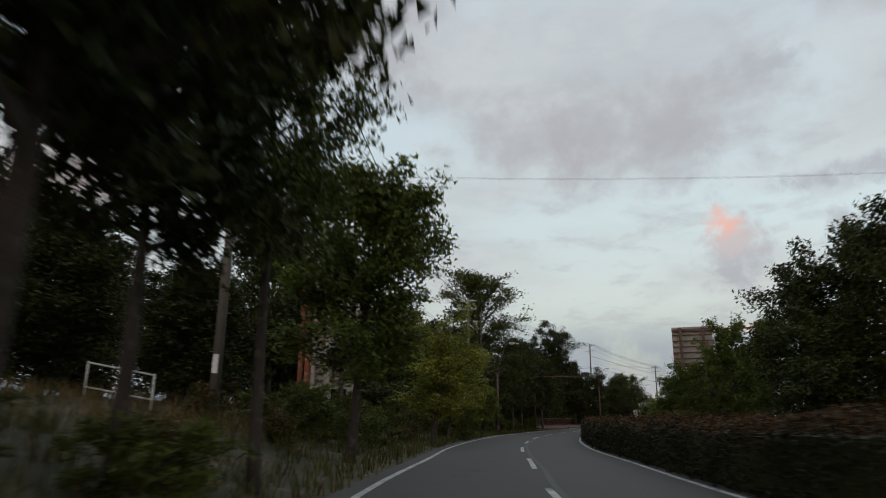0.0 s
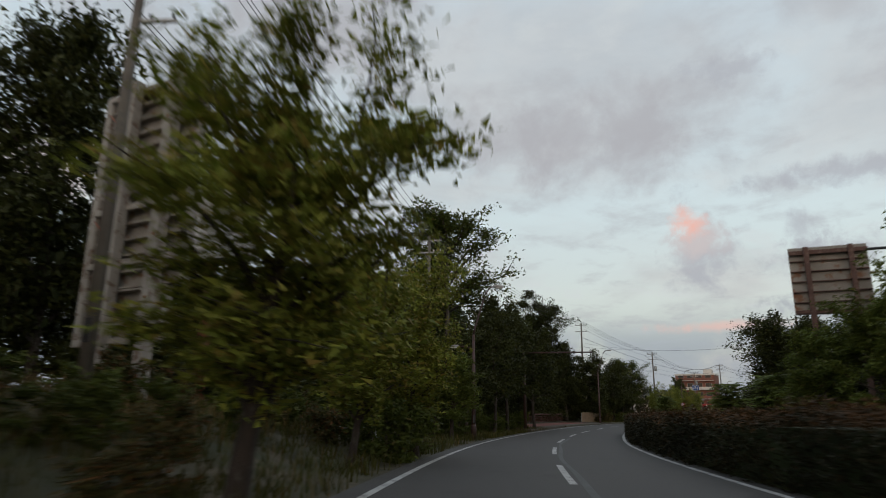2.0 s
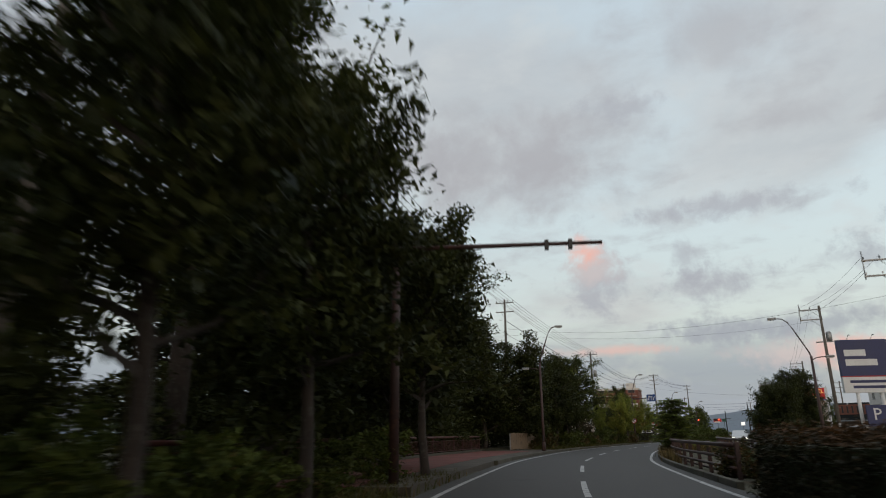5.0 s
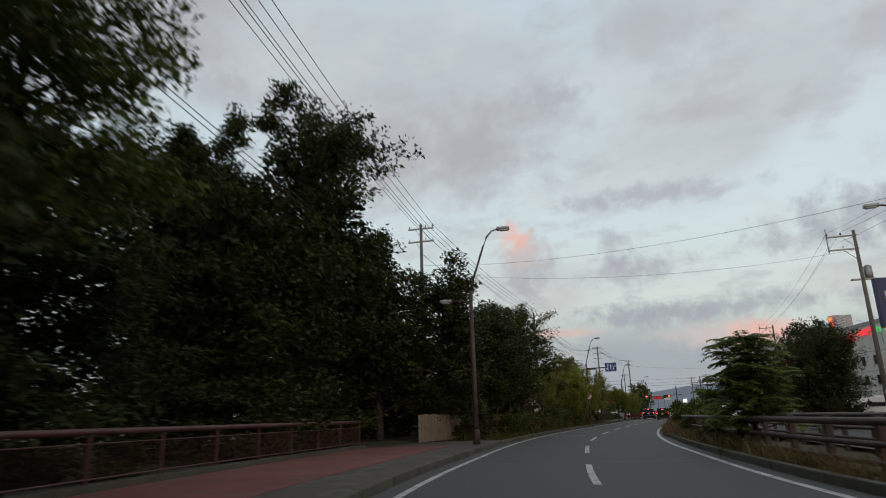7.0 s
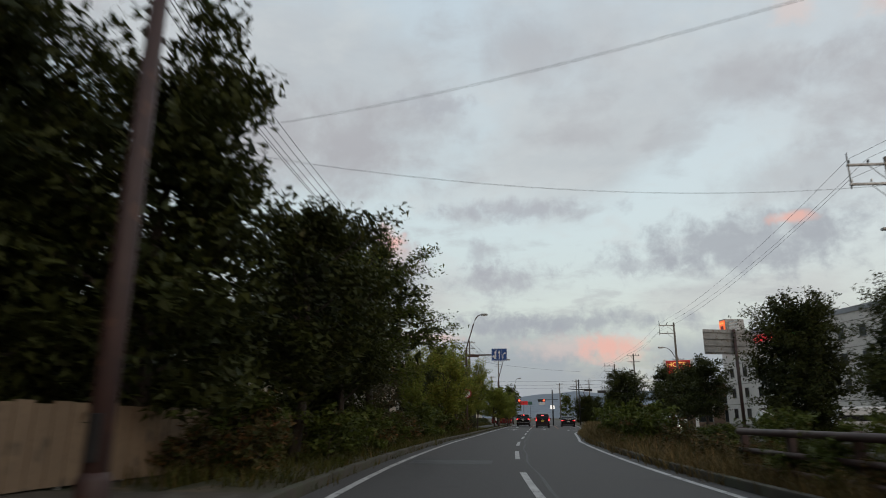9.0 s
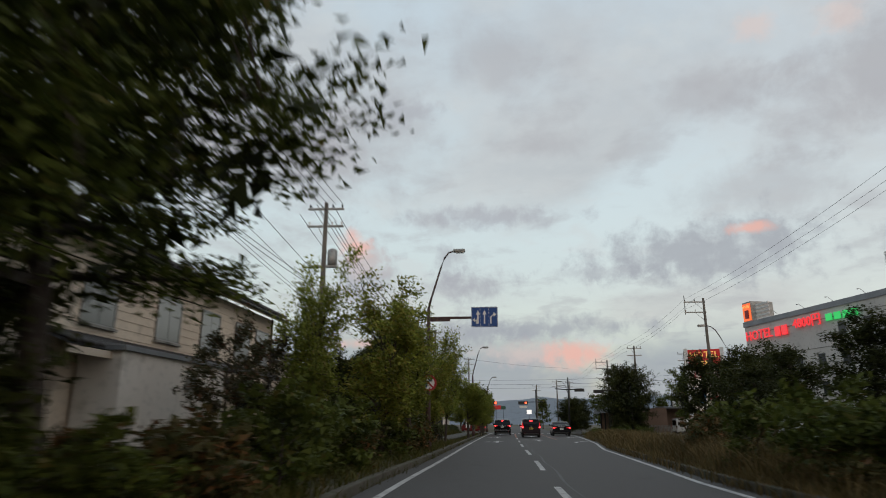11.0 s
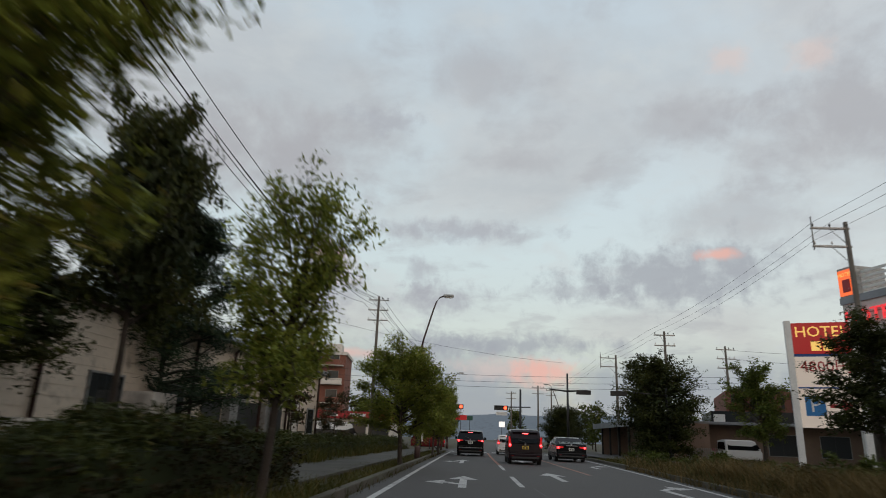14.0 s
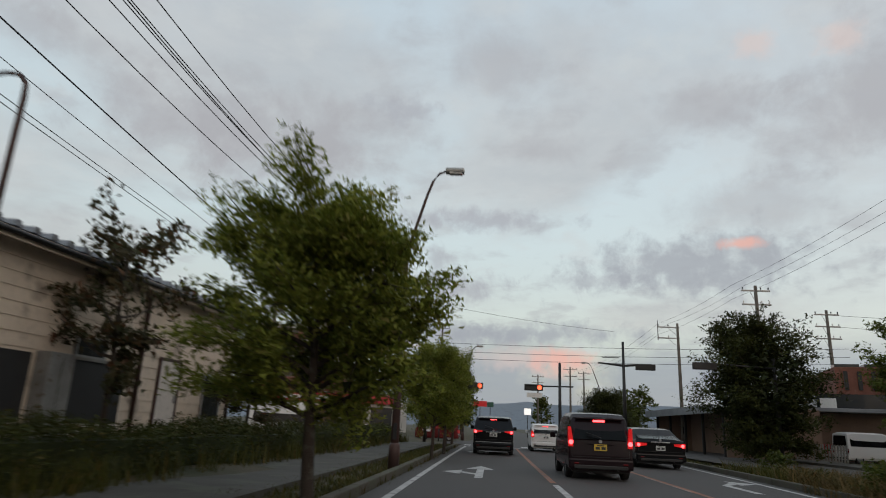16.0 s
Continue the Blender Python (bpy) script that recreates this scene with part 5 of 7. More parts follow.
# gantry arm by the wood
arm = thing("sign_gantry", "brown cantilever arm without its sign", "gantry", Matrix.Translation((3.2, -46.3, ground_at(3.2, -46.3))) @ Matrix.Rotation(radians(20), 4, "Z"))
bar("post", [(0, 0, -0.2), (0, 0, 6.2)], [0.13, 0.10], BROWN_PAINT, arm, sides=12)
bar("cantilever", [(0, 0, 5.95), (5.3, 0, 5.95)], [0.07, 0.05], BROWN_PAINT, arm, sides=8)
for q in (3.9, 4.5):
    part("clamp", boxed(q - 0.05, q + 0.05, -0.08, 0.08, 5.80, 6.05, 0.01), DARK_STEEL, arm)


# ---- boards and fences, along the first bend ----
def facing(a, b, z):
    """A pose at a, with +x towards b, and -y to the front."""
    d = Vector((b[0] - a[0], b[1] - a[1], 0))
    return Matrix.Translation((a[0], a[1], z)) @ Matrix.Rotation(math.atan2(d.y, d.x), 4, "Z"), d.length


m, w = facing((5.45, -81.4), (10.3, -80.9), 0)
bb = thing("billboard", "tall weathered billboard seen from its ribbed steel back", "billboard", m)
g = ground_at(5, -78)
for z0, z1, x1 in ((3.35, 5.0, w - 0.75), (5.0, 8.6, w - 0.1), (9.15, 11.85, w)):
    part("sheet", boxed(0, x1, 0.02, 0.05, z0, z1), RIB, bb, "grey-brown weathered sheeting")
    part("side_frame", boxed(x1 - 0.14, x1, -0.24, 0.02, z0, z1, 0.012), RIB_PALE, bb)
    for k in range(int((z1 - z0) / 0.52) + 1):
        z = z0 + 0.03 + k * 0.52
        part("rib", boxed(0.36, x1 - 0.14, -0.22, 0.02, z, z + 0.06, 0.008), RIB_PALE, bb)
part("side_frame", boxed(0.0, 0.34, -0.26, 0.02, 3.3, 11.9, 0.012), RIB_PALE, bb)
for x0 in (1.55, 3.55):
    part("post", boxed(x0, x0 + 0.42, -0.6, -0.27, g - 1.0, 12.0, 0.02), RIB_PALE, bb, "heavy pale steel post")
for z in (3.3, 5.75, 7.55, 11.65):
    part("cross_beam", boxed(0.3, w - 0.8 if z < 5 else w - 0.05, -0.34, -0.22, z, z + 0.2, 0.01), RIB_PALE, bb)
for z in (7.4, 11.2):
    bar("tie_rod", [(0.35, -0.3, z), (1.6, -0.3, z - 1.3)], 0.025, RUST, bb, sides=6)
for x0 in (1.76, 3.76):
    for k in range(4):
        bar("bolt", [(x0, -0.62, 4.6 + k * 1.9), (x0, -0.58, 4.6 + k * 1.9)], 0.05, RUST, bb, sides=6)

m, w = facing((0.3, -75.5), (5.6, -75.1), 0)
wb = thing("billboard", "blank white billboard on a single rusty post", "billboard", m)
part("face", boxed(0, w, -0.4, 0.4, 7.6, 11.0, 0.02), BOARD_WHITE, wb, "blank faded white face")
part("trim", boxed(-0.03, w + 0.03, -0.42, 0.42, 7.51, 7.61, 0.01), DARK_STEEL, wb)
bar("post", [(2.85, 0.0, g - 1.2), (2.85, 0.0, 7.55)], [0.27, 0.25], RUST, wb, "rusty round post", 14)
for k in range(3):
    part("panel_joint", boxed(w * (k + 1) / 4 - 0.006, w * (k + 1) / 4 + 0.006, -0.404, -0.399, 7.65, 10.98), CONCRETE, wb)

for x, y, h, wd in ((12.45, -87.95, 9.6, 0.24), (12.15, -88.2, 8.4, 0.2)):
    z = ground_at(x, y)
    rp = thing("steel_post", "tall peeling rust-red steel post in the grass", "post", Matrix.Translation((x, y, z)) @ Matrix.Rotation(radians(28), 4, "Z"), "rusty posts")
    part("web", boxed(-0.03, 0.03, -wd / 2, wd / 2, -0.3, h), RUST, rp)
    for sy in (-1, 1):
        part("flange", boxed(-wd * 0.55, wd * 0.55, sy * wd / 2 - 0.02, sy * wd / 2 + 0.02, -0.3, h - (0.5 if sy > 0 else 0), 0.006), RUST, rp)
    part("plate", boxed(-0.13, 0.13, -wd / 2 - 0.05, -wd / 2 - 0.02, h * 0.45, h * 0.82, 0.005), RUST, rp, "bolted steel plate")

m, w = facing((23.75, -60.7), (26.65, -60.1), 0)
rb = thing("billboard", "roadside billboard seen from its ribbed grey back", "billboard", m)
part("sheet", boxed(0, w, 0.02, 0.06, 5.6, 8.55), RIB, rb)
for k in range(7):
    part("rib", boxed(0.02, w - 0.02, -0.10, 0.02, 5.66 + k * 0.45, 5.70 + k * 0.45, 0.006), RED_STEEL, rb)
for z in (5.62, 8.2):
    part("cross_beam", boxed(0, w, -0.2, -0.1, z, z + 0.16, 0.01), RED_STEEL, rb)
for x0 in (0.55, w - 0.75):
    part("post", boxed(x0, x0 + 0.2, -0.36, -0.2, -0.4, 8.5, 0.012), RED_STEEL, rb)
bar("cantilever", [(w - 0.1, -0.15, 8.25), (w + 5.5, -0.15, 8.3)], 0.06, DARK_STEEL, rb, "dark steel arm")

m, w = facing((11.5, 19.8), (14.6, 20.6), 0)
sb = thing("road_sign_back", "grey ribbed back of a direction sign", "road sign", m)
part("sheet", boxed(0, w, 0.0, 0.03, 4.9, 6.4), GALV, sb)
for k in range(4):
    part("rib", boxed(0.02, w - 0.02, -0.06, 0.0, 5.0 + k * 0.4, 5.06 + k * 0.4, 0.005), GALV, sb)
bar("post", [(w * 0.6, -0.15, -0.3), (w * 0.6, -0.15, 6.4)], 0.1, BROWN_PAINT, sb)


def pipe_fence(name, label, p0, p1, h, rails, post_gap, material, r=0.03, pr=0.035, ground=True, follow=None):
    """Posts with round rails between two places, or along the road at an offset."""
    if follow is None:
        n = max(1, round((Vector(p1) - Vector(p0)).length / post_gap))
        spots = [Vector(p0).lerp(Vector(p1), i / n) for i in range(n + 1)]
    else:
        a, b, off = follow
        spots = [at(y, off) for y in steps(a, b, post_gap)]
    root = thing(name, label, "fence", Matrix.Identity(4))
    for p in spots:
        z = ground_at(p.x, p.y) if ground else p.z
        p.z = z
        bar("post", [(p.x, p.y, z - 0.2), (p.x, p.y, z + h)], pr, material, root, sides=8)
    for rz in rails:
        bar("rail", [(p.x, p.y, p.z + rz) for p in spots], r, material, root, sides=8)
    return root, spots


pipe_fence("pipe_gate", "whitish pipe frame gate in the long grass", (18.6, -102.2, 0), (20.3, -100.9, 0), 1.15, (0.35, 1.1), 2.2, RAIL_WHITE)
pipe_fence("pipe_fence", "white four-rail pipe fence beside the wood", (10.0, -71.95, 0), (10.75, -70.85, 0), 0.76, (0.04, 0.27, 0.50, 0.73), 2.7, RAIL_WHITE, 0.022, 0.045)
pipe_fence("pipe_fence", "low white pipe fence beside the wood", (13.2, -77.4, 0), (11.2, -73.4, 0), 0.5, (0.45,), 2.2, RAIL_WHITE, 0.022, 0.03)

# bridge rails
for off, lab in ((4.25, "brown painted pipe guard rail of the bridge"), (7.35, "brown painted pipe guard rail across the median gap")):
    root = thing("guard_rail", lab, "guard rail", Matrix.Identity(4), "bridge guard rails")
    ys = steps(-41, -7, 2.0)
    for y in ys:
        p = at(y, off)
        part("post", boxed(-0.06, 0.06, -0.07, 0.07, -0.2, 1.0, 0.015, Matrix.Translation(p) @ Matrix.Rotation(radians(heading(y)), 4, "Z")), BROWN_PAINT, root)
    for rz, rr in ((0.30, 0.05), (0.58, 0.05), (0.92, 0.065)):
        bar("rail", [at(y, off - 0.09, rz) for y in steps(-41, -7, 2.0)], rr, BROWN_PAINT, root, sides=10)
    bar("cable_pipe", [at(y, off + 0.1, 0.10) for y in steps(-41, -7, 2.0)], 0.04, BROWN_PAINT, root)
    part("plinth", boxed(-0.1, 0.1, 0, 0.2, -0.2, 0.02, 0, Matrix.Translation(at(-41, off))), CONCRETE, root)

root = thing("parapet", "red-brown painted bridge railing along the footway", "railing", Matrix.Identity(4))
ys = steps(-49, -16.2, 1.9)
for y in ys:
    part("post", boxed(-0.025, 0.025, -0.035, 0.035, 0.0, 1.12, 0.008, Matrix.Translation(at(y, -8.5)) @ Matrix.Rotation(radians(heading(y)), 4, "Z")), RAIL_RED, root)
for rz, rr in ((1.12, 0.06), (0.92, 0.014), (0.34, 0.018)):
    bar("rail", [at(y, -8.5, rz) for y in steps(-49, -16.2, 1.9)], rr, RAIL_RED, root, sides=10)
paths = []
for y in steps(-49, -16.2, 0.11):
    paths.append(([at(y, -8.5, 0.34), at(y, -8.5, 0.92)], 0.007))
v, f = tubes(paths, 4)
tagged(raw("lattice", v, f, RAIL_RED, root), kind="stuff")
tagged(strip("parapet_wall", steps(-49, -16, 1.5), -8.68, -8.32, 0.26, KERB, thick=0.5), "low mossy concrete upstand under the railing", "wall", kind="structure")

panel_fence = thing("panel_fence", "pale precast concrete panel fence", "fence", Matrix.Identity(4))
a, b = Vector((-6.1, -12.6, 0)), Vector((-5.5, -5.0, 0))
n = 22
for i in range(n):
    p, q = a.lerp(b, i / n), a.lerp(b, (i + 1) / n)
    mm, ww = facing(p, q, ground_at(p.x, p.y))
    part("panel", boxed(0.012, ww - 0.012, -0.02, 0.02, 0.02, 1.22 + 0.03 * math.sin(i * 2.3), 0.006, mm), PANEL, panel_fence)
    if i % 4 == 0:
        part("post", boxed(-0.05, 0.05, 0.03, 0.11, -0.2, 1.2, 0.01, mm), CONCRETE, panel_fence)
for rz in (0.35, 1.0):
    bar("rail", [(a.x - 0.05, a.y, ground_at(a.x, a.y) + rz), (b.x - 0.05, b.y, ground_at(b.x, b.y) + rz)], 0.02, CONCRETE, panel_fence)


# ---- commercial signs across the road ----
m, w = facing((18.6, 11.0), (22.8, 12.4), 0)
ad = thing("advertising_sign", "navy and white advertising sign on two posts", "sign", m)
part("navy_face", boxed(0, w, -0.2, 0.2, 6.3, 9.7, 0.02), NAVY, ad, "navy sign face")
part("white_face", boxed(0, w, -0.2, 0.2, 4.75, 6.2, 0.02), SIGN_WHITE, ad, "white lower panel")
part("red_stripe", boxed(0, w, -0.21, 0.2, 6.2, 6.3), SIGN_RED, ad)
for x0, x1, z0, z1 in ((0.5, 2.4, 8.15, 8.75), (0.5, 3.3, 7.25, 7.85)):
    part("logo_bar", boxed(x0, x1, -0.215, -0.202, z0, z1), SIGN_WHITE, ad)
for x0, x1, z0, z1 in ((0.6, w - 0.6, 5.65, 5.9), (0.8, w - 0.8, 5.15, 5.4)):
    part("text_bar", boxed(x0, x1, -0.215, -0.202, z0, z1), NAVY, ad)
for x0 in (1.0, w - 1.3):
    bar("post", [(x0 + 0.15, 0, -0.3), (x0 + 0.15, 0, 6.3)], 0.16, SIGN_WHITE, ad, sides=12)
    bar("spotlight", [(x0, -0.1, 9.7), (x0, -0.5, 10.1), (x0, -0.75, 10.05)], [0.02, 0.02, 0.05], DARK_STEEL, ad, sides=6)
m2, w2 = facing((20.0, 10.6), (21.7, 11.1), 0)
ps = thing("parking_sign", "dark blue parking sign with a white letter", "sign", m2)
part("face", boxed(0, w2, -0.06, 0.06, 1.2, 3.6, 0.015), NAVY, ps)
letters("letter", "P", 1.5, SIGN_WHITE, ps, Matrix.Translation((w2 / 2, -0.075, 2.75)) @ Matrix.Rotation(radians(90), 4, "X"), thick=0.008)
part("arrow_shaft", boxed(0.35, 1.0, -0.075, -0.062, 1.55, 1.68), SIGN_WHITE, ps)
bm = bmesh.new()
bm.faces.new([bm.verts.new(p) for p in ((1.0, -0.07, 1.4), (1.0, -0.07, 1.83), (1.4, -0.07, 1.615))])
part("arrow_head", bm, SIGN_WHITE, ps)
part("foot", boxed(0.3, w2 - 0.3, -0.05, 0.05, -0.2, 1.2), DARK_STEEL, ps)

m, w = facing((18.3, 65.0), (21.3, 63.92), 0)
hs = thing("hotel_sign", "red and white roadside hotel sign on white posts", "sign", m)
part("red_face", boxed(0.25, w, -0.15, 0.15, 6.5, 8.3, 0.02), LIT_RED, hs, "red upper panel")
part("white_face", boxed(0.25, w, -0.15, 0.15, 2.4, 6.35, 0.02), LIT_FACE, hs, "white lower panel")
part("blue_stripe", boxed(0.25, w, -0.16, 0.15, 6.35, 6.5), BLUE, hs)
part("blue_stripe", boxed(0.25, w, -0.165, -0.152, 4.55, 4.63), BLUE, hs)
YEL = glow("lit_yellow_letters", (1.0, 0.62, 0.16), 0.7)
rx = Matrix.Rotation(radians(90), 4, "X")
letters("letters", "HOTEL", 0.86, YEL, hs, Matrix.Translation((w / 2 + 0.12, -0.165, 7.75)) @ rx, "yellow letters", 0.01)
for x0, x1 in ((1.15, 1.65), (1.75, 2.25)):
    part("logo_bar", boxed(x0, x1, -0.175, -0.155, 6.68, 7.22), YEL, hs)
letters("letters", "4800円", 0.86, SIGN_RED, hs, Matrix.Translation((w / 2 + 0.15, -0.165, 5.75)) @ rx, "red price figures", 0.01)
letters("letters", "朝食付", 0.55, TEAL, hs, Matrix.Translation((w - 0.95, -0.165, 5.0)) @ rx, "dark green small characters", 0.008)
part("parking_square", boxed(0.5, 1.5, -0.175, -0.152, 3.05, 4.15, 0.01), SIGN_AZURE, hs)
letters("letter", "P", 1.1, SIGN_WHITE, hs, Matrix.Translation((1.0, -0.185, 3.6)) @ rx, thick=0.006)
part("arrow_shaft", boxed(1.7, 2.4, -0.175, -0.155, 3.5, 3.7), SIGN_RED, hs)
bm = bmesh.new()
bm.faces.new([bm.verts.new(p) for p in ((2.35, -0.17, 3.25), (2.35, -0.17, 3.97), (2.9, -0.17, 3.61))])
part("arrow_head", bm, SIGN_RED, hs)
for x0 in (-0.12, w):
    part("post", boxed(x0, x0 + 0.34, -0.17, 0.17, -0.3, 8.45, 0.02), SIGN_WHITE, hs, "white steel post")


# ---- buildings ----
def window(parent, x0, x1, z0, z1, y=0.0, sill=True, cross=1, dark=None):
    """A window in a wall whose outside is at y, facing -y: frame, panes, sill."""
    win = part("window", boxed(x0, x1, y - 0.02, y + 0.02, z0, z1), BLACK, parent)
    for a, b, c, d_ in ((x0, x0 + 0.05, z0, z1), (x1 - 0.05, x1, z0, z1), (x0, x1, z0, z0 + 0.05), (x0, x1, z1 - 0.05, z1)):
        part("frame", boxed(a, b, y - 0.05, y + 0.01, c, d_), GALV, win)
    n_ = cross + 1
    for i in range(n_):
        a = x0 + 0.05 + (x1 - x0 - 0.1) * i / n_
        b = x0 + 0.05 + (x1 - x0 - 0.1) * (i + 1) / n_
        part("pane", boxed(a + 0.015, b - 0.015, y - 0.032, y - 0.022, z0 + 0.06, z1 - 0.06), dark or PANE, win)
    if sill:
        part("sill", boxed(x0 - 0.06, x1 + 0.06, y - 0.10, y, z0 - 0.06, z0), CONCRETE, win)
    return win


def sheet_roof(parent, x0, x1, y0, y1, z_eave, rise, eave=0.5, material=None, tiles=True):
    """A pitched roof with its ridge along x, and rows of tile ends at the eaves."""
    mid = (y0 + y1) / 2
    vs = [(x0 - eave, y0 - eave, z_eave), (x1 + eave, y0 - eave, z_eave), (x1 + eave, mid, z_eave + rise), (x0 - eave, mid, z_eave + rise), (x1 + eave, y1 + eave, z_eave), (x0 - eave, y1 + eave, z_eave)]
    bm = bmesh.new()
    V = [bm.verts.new(p) for p in vs]
    for q in ((0, 1, 2, 3), (3, 2, 4, 5)):
        bm.faces.new([V[i] for i in q])
    bmesh.ops.solidify(bm, geom=bm.faces[:], thickness=0.14)
    roof = part("roof", bm, material or TILE, parent)
    if tiles:
        n_ = int((x1 - x0 + 2 * eave) / 0.3)
        for i in range(n_):
            xx = x0 - eave + 0.15 + i * 0.3
            v_, f_ = tubes([([(xx, y0 - eave - 0.04, z_eave + 0.06), (xx, mid, z_eave + rise + 0.06)], 0.075)], 6)
            raw("roof_batten", v_, f_, TILE, roof)
    part("fascia", boxed(x0 - eave, x1 + eave, y0 - eave - 0.02, y0 - eave + 0.02, z_eave - 0.22, z_eave - 0.03), SIDING, roof)
    bar("gutter", [(x0 - eave, y0 - eave - 0.08, z_eave - 0.1), (x1 + eave, y0 - eave - 0.08, z_eave - 0.12)], 0.055, DARK_STEEL, roof)
    return roof


def siding(parent, x0, x1, y, z0, z1, step=0.24, material=None):
    for i in range(int((z1 - z0) / step)):
        z = z0 + i * step
        bm = bmesh.new()
        V = [bm.verts.new(p) for p in ((x0, y - 0.022, z), (x1, y - 0.022, z), (x1, y - 0.004, z + step), (x0, y - 0.004, z + step), (x0, y, z), (x1, y, z))]
        bm.faces.new((V[0], V[1], V[2], V[3]))
        bm.faces.new((V[4], V[5], V[1], V[0]))
        part("siding_board", bm, material or SIDING, parent)


# house behind the verge: local +x runs along the road, -y faces it
def house_frame(p, q):
    d_ = Vector((q[0] - p[0], q[1] - p[1], 0))
    return Matrix.Translation((p[0], p[1], ground_at(*p) - 0.1)) @ Matrix.Rotation(math.atan2(d_.y, d_.x), 4, "Z"), d_.length


m, w = house_frame((-10.9, 13.0), (-10.6, 27.0))
h1 = thing("house", "two-storey cream house with a dark tiled roof", "house", m)
part("wall", boxed(0, w, 0, 7.5, 0, 5.5), SIDING, h1, "cream clad walls")
siding(h1, 0, w, 0, 0.4, 5.45)
sheet_roof(h1, 0, w, 0, 7.5, 5.6, 1.7)
for x0 in (1.2, 4.6, 7.4, 10.2, 12.2):
    window(h1, x0, x0 + 1.4, 3.45, 4.85, -0.025, dark=CURTAIN)
bm = bmesh.new()
bm.faces.new([bm.verts.new(p) for p in ((-0.3, -0.95, 2.75), (w + 0.2, -0.95, 2.75), (w + 0.2, -0.03, 3.1), (-0.3, -0.03, 3.1))])
bmesh.ops.solidify(bm, geom=bm.faces[:], thickness=0.1)
pent = part("pent_roof", bm, TILE, h1, "dark tiled pent roof over the ground floor")
for k in range(int(w / 0.3)):
    bar("roof_batten", [(k * 0.3, -0.98, 2.83), (k * 0.3, -0.03, 3.17)], 0.06, TILE, pent, sides=6)
part("fascia", boxed(-0.3, w + 0.2, -0.98, -0.94, 2.55, 2.72), SIDING, pent)
for x0 in (2.0, 7.0, 10.6):
    window(h1, x0, x0 + 1.6, 1.0, 2.3, -0.025)
bar("downpipe", [(w - 0.15, -0.08, 0), (w - 0.15, -0.08, 5.5)], 0.045, BROWN_PAINT, h1)
bar("aerial_mast", [(3.0, 3.5, 7.4), (3.0, 3.5, 9.6)], 0.02, GALV, h1)
m, w = house_frame((-10.6, 27.2), (-10.4, 39.0))
h2 = thing("house", "single-storey cream house wing with a tiled roof", "house", m)
part("wall", boxed(0, w, 0, 7.0, 0, 3.85), SIDING, h2, "cream clad walls")
siding(h2, 0, w, 0, 0.3, 3.8)
sheet_roof(h2, 0, w, 0, 7.0, 3.95, 1.4)
for x0 in (0.8, 3.6, 8.4):
    window(h2, x0, x0 + 1.5, 0.9, 2.0, -0.025)
part("signboard", boxed(4.0, 5.5, -0.07, -0.03, 2.35, 3.2, 0.01), SIGN_WHITE, h2, "pale wall sign with plain bars")
for z in (2.5, 2.62):
    part("sign_bar", boxed(4.15, 5.35, -0.078, -0.072, z, z + 0.05), DARK_STEEL, h2)
for x0 in (6.4, 7.0, 7.6):
    part("wall_glyph", boxed(x0, x0 + 0.42, -0.05, -0.03, 2.45, 2.95), DARK_STEEL, h2, "dark glyph block")
for x0 in (2.9, 7.9):
    bar("downpipe", [(x0, -0.08, 0), (x0, -0.08, 3.85)], 0.045, BROWN_PAINT, h2)
m, w = house_frame((-9.6, 14.2), (-9.4, 19.6))
sh = thing("garden_store", "plain cream outbuilding with a wall lamp", "outbuilding", m)
part("wall", boxed(0, w, 0, 1.15, 0, 2.75), WALL_PALE, sh)
part("roof_edge", boxed(-0.1, w + 0.1, -0.1, 1.2, 2.75, 2.87), METAL_ROOF, sh)
part("wall_lamp", boxed(3.0, 3.3, -0.2, 0, 2.0, 2.35, 0.03), GALV, sh)

# long low clad building by the car park
m, w = house_frame((-10.4, 40.5), (-8.6, 63.0))
lb = thing("office", "long low cream clad building with boarded windows", "building", m)
part("wall", boxed(0, w, 0, 9, 0, 4.1), SIDING, lb, "cream clad walls")
siding(lb, 0, w, 0, 0.5, 4.05, 0.27)
part("plinth", boxed(-0.03, w + 0.03, -0.05, 0, 0, 0.5, 0.01), CONCRETE, lb, "low concrete plinth")
office_roof = sheet_roof(lb, 0, w, 0, 9, 4.12, 0.35, 0.45, METAL_ROOF, False)
for k in range(52):
    xx = -0.3 + k * 0.45
    bm = bmesh.new()
    V = [bm.verts.new(p) for p in ((xx - 0.10, -0.5, 4.12), (xx + 0.10, -0.5, 4.12), (xx + 0.05, -0.5, 4.24), (xx - 0.05, -0.5, 4.24), (xx - 0.10, 4.5, 4.47), (xx + 0.10, 4.5, 4.47), (xx + 0.05, 4.5, 4.59), (xx - 0.05, 4.5, 4.59))]
    for q in ((0, 1, 2, 3), (5, 4, 7, 6), (3, 2, 6, 7), (1, 5, 6, 2), (4, 0, 3, 7)):
        bm.faces.new([V[i] for i in q])
    part("roof_rib", bm, METAL_ROOF, office_roof)
for x0, x1 in ((9.2, 10.7), (12.0, 14.2), (15.2, 17.1)):
    part("boarded_window", boxed(x0, x1, -0.07, -0.02, 0.75, 2.05, 0.008), BLACK, lb, "black sheeted window")
    window(lb, x0 + 0.15, x0 + 1.15, 2.1, 2.55, -0.025)
    part("panel_below", boxed(x0 - 0.05, x1 + 0.05, -0.06, -0.02, 0.3, 0.75, 0.008), WALL_PALE, lb, "pale sheet below the window")
for x0 in (3.0, 6.4):
    window(lb, x0, x0 + 1.5, 1.0, 2.3, -0.025)
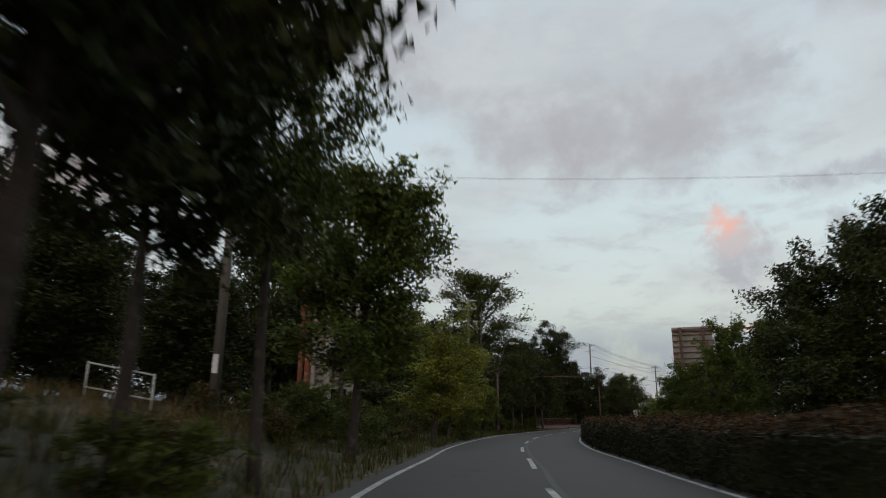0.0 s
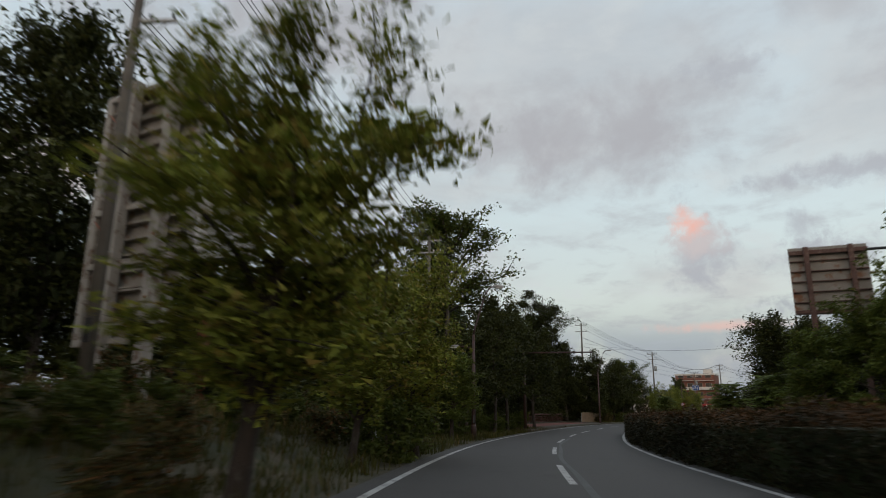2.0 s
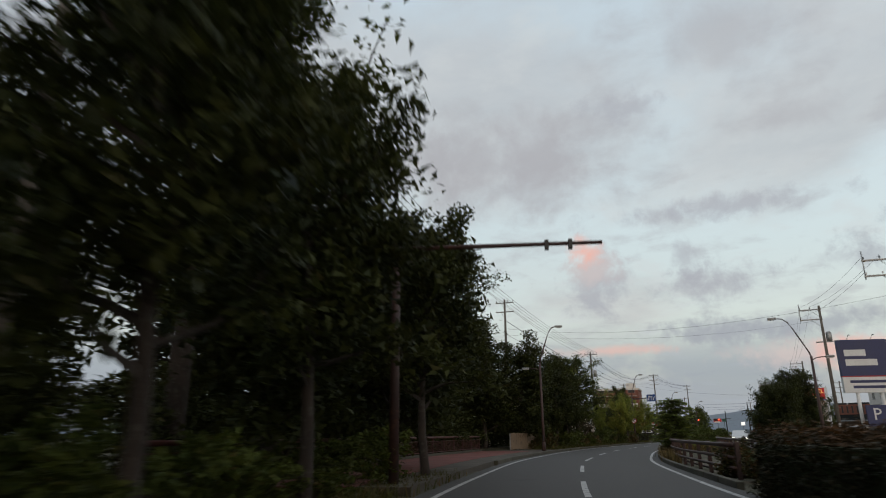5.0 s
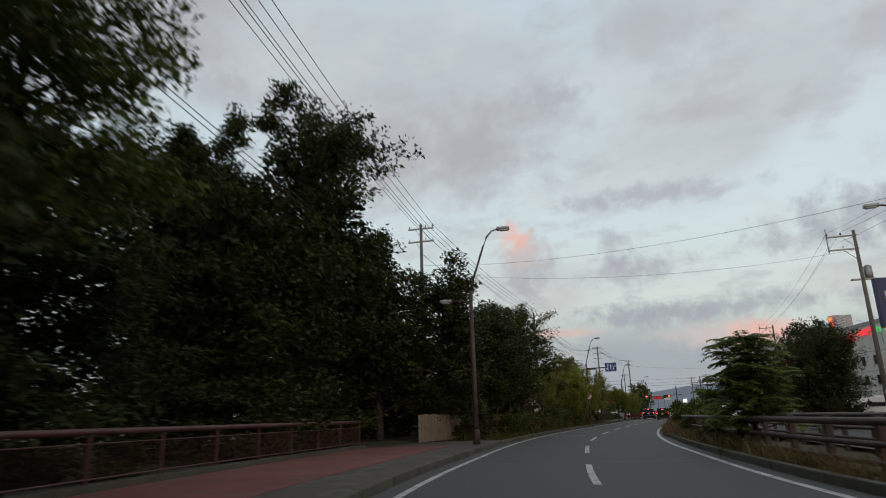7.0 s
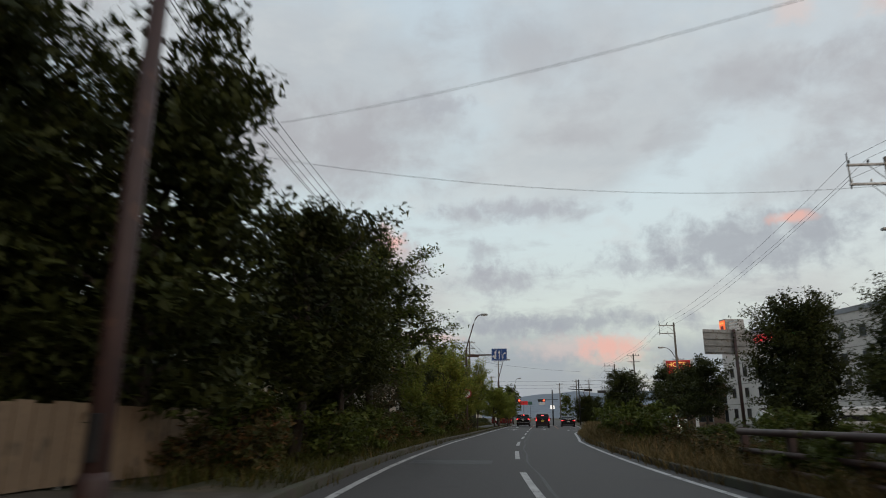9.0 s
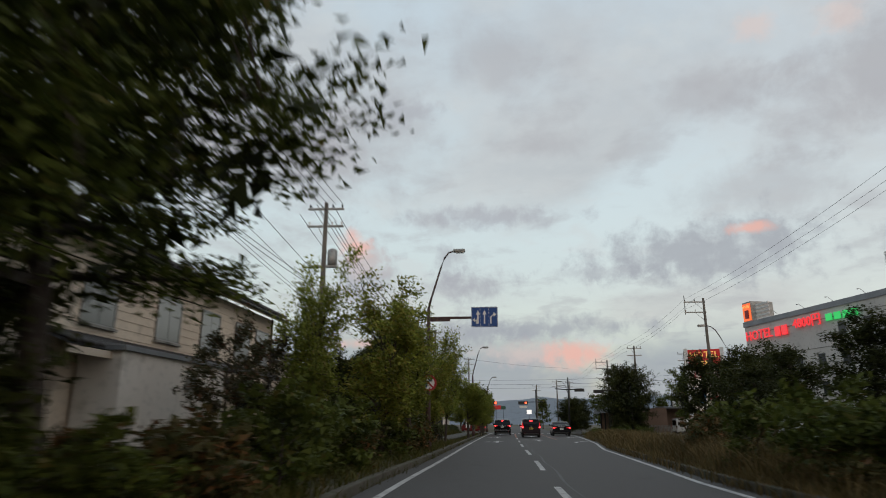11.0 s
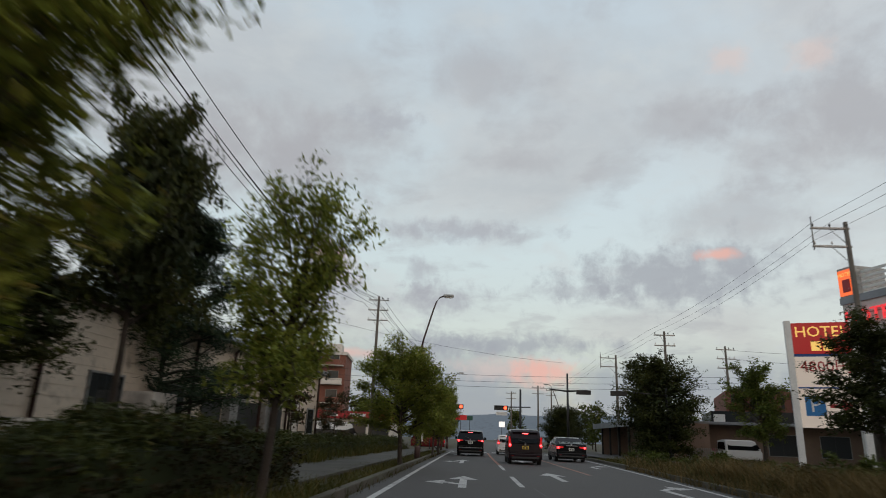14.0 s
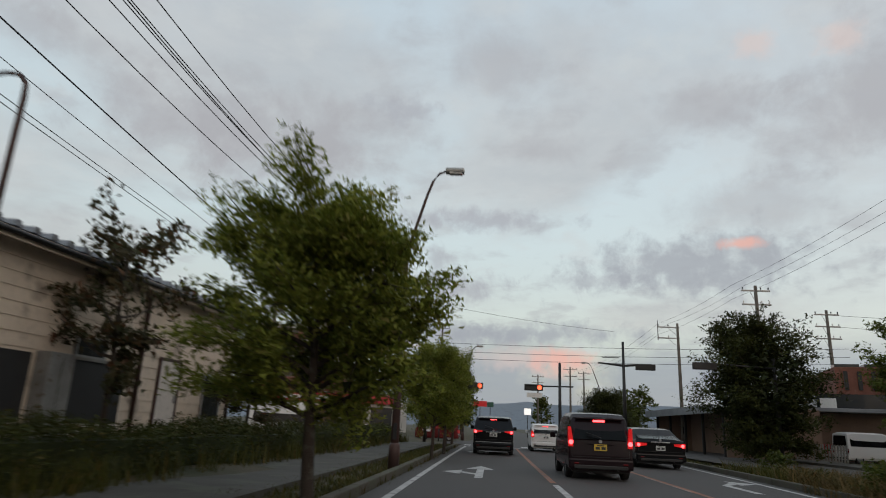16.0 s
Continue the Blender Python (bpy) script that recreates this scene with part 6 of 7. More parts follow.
for x0 in (10.85, 14.35):
    cab = part("meter_cabinet", boxed(x0, x0 + 0.7, -0.35, -0.02, 0.2, 2.1, 0.02), GALV, lb, "grey steel wall cabinet")
    part("cabinet_seam", boxed(x0 + 0.345, x0 + 0.355, -0.354, -0.35, 0.3, 2.0), DARK_STEEL, cab)
for x0 in (8.6, 11.75):
    part("wall_vent", boxed(x0, x0 + 0.22, -0.12, -0.02, 1.15, 1.37, 0.02), DARK_STEEL, lb)
dr = part("door", boxed(18.6, 19.5, -0.06, 0, 0.5, 2.35, 0.01), WALL_PALE, lb, "pale sheet door")
part("door_handle", boxed(19.36, 19.42, -0.1, -0.06, 1.3, 1.5), GALV, dr)
for a_, b_, c_, e_ in ((18.52, 18.6, 0.45, 2.43), (19.5, 19.58, 0.45, 2.43), (18.6, 19.5, 2.35, 2.43)):
    part("door_frame", boxed(a_, b_, -0.07, -0.02, c_, e_), BROWN_PAINT, dr)
window(lb, 20.9, 22.0, 0.9, 2.2, -0.025)
for x0 in (1.2, 8.3, 11.35, 17.6, w - 0.15):
    bar("downpipe", [(x0, -0.1, 0), (x0, -0.1, 3.8), (x0, -0.35, 4.08)], 0.055, BROWN_PAINT, lb)
bar("aerial_mast", [(14.5, 3.0, 4.7), (14.5, 3.0, 6.6)], 0.02, GALV, lb)
part("annex", boxed(4.6, 5.9, -0.9, 0, 0, 1.9, 0.02), WALL_PALE, lb, "pale lean-to box")

bw = thing("block_wall", "pale block garden wall", "wall", Matrix.Identity(4))
for i in range(14):
    for j in range(5):
        p = Vector((-7.9 + 0.02 * i, 37.4 + i * 0.62 + 0.3 * (j % 2), ground_at(-8, 40) + 0.19 * j))
        part("block", boxed(-0.06, 0.06, 0.005, 0.612, 0.004, 0.186, 0.008, Matrix.Translation(p)), WALL_PALE, bw)

# hotel across the road
u = Vector((0.24, -0.97, 0)).normalized()
A = Vector((29.0, 77.0, 0))
m, w = facing(A, A + u * 46, 0)
ht = thing("hotel", "white four-storey hotel with lit red roof letters", "hotel", m)
part("wall", boxed(0, w, 0, 14, -0.3, 12.2), HOTEL_WALL, ht, "white rendered walls")
part("parapet", boxed(-0.1, w + 0.1, -0.1, 14.1, 12.2, 12.75), METAL_ROOF, ht, "grey parapet")
part("plinth", boxed(-0.04, w + 0.04, -0.04, 14.04, -0.3, 0.5), CONCRETE, ht)
for fl in range(4):
    for k in range(14):
        if fl == 3 and k < 4:
            continue
        x0 = 1.6 + k * 3.15
        window(ht, x0, x0 + 1.0, 1.2 + fl * 2.75, 2.5 + fl * 2.75, 0, True, 0)
    part("string_course", boxed(0, w, -0.03, 0, 3.0 + fl * 2.75, 3.08 + fl * 2.75), CONCRETE, ht)
letters("letters", "HOTEL", 1.5, NEON_RED, ht, Matrix.Translation((2.6, -0.18, 11.0)) @ rx, "lit red letters", 0.06)
for x0 in (5.4, 6.5):
    part("logo_bar", boxed(x0, x0 + 0.85, -0.24, -0.12, 10.45, 11.5, 0.03), NEON_RED, ht)
letters("letters", "4800円", 1.35, NEON_RED, ht, Matrix.Translation((10.3, -0.18, 11.3)) @ rx, "lit red price figures", 0.06)
for x0 in (13.0, 14.1, 15.2, 16.2):
    part("text_bar", boxed(x0, x0 + 0.8, -0.22, -0.12, 10.95, 11.65, 0.03), NEON_GREEN, ht, "lit green glyph block")
tw = part("roof_sign", boxed(-0.4, 1.2, 0.3, 3.2, 12.75, 15.2, 0.03), GALV, ht, "lit orange roof sign")
part("lit_face", boxed(-0.3, 1.1, 0.22, 0.3, 12.95, 15.0), NEON_ORANGE, tw)
part("lit_face", boxed(-0.48, -0.4, 0.45, 3.0, 12.95, 15.0), NEON_ORANGE, tw)
letters("letters", "HOTEL", 0.42, YEL, tw, Matrix.Translation((0.4, 0.19, 14.6)) @ rx, "", 0.01)
part("logo_bar", boxed(0.1, 0.8, 0.15, 0.2, 13.2, 14.2), SIGN_RED, tw)
for k in range(5):
    part("louvre", boxed(1.3, 3.6, 0.8, 0.9, 12.9 + k * 0.42, 13.1 + k * 0.42), SIGN_WHITE, tw)
for k in range(9):
    bar("roof_floodlight", [(6 + k * 4, 0.2, 12.7), (6 + k * 4, -0.5, 13.2), (6 + k * 4, -0.75, 13.15)], [0.02, 0.02, 0.06], GALV, ht, sides=6)

# brown apartment block far ahead
ap = thing("apartment_block", "brown brick apartment block with white balconies", "apartment block", pose(-31, 128, 0, 0, 0, 4))
part("wall", boxed(0, 12, 0, 10, -0.3, 13.2), BRICKY, ap)
part("parapet", boxed(-0.2, 12.2, -0.2, 10.2, 13.2, 13.7), WALL_PALE, ap)
part("stair_tower", boxed(8.5, 11.0, 2, 5, 13.2, 15.2), WALL_PALE, ap)
for fl in range(4):
    bl = part("balcony", boxed(0.3, 11.7, -1.1, 0, 2.7 + fl * 2.9, 2.85 + fl * 2.9), WALL_PALE, ap, "white balcony front")
    part("balcony_front", boxed(0.3, 11.7, -1.14, -1.06, 2.85 + fl * 2.9, 3.65 + fl * 2.9), BRICKY if fl % 2 else WALL_PALE, bl)
    for k in range(4):
        window(ap, 0.8 + k * 2.8, 2.6 + k * 2.8, 3.0 + fl * 2.9, 4.9 + fl * 2.9, 0, False)

# shop by the crossing, with red fascia
sp = thing("shop", "low shop with a red fascia and a lit front", "shop", pose(-24, 110, 0))
part("wall", boxed(0, 15, 0, 9, -0.3, 3.4), WALL_PALE, sp)
part("fascia", boxed(-0.2, 15.2, -0.5, 0, 3.0, 3.9, 0.02), SIGN_RED, sp, "red fascia")
for k in range(5):
    window(sp, 0.6 + k * 2.9, 2.9 + k * 2.9, 0.5, 2.7, 0, False, 1)
for x0 in (3, 6, 9.5):
    part("fascia_bar", boxed(x0, x0 + 2.0, -0.55, -0.5, 3.25, 3.65), SIGN_WHITE, sp)
for x, y, z, sx, sz, mt, lab in ((-3.6, 92.5, 1.6, 0.5, 1.3, SIGN_RED, "red banner sign at the corner"), (-4.6, 93.5, 1.2, 0.6, 1.0, SIGN_WHITE, "white board sign at the corner"), (-0.4, 150, 4.9, 2.2, 0.9, LIT_RED, "lit red shop sign far along the road"), (1.3, 152, 4.9, 1.1, 0.8, TEAL, "dark green shop sign far along the road"), (6.6, 140, 3.7, 1.0, 0.9, LED_WHITE, "lit white shop sign far along the road")):
    s_ = thing("sign", lab, "sign", pose(x, y, 0))
    part("face", boxed(-sx / 2, sx / 2, -0.06, 0.06, z - sz / 2, z + sz / 2, 0.01), mt, s_)
    bar("post", [(0, 0.05, -0.2), (0, 0.05, z)], 0.05, DARK_STEEL, s_)

# open shed and brown building on the far corner
m, w = facing((16.0, 105.0), (15.6, 87.0), 0)
sd = thing("shed", "open-fronted shed with a grey sheet roof", "shed", m)
bm = bmesh.new()
V = [bm.verts.new(p) for p in ((-0.5, -0.9, 3.15), (w + 0.5, -0.9, 3.15), (w + 0.5, 6.2, 4.3), (-0.5, 6.2, 4.3))]
bm.faces.new(V)
bmesh.ops.solidify(bm, geom=bm.faces[:], thickness=0.18)
part("roof", bm, METAL_ROOF, sd)
part("fascia", boxed(-0.5, w + 0.5, -0.96, -0.90, 2.75, 3.3, 0.01), METAL_ROOF, sd, "pale sheet fascia")
part("back_wall", boxed(0, w, 3.0, 3.2, -0.2, 3.6), TANWALL, sd)
part("end_wall", boxed(0, 0.2, 0, 6, -0.2, 3.2), TANWALL, sd)
part("end_wall", boxed(w - 0.2, w, 0, 6, -0.2, 3.2), TANWALL, sd)
for k in range(5):
    part("post", boxed(0.1 + k * (w - 0.5) / 4, 0.28 + k * (w - 0.5) / 4, -0.1, 0.08, -0.2, 3.2, 0.01), DARK_STEEL, sd)
m, w = facing((21.6, 90.0), (46.0, 83.0), 0)
bb2 = thing("building", "tan building with a brown louvred upper storey", "building", m)
part("wall", boxed(0, w, 0, 12, -0.3, 3.3), TANWALL, bb2)
part("upper_storey", boxed(2.8, w, 0.6, 12, 4.5, 6.4), BRICKY, bb2, "brown upper storey")
part("glazed_band", boxed(1.4, w, 0.3, 12, 3.3, 4.5), PANE, bb2, "dark glazed band")
part("band_sign", boxed(1.6, 2.6, 0.2, 0.28, 3.5, 4.2, 0.01), SIGN_WHITE, bb2, "pale sign panel")
part("canopy", boxed(-0.6, w, -1.6, 0.1, 3.2, 3.45, 0.02), METAL_ROOF, bb2)
for k in range(18):
    part("louvre", boxed(3.3 + k * 0.85, 3.55 + k * 0.85, 0.5, 0.6, 4.8, 6.1), BLACK, bb2)
for k in range(4):
    part("skylight", boxed(3.2 + k * 1.9, 4.8 + k * 1.9, 2.4, 3.6, 6.4, 6.8, 0.03), PANE, bb2)
for k in range(4):
    window(bb2, 6 + k * 4.2, 8.4 + k * 4.2, 0.6, 2.5, 0, False)
part("banner", boxed(1.2, 2.2, -0.12, -0.06, 0.5, 1.1), SIGN_RED, bb2, "faded red banner")
wf = thing("picket_fence", "short greyed wooden fence by the footway", "fence", Matrix.Identity(4))
for k in range(18):
    part("picket", boxed(-0.05, 0.05, -0.02, 0.02, -0.1, 1.1, 0.006, Matrix.Translation((18.4 + k * 0.17, 83.6, 0))), CONCRETE, wf)
bar("rail", [(18.3, 83.64, 0.8), (21.4, 83.64, 0.8)], 0.03, CONCRETE, wf)


# ---- traffic signals ----
def signal(parent, x, y, z, lit=True, back=False):
    h = part("signal_head", boxed(x - 0.62, x + 0.62, y - 0.12, y + 0.12, z - 0.21, z + 0.21, 0.04), DARK_STEEL, parent, "horizontal three-lamp signal head")
    for k in range(3):
        xx = x - 0.38 + 0.38 * k
        v_, f_ = tubes([([(xx, y - 0.12, z), (xx, y - 0.15, z)], 0.15)], 18)
        raw("lens", v_, f_, SIGNAL_RED if (lit and k == 2) else BLACK, h, "lit red lens" if (lit and k == 2) else "")
        part("visor", boxed(xx - 0.15, xx + 0.15, y - 0.36, y - 0.12, z + 0.155, z + 0.175, 0.005), DARK_STEEL, h)
    return h


sg = thing("traffic_signal", "dark signal post with a lit red horizontal signal", "traffic signal", pose(4.75, 86.6, 0), "traffic signals")
bar("post", [(0, 0, -0.2), (0, 0, 5.6)], [0.12, 0.09], DARK_STEEL, sg, sides=10)
bar("arm", [(-1.7, 0, 4.0), (0.9, 0, 4.05)], 0.05, DARK_STEEL, sg)
signal(sg, -1.75, -0.1, 3.9)
part("name_plate", boxed(-2.2, -1.2, -0.05, 0.0, 3.25, 3.55), SIGN_WHITE, sg, "plate with plain bars")
s2 = thing("traffic_signal", "dark signal post on the near corner", "traffic signal", pose(-4.3, 88.0, 0), "traffic signals")
bar("post", [(0, 0, -0.2), (0, 0, 5.4)], [0.12, 0.09], DARK_STEEL, s2, sides=10)
bar("arm", [(0, 0, 4.0), (3.2, 0, 4.05)], 0.05, DARK_STEEL, s2)
signal(s2, 3.3, -0.1, 3.95)
s3 = thing("traffic_signal", "tall dark post with a side signal seen edge on", "traffic signal", pose(9.05, 86.8, 0), "traffic signals")
bar("post", [(0, 0, -0.2), (0, 0, 7.2)], [0.14, 0.08], DARK_STEEL, s3, sides=10)
bar("arm", [(-1.7, 0, 5.75), (0, 0, 5.6), (1.8, 0, 5.75)], [0.05, 0.09, 0.05], DARK_STEEL, s3)
part("signal_head", boxed(0.8, 2.1, -0.15, 0.1, 5.35, 5.75, 0.04), DARK_STEEL, s3)
part("antenna", boxed(-1.4, -0.3, -0.05, 0.05, 6.1, 6.15), DARK_STEEL, s3)
s4 = thing("traffic_signal", "dark signal arm on the far footway", "traffic signal", pose(15.6, 79.3, 0), "traffic signals")
bar("post", [(0, 0, -0.2), (0, 0, 5.6)], [0.12, 0.09], DARK_STEEL, s4, sides=10)
bar("arm", [(0, 0, 5.0), (-3.6, 0, 5.15)], 0.06, DARK_STEEL, s4)
part("signal_head", boxed(-4.4, -3.1, -0.12, 0.12, 4.8, 5.2, 0.04), DARK_STEEL, s4)
st = thing("stop_sign", "small round sign on a thin post", "road sign", pose(17.0, 40.0, 0))
bar("post", [(0, 0, -0.2), (0, 0, 2.6)], 0.035, GALV, st)
v, f = tubes([([(0, -0.06, 2.4), (0, -0.04, 2.4)], 0.3)], 20)
raw("disc", v, f, SIGN_WHITE, st)


# ---- planting ----
rng = np.random.default_rng(21)
def set_out(*trees):
    """Trees given as kind, place, crown radius, height and variant."""
    for kind, x, y, R_, H_, v_ in trees:
        grown(kind, x, y, R_, H_, v_)


# verge of the first bend
set_out(
    ("dense", 36.0, -113.6, 3.0, 8.6, 1), ("dense", 34.3, -109.9, 3.2, 9.0, 0), ("dense", 31.4, -107.3, 2.5, 9.2, 1), ("canopy", 31.2, -105.0, 2.1, 9.2, 1),
    ("edge", 16.5, -108.5, 3.4, 7.4, 0), ("edge", 20.5, -112.5, 3.2, 7.0, 1), ("edge", 12.5, -101.5, 3.2, 7.2, 0), ("edge", 24.5, -117.5, 3.0, 6.6, 1),
    ("leafy", 26.75, -98.6, 2.8, 8.1, 0), ("edge", 17.5, -98.0, 2.8, 5.6, 1), ("edge", 8.5, -93.5, 3.2, 7.0, 0),
)
set_out(
    ("fan", 20.0, -86.4, 2.7, 6.6, 0), ("maple", 16.7, -80.7, 1.75, 4.7, 2), ("fan", 15.3, -76.5, 2.2, 5.6, 1), ("edge", 1.0, -66.5, 3.0, 7.2, 1),
    ("light", 10.6, -67.6, 1.5, 3.7, 1), ("edge", 0.6, -64.0, 2.2, 9.6, 0), ("edge", -3.5, -60.5, 2.8, 10.4, 1),
)
set_out(
    ("street", 8.2, -65.6, 1.5, 4.4, 1), ("street", 7.2, -61.0, 2.1, 6.4, 0), ("street", 6.0, -56.0, 2.2, 7.6, 1), ("street", 4.2, -51.0, 2.5, 8.4, 0),
    ("edge", 2.0, -49.5, 3.2, 10.0, 0), ("street", 2.4, -43.0, 2.6, 8.4, 1), ("edge", -1.0, -39.5, 3.2, 9.8, 1),
)
set_out(
    ("edge", -1.6, -79.6, 4.2, 16.6, 0), ("edge", -4.8, -83.5, 3.8, 11.5, 1), ("edge", -3.6, -74.6, 4.0, 15.6, 1), ("tall", -4.4, -46.2, 5.8, 19.4, 0),
    ("edge", -8.6, -67.2, 3.6, 9.4, 0), ("edge", -4.0, -69.5, 3.0, 8.4, 1),
)
# behind the bridge footway
set_out(
    ("canopy", -5.6, -33.2, 3.4, 10.5, 0), ("big", -11.0, -28.5, 3.8, 9.6, 0), ("big", -11.0, -15.0, 5.1, 16.8, 0), ("big", -15.6, -18.6, 4.6, 14.2, 0),
    ("big", -12.6, -19.6, 3.6, 14.2, 0), ("edge", -8.6, -11.6, 3.0, 10.2, 0), ("edge", -9.4, -19.6, 3.2, 9.0, 0), ("edge", -10.2, -9.0, 3.0, 8.4, 1),
    ("edge", -6.2, -9.2, 3.2, 9.2, 1), ("street", -5.0, -4.4, 2.6, 6.6, 1), ("street", -5.3, 0.8, 2.1, 6.8, 0), ("bare", -5.8, 3.6, 1.3, 7.8, 0),
    ("drooping", -5.5, 6.0, 3.9, 9.3, 0), ("street", -7.6, 4.4, 2.6, 9.0, 0), ("street", -6.8, 1.6, 2.3, 8.4, 1), ("thicket", -8.4, -2.0, 2.4, 4.4, 0),
    ("thicket", -9.0, 3.0, 2.4, 4.6, 1), ("thicket", -8.8, 7.6, 2.0, 3.6, 0), ("thicket", -6.9, 6.0, 2.0, 3.4, 0), ("thicket", -6.4, 2.4, 2.0, 3.2, 0),
)
# verge before the houses
set_out(
    ("airy", -5.8, 17.2, 1.3, 6.3, 2), ("maple", -4.4, 20.4, 1.75, 6.1, 0), ("airy", -4.1, 25.0, 1.9, 6.0, 0), ("spare", -7.2, 14.6, 1.3, 3.6, 0),
    ("spare", -7.6, 18.6, 1.4, 3.8, 0), ("fan", -4.0, 30.6, 1.8, 5.8, 1), ("street", -7.4, 31.5, 1.8, 4.6, 1), ("street", -7.6, 27.6, 1.6, 4.2, 0),
    ("airy", -3.65, 37.3, 1.3, 5.4, 1),
)
# by the car park
set_out(
    ("pine", -9.7, 47.1, 3.5, 6.9, 0), ("dense", -7.3, 39.6, 1.7, 8.0, 1), ("dense", -8.8, 37.8, 1.9, 4.6, 0), ("spare", -8.1, 55.6, 1.8, 5.2, 0),
    ("spare", -7.2, 61.0, 1.4, 3.1, 0), ("full", -2.85, 51.7, 1.9, 4.5, 0), ("full", -2.3, 66.5, 1.4, 4.4, 0), ("full", -2.1, 71.5, 1.4, 4.4, 0),
    ("street", -2.3, 76.5, 1.6, 4.6, 0), ("street", -2.2, 81.5, 1.6, 4.4, 1),
)
# median and the far footway
set_out(
    ("edge", 34.5, -72.0, 3.0, 10.8, 1), ("light", 26.5, -66.0, 1.8, 5.2, 0), ("light", 24.2, -64.0, 1.5, 4.4, 1), ("light", 28.6, -58.5, 2.0, 6.2, 1),
    ("edge", 37.6, -71.5, 3.6, 11.6, 0), ("edge", 43.0, -68.0, 4.0, 12.8, 1), ("edge", 41.0, -79.0, 3.4, 10.8, 0), ("edge", 36.5, -78.5, 2.6, 6.8, 1),
    ("light", 28.8, -63.4, 2.3, 8.3, 0), ("light", 31.6, -66.0, 2.2, 8.0, 1), ("street", 27.5, -56.0, 1.9, 5.6, 0), ("round", 21.6, -41.8, 4.0, 8.1, 0),
    ("round", 25.4, -46.5, 3.0, 7.0, 0), ("pinnate", 21.6, -52.5, 1.8, 4.0, 0), ("pinnate", 18.8, -50.5, 1.5, 3.6, 0),
)
set_out(
    ("pinnate", 6.75, -20.5, 1.45, 3.6, 0), ("round", 14.6, 14.6, 2.9, 7.5, 0), ("round", 12.2, -0.4, 2.2, 5.4, 0), ("street", 11.9, 22.4, 1.8, 5.2, 0),
    ("street", 12.3, 28.5, 1.6, 4.6, 1), ("street", 12.8, 34.8, 1.9, 4.9, 0), ("street", 14.9, 40.0, 1.8, 5.2, 1), ("street", 16.4, 54.8, 2.6, 7.2, 0),
    ("street", 17.5, 50.2, 2.7, 6.2, 1), ("street", 18.3, 47.0, 2.7, 7.0, 0), ("round", 15.5, 80.8, 3.9, 8.5, 0), ("light", 21.6, 76.5, 2.4, 7.4, 0),
    ("round", 11.5, 108, 2.6, 5.4, 0), ("round", 14.5, 118, 2.8, 5.6, 0),
)
# the wood behind
for x, y, s in ((-8, -72, 0.72), (-7, -83, 0.9), (-5, -92, 0.85), (-10, -78, 0.95), (-3, -66, 0.7), (0, -60, 0.78), (-6, -58, 0.95), (-10, -64, 0.9), (-9, -50, 1.05), (-5.5, -36, 0.9), (-11, -40, 1.1), (-16, -30, 1.2), (-18, -44, 1.3), (-20, -12, 1.15), (-17, -4, 0.95), (-16, 5, 0.8), (2, -100, 0.95), (-4, -95, 1.1), (8, -104, 0.85), (14, -112, 0.75), (3, -112, 0.9), (20, -122, 0.75), (12, -122, 0.8), (-3, -106, 0.95), (-16, -86, 1.0), (-13, -72, 0.9), (48, -62, 1.0), (47, -76, 1.0), (52, -84, 0.95), (46, -90, 0.75), (56, -96, 0.85)):
    grown("wood", x, y, 4.0 * s * rng.uniform(0.92, 1.05), 12 * s * rng.uniform(0.95, 1.06), int(rng.integers(0, 2)))
for y, o in [(y, o) for y in range(-96, 2, 5) for o in (-11.5, -15.5)]:
    p = at(y + rng.uniform(-1.5, 1.5), o + rng.uniform(-1, 1))
    if y > -72 or p.x < 1:
        grown("thicket", p.x, p.y, rng.uniform(2.2, 3.0), rng.uniform(2.4, 4.0), int(rng.integers(0, 2)))
for x, y in ((-26, 90), (-32, 105), (28, 115), (35, 130), (-14, 118), (-12, 135), (20, 128), (-3.4, 112), (-3.2, 122), (-3, 134), (-20, 160), (26, 160), (12, 175), (-6, 170)):
    plant("far", x, y, rng.uniform(0.8, 1.1), rng.uniform(0, 6.28), label="distant dark green tree beyond the crossing")

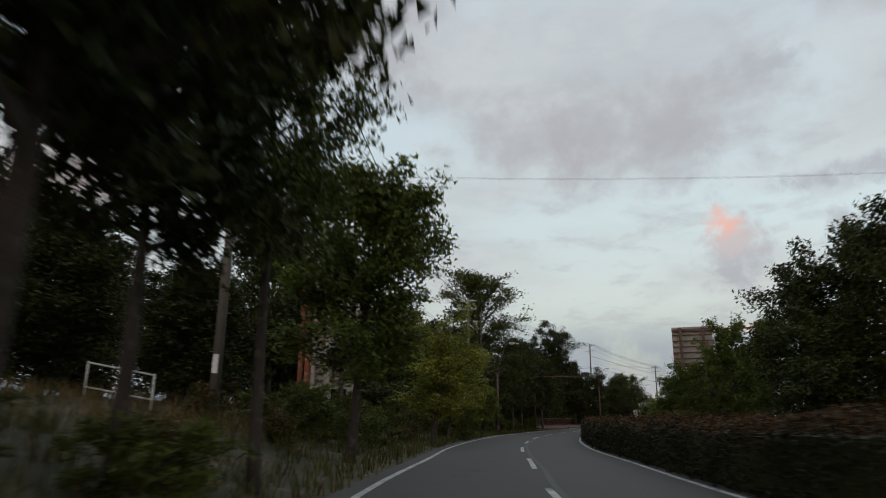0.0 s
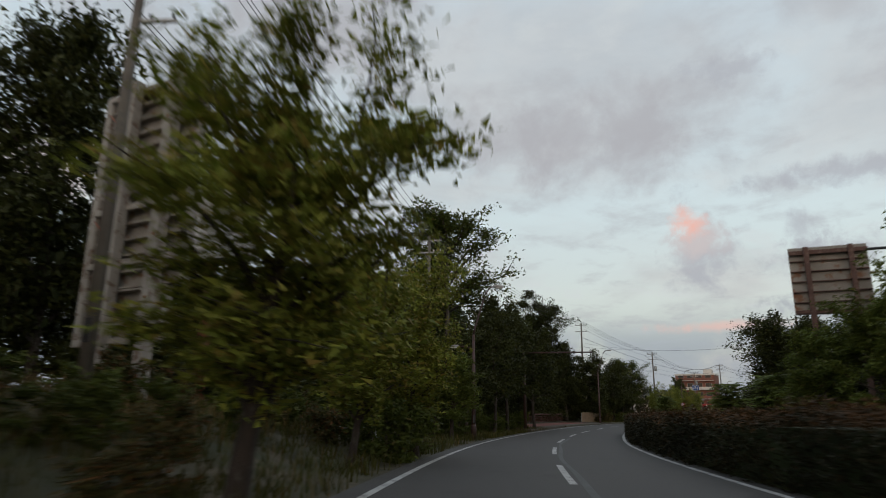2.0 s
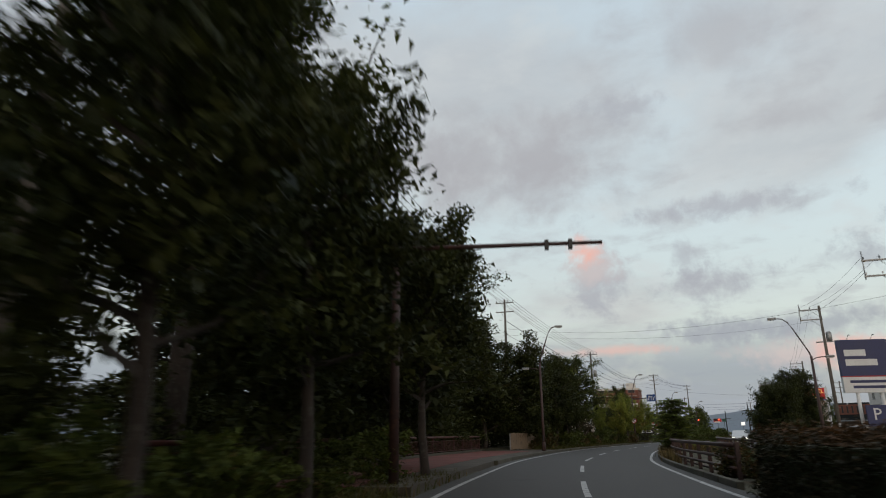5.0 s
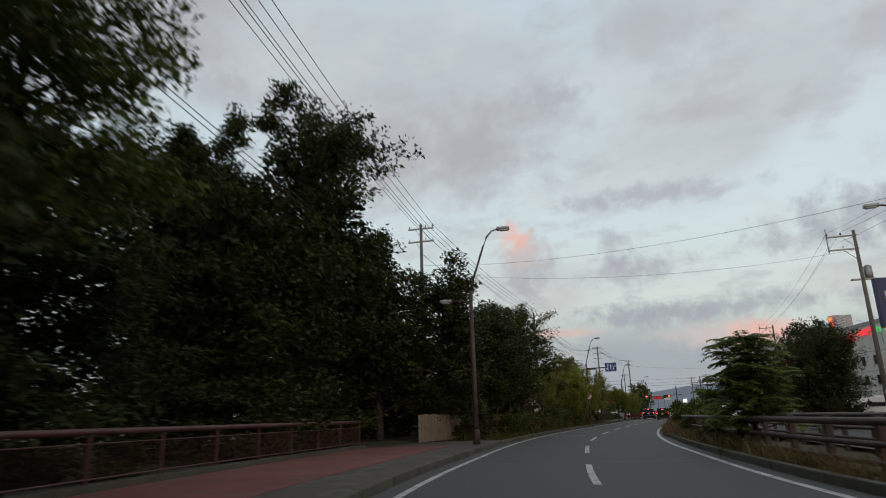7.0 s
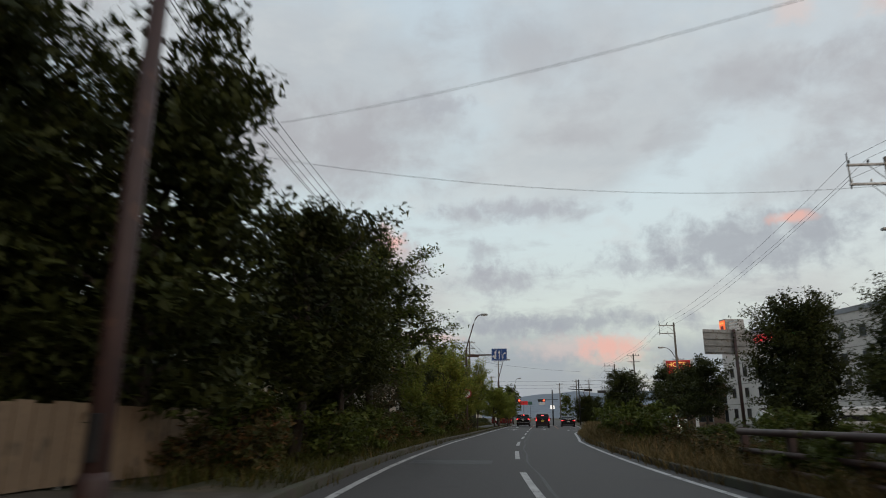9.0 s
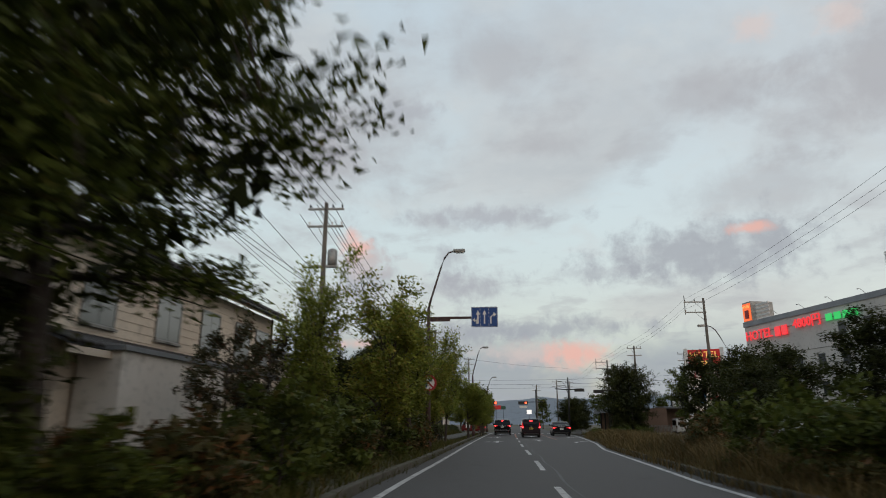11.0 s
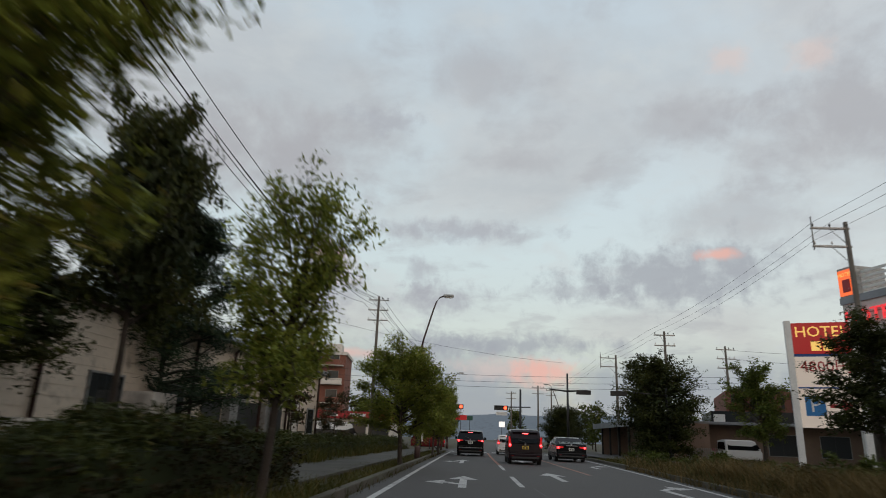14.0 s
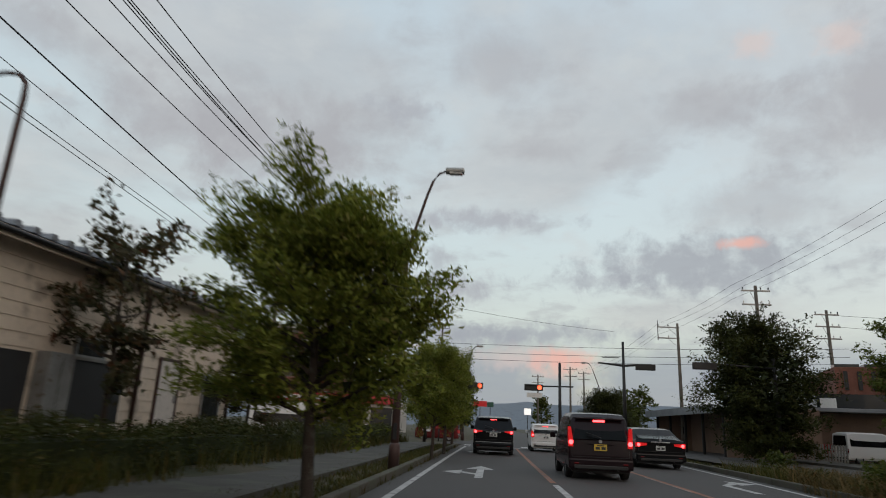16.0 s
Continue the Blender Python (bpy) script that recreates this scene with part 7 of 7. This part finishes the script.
# shrubs on the verges
for n_, ya, yb, oa, ob2, sa, sb_, kinds in (
    (64, -122, -63, -8.5, -4.7, 0.55, 1.0, ("shrub", "shrub", "shrub_dry")),
    (30, -110, -66, -13, -8, 0.6, 1.1, ("shrub", "shrub_dry")),
    (26, -63, -42, -7.5, -4.4, 0.5, 0.9, ("shrub",)),
    (46, -9, 27, -6.6, -4.4, 0.7, 1.15, ("shrub", "shrub", "shrub_dry")),
    (7, 8, 27, -8.6, -6.6, 0.5, 0.8, ("shrub", "shrub_dry")),
    (26, -6, 17, 4.6, 7.0, 0.5, 0.95, ("shrub", "shrub_dry", "shrub_dry")),
    (20, 4, 24, 4.6, 6.8, 0.9, 1.25, ("shrub", "shrub", "shrub_dry")),
    (9, -22, -6, 3.9, 4.2, 0.5, 0.75, ("shrub_dry", "shrub")),
    (10, -46, -40, 3.9, 6.8, 0.7, 1.0, ("shrub_dry",)),
    (8, 42, 66, 7.4, 8.6, 0.4, 0.7, ("shrub",)),
    (18, 43, 62, 6.0, 8.4, 0.5, 0.8, ("shrub", "shrub", "shrub_dry")),
):
    for q in range(n_):
        y, o = rng.uniform(ya, yb), rng.uniform(oa, ob2)
        if o > 0:
            o = max(o, right_edge(y) + 1.2)
        p = at(y, o)
        if yb == 27 and 16 < y and o > -4.6:
            o -= 0.4
        if math.hypot(p.x - 11.0, p.y + 72.6) < 2.4 or (p.x < 30 and abs((p.x - 19.5) * 0.44 + (p.y + 101.5) * 0.90) < 1.5):
            continue
        k = kinds[int(rng.integers(0, len(kinds)))]
        s = rng.uniform(sa, sb_)
        plant(k, p.x, p.y, s, rng.uniform(0, 6.28), s * rng.uniform(0.8, 1.2), variant=int(rng.integers(0, 3)))


for x, y, s in ((14.9, -76.6, 0.95), (14.1, -75.9, 0.85), (15.9, -78.1, 1.0), (14.8, -77.7, 0.9), (16.3, -79.0, 0.95), (13.6, -77.0, 0.9)):
    plant("shrub", x, y, s, x * 3.1, s, variant=int(x * 10) % 3)


def hedge(name, label, a, b, lo, hi, h, top_leaf, side_leaf, n, size=0.10, uneven=1.0):
    """A hedge: a solid core coloured as inner shade, under leaves coloured apart for top and sides."""
    root = thing(name, label, "hedge", Matrix.Identity(4))
    r = np.random.default_rng(int(abs(a) * 7))
    ys = r.uniform(a, b, n)
    wid = hi - lo
    pick = r.uniform(0, wid + 1.3 * h, n)
    on_top = pick < wid
    o = np.where(on_top, lo + pick, np.where(r.uniform(0, 1, n) < 0.75, lo, hi)) + r.normal(0, 0.07, n)
    bump = uneven * (0.10 * np.sin(ys * 0.9) + 0.07 * np.sin(ys * 2.3 + 1) + 0.05 * np.sin(ys * 5.1 + o * 3))
    z = np.where(on_top, h + bump + r.normal(0, 0.07, n), r.uniform(0.02, 1, n) * (h + bump))
    nx, ny = normal(ys)
    c = np.c_[cx(ys) + o * nx, ys + o * ny, fall(ys) + z]
    raw("top_leaves", *leaf_cloud(r, c[on_top], 0.07, 5, size, corners=3, slim=0.7), top_leaf, root)
    # side leaves take their own material, darkened on two hedges as if shaded
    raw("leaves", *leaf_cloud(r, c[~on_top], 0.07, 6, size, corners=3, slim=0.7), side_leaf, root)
    # solid block in the shade colour, so gaps between the leaves read dark
    strip("shade_core", steps(a, b, 2.0), lo + 0.1, hi - 0.1, h - 0.12, LEAF_SHADE, root, thick=h - 0.05)
    return root


hedge("hedge", "clipped median hedge with rusty top and shade-dark sides", -140, -46, 3.35, 6.9, 1.12, HEDGE_TOP, HEDGE_SIDE_SHADE, 42000, 0.085)
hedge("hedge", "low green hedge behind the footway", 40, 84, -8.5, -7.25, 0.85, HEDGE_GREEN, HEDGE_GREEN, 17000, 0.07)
hedge("hedge", "low browning hedge in the verge", 30.5, 41.5, -6.6, -5.0, 0.95, HEDGE_GREEN, HEDGE_SIDE_SHADE, 6000, 0.09, 1.6)

tufts("grass", scatter(rng, 2600, -125, -58, -9.5, -3.75), 0.012, 0.42, GRASS_GREEN, "long uncut grass on the bank")
tufts("grass", scatter(rng, 1500, -120, -70, -16, -7), 0.013, 0.55, GRASS_DRY, "tall dry grass on the bank", seed=6)
tufts("grass", scatter(rng, 1200, -60, -40, -6.5, -3.8), 0.011, 0.28, GRASS_GREEN, "short grass beside the wood", seed=7)
tufts("grass", scatter(rng, 2200, -10, 40, -6.5, -3.85), 0.012, 0.4, GRASS_GREEN, "rank grass on the verge", seed=8)
tufts("grass", scatter(rng, 3000, -8, 62, lambda y: right_edge(y) + 0.65, lambda y: max(7.4, right_edge(y) + 2.6)), 0.012, 0.62, GRASS_DRY, "tall straw-coloured grass on the median", seed=9)
tufts("grass", scatter(rng, 3400, 10, 50, lambda y: right_edge(y) + 0.9, lambda y: 7.2), 0.012, 0.8, GRASS_DRY, "rank brown grass on the median", seed=14)
tufts("grass", scatter(rng, 2600, 36, 84, -5.25, -3.82), 0.009, 0.16, GRASS_GREEN, "mown grass strip behind the kerb", seed=10)
tufts("grass", scatter(rng, 900, -140, -46, 3.6, 3.95), 0.01, 0.35, GRASS_GREEN, "grass at the foot of the hedge", seed=11)
tufts("grass", scatter(rng, 1500, 27, 84, -8.6, -6.75), 0.010, 0.5, GRASS_GREEN, "rank green grass behind the footway", seed=15)
tufts("grass", scatter(rng, 1900, -10, 84, -3.98, -3.74), 0.009, 0.2, GRASS_GREEN, "grass spilling over the kerb", per=7, seed=16)
tufts("grass", scatter(rng, 1500, -8, 60, lambda y: right_edge(y) + 0.42, lambda y: right_edge(y) + 0.75), 0.010, 0.36, GRASS_DRY, "dry grass spilling over the median kerb", per=7, seed=17)
tufts("grass", scatter(rng, 500, 60, 84, lambda y: right_edge(y) + 0.65, lambda y: right_edge(y) + 3.2), 0.01, 0.2, GRASS_GREEN, "thin grass on the median", seed=12)
tufts("grass", scatter(rng, 650, -31, -6, 3.65, 4.15), 0.009, 0.5, GRASS_DRY, "tall weeds along the guard rail", lean=0.6, seed=18)
tufts("grass", scatter(rng, 2000, 42, 68, lambda y: right_edge(y) + 0.7, lambda y: right_edge(y) + 3.2), 0.011, 0.5, GRASS_GREEN, "rank green grass on the narrow median", seed=19)
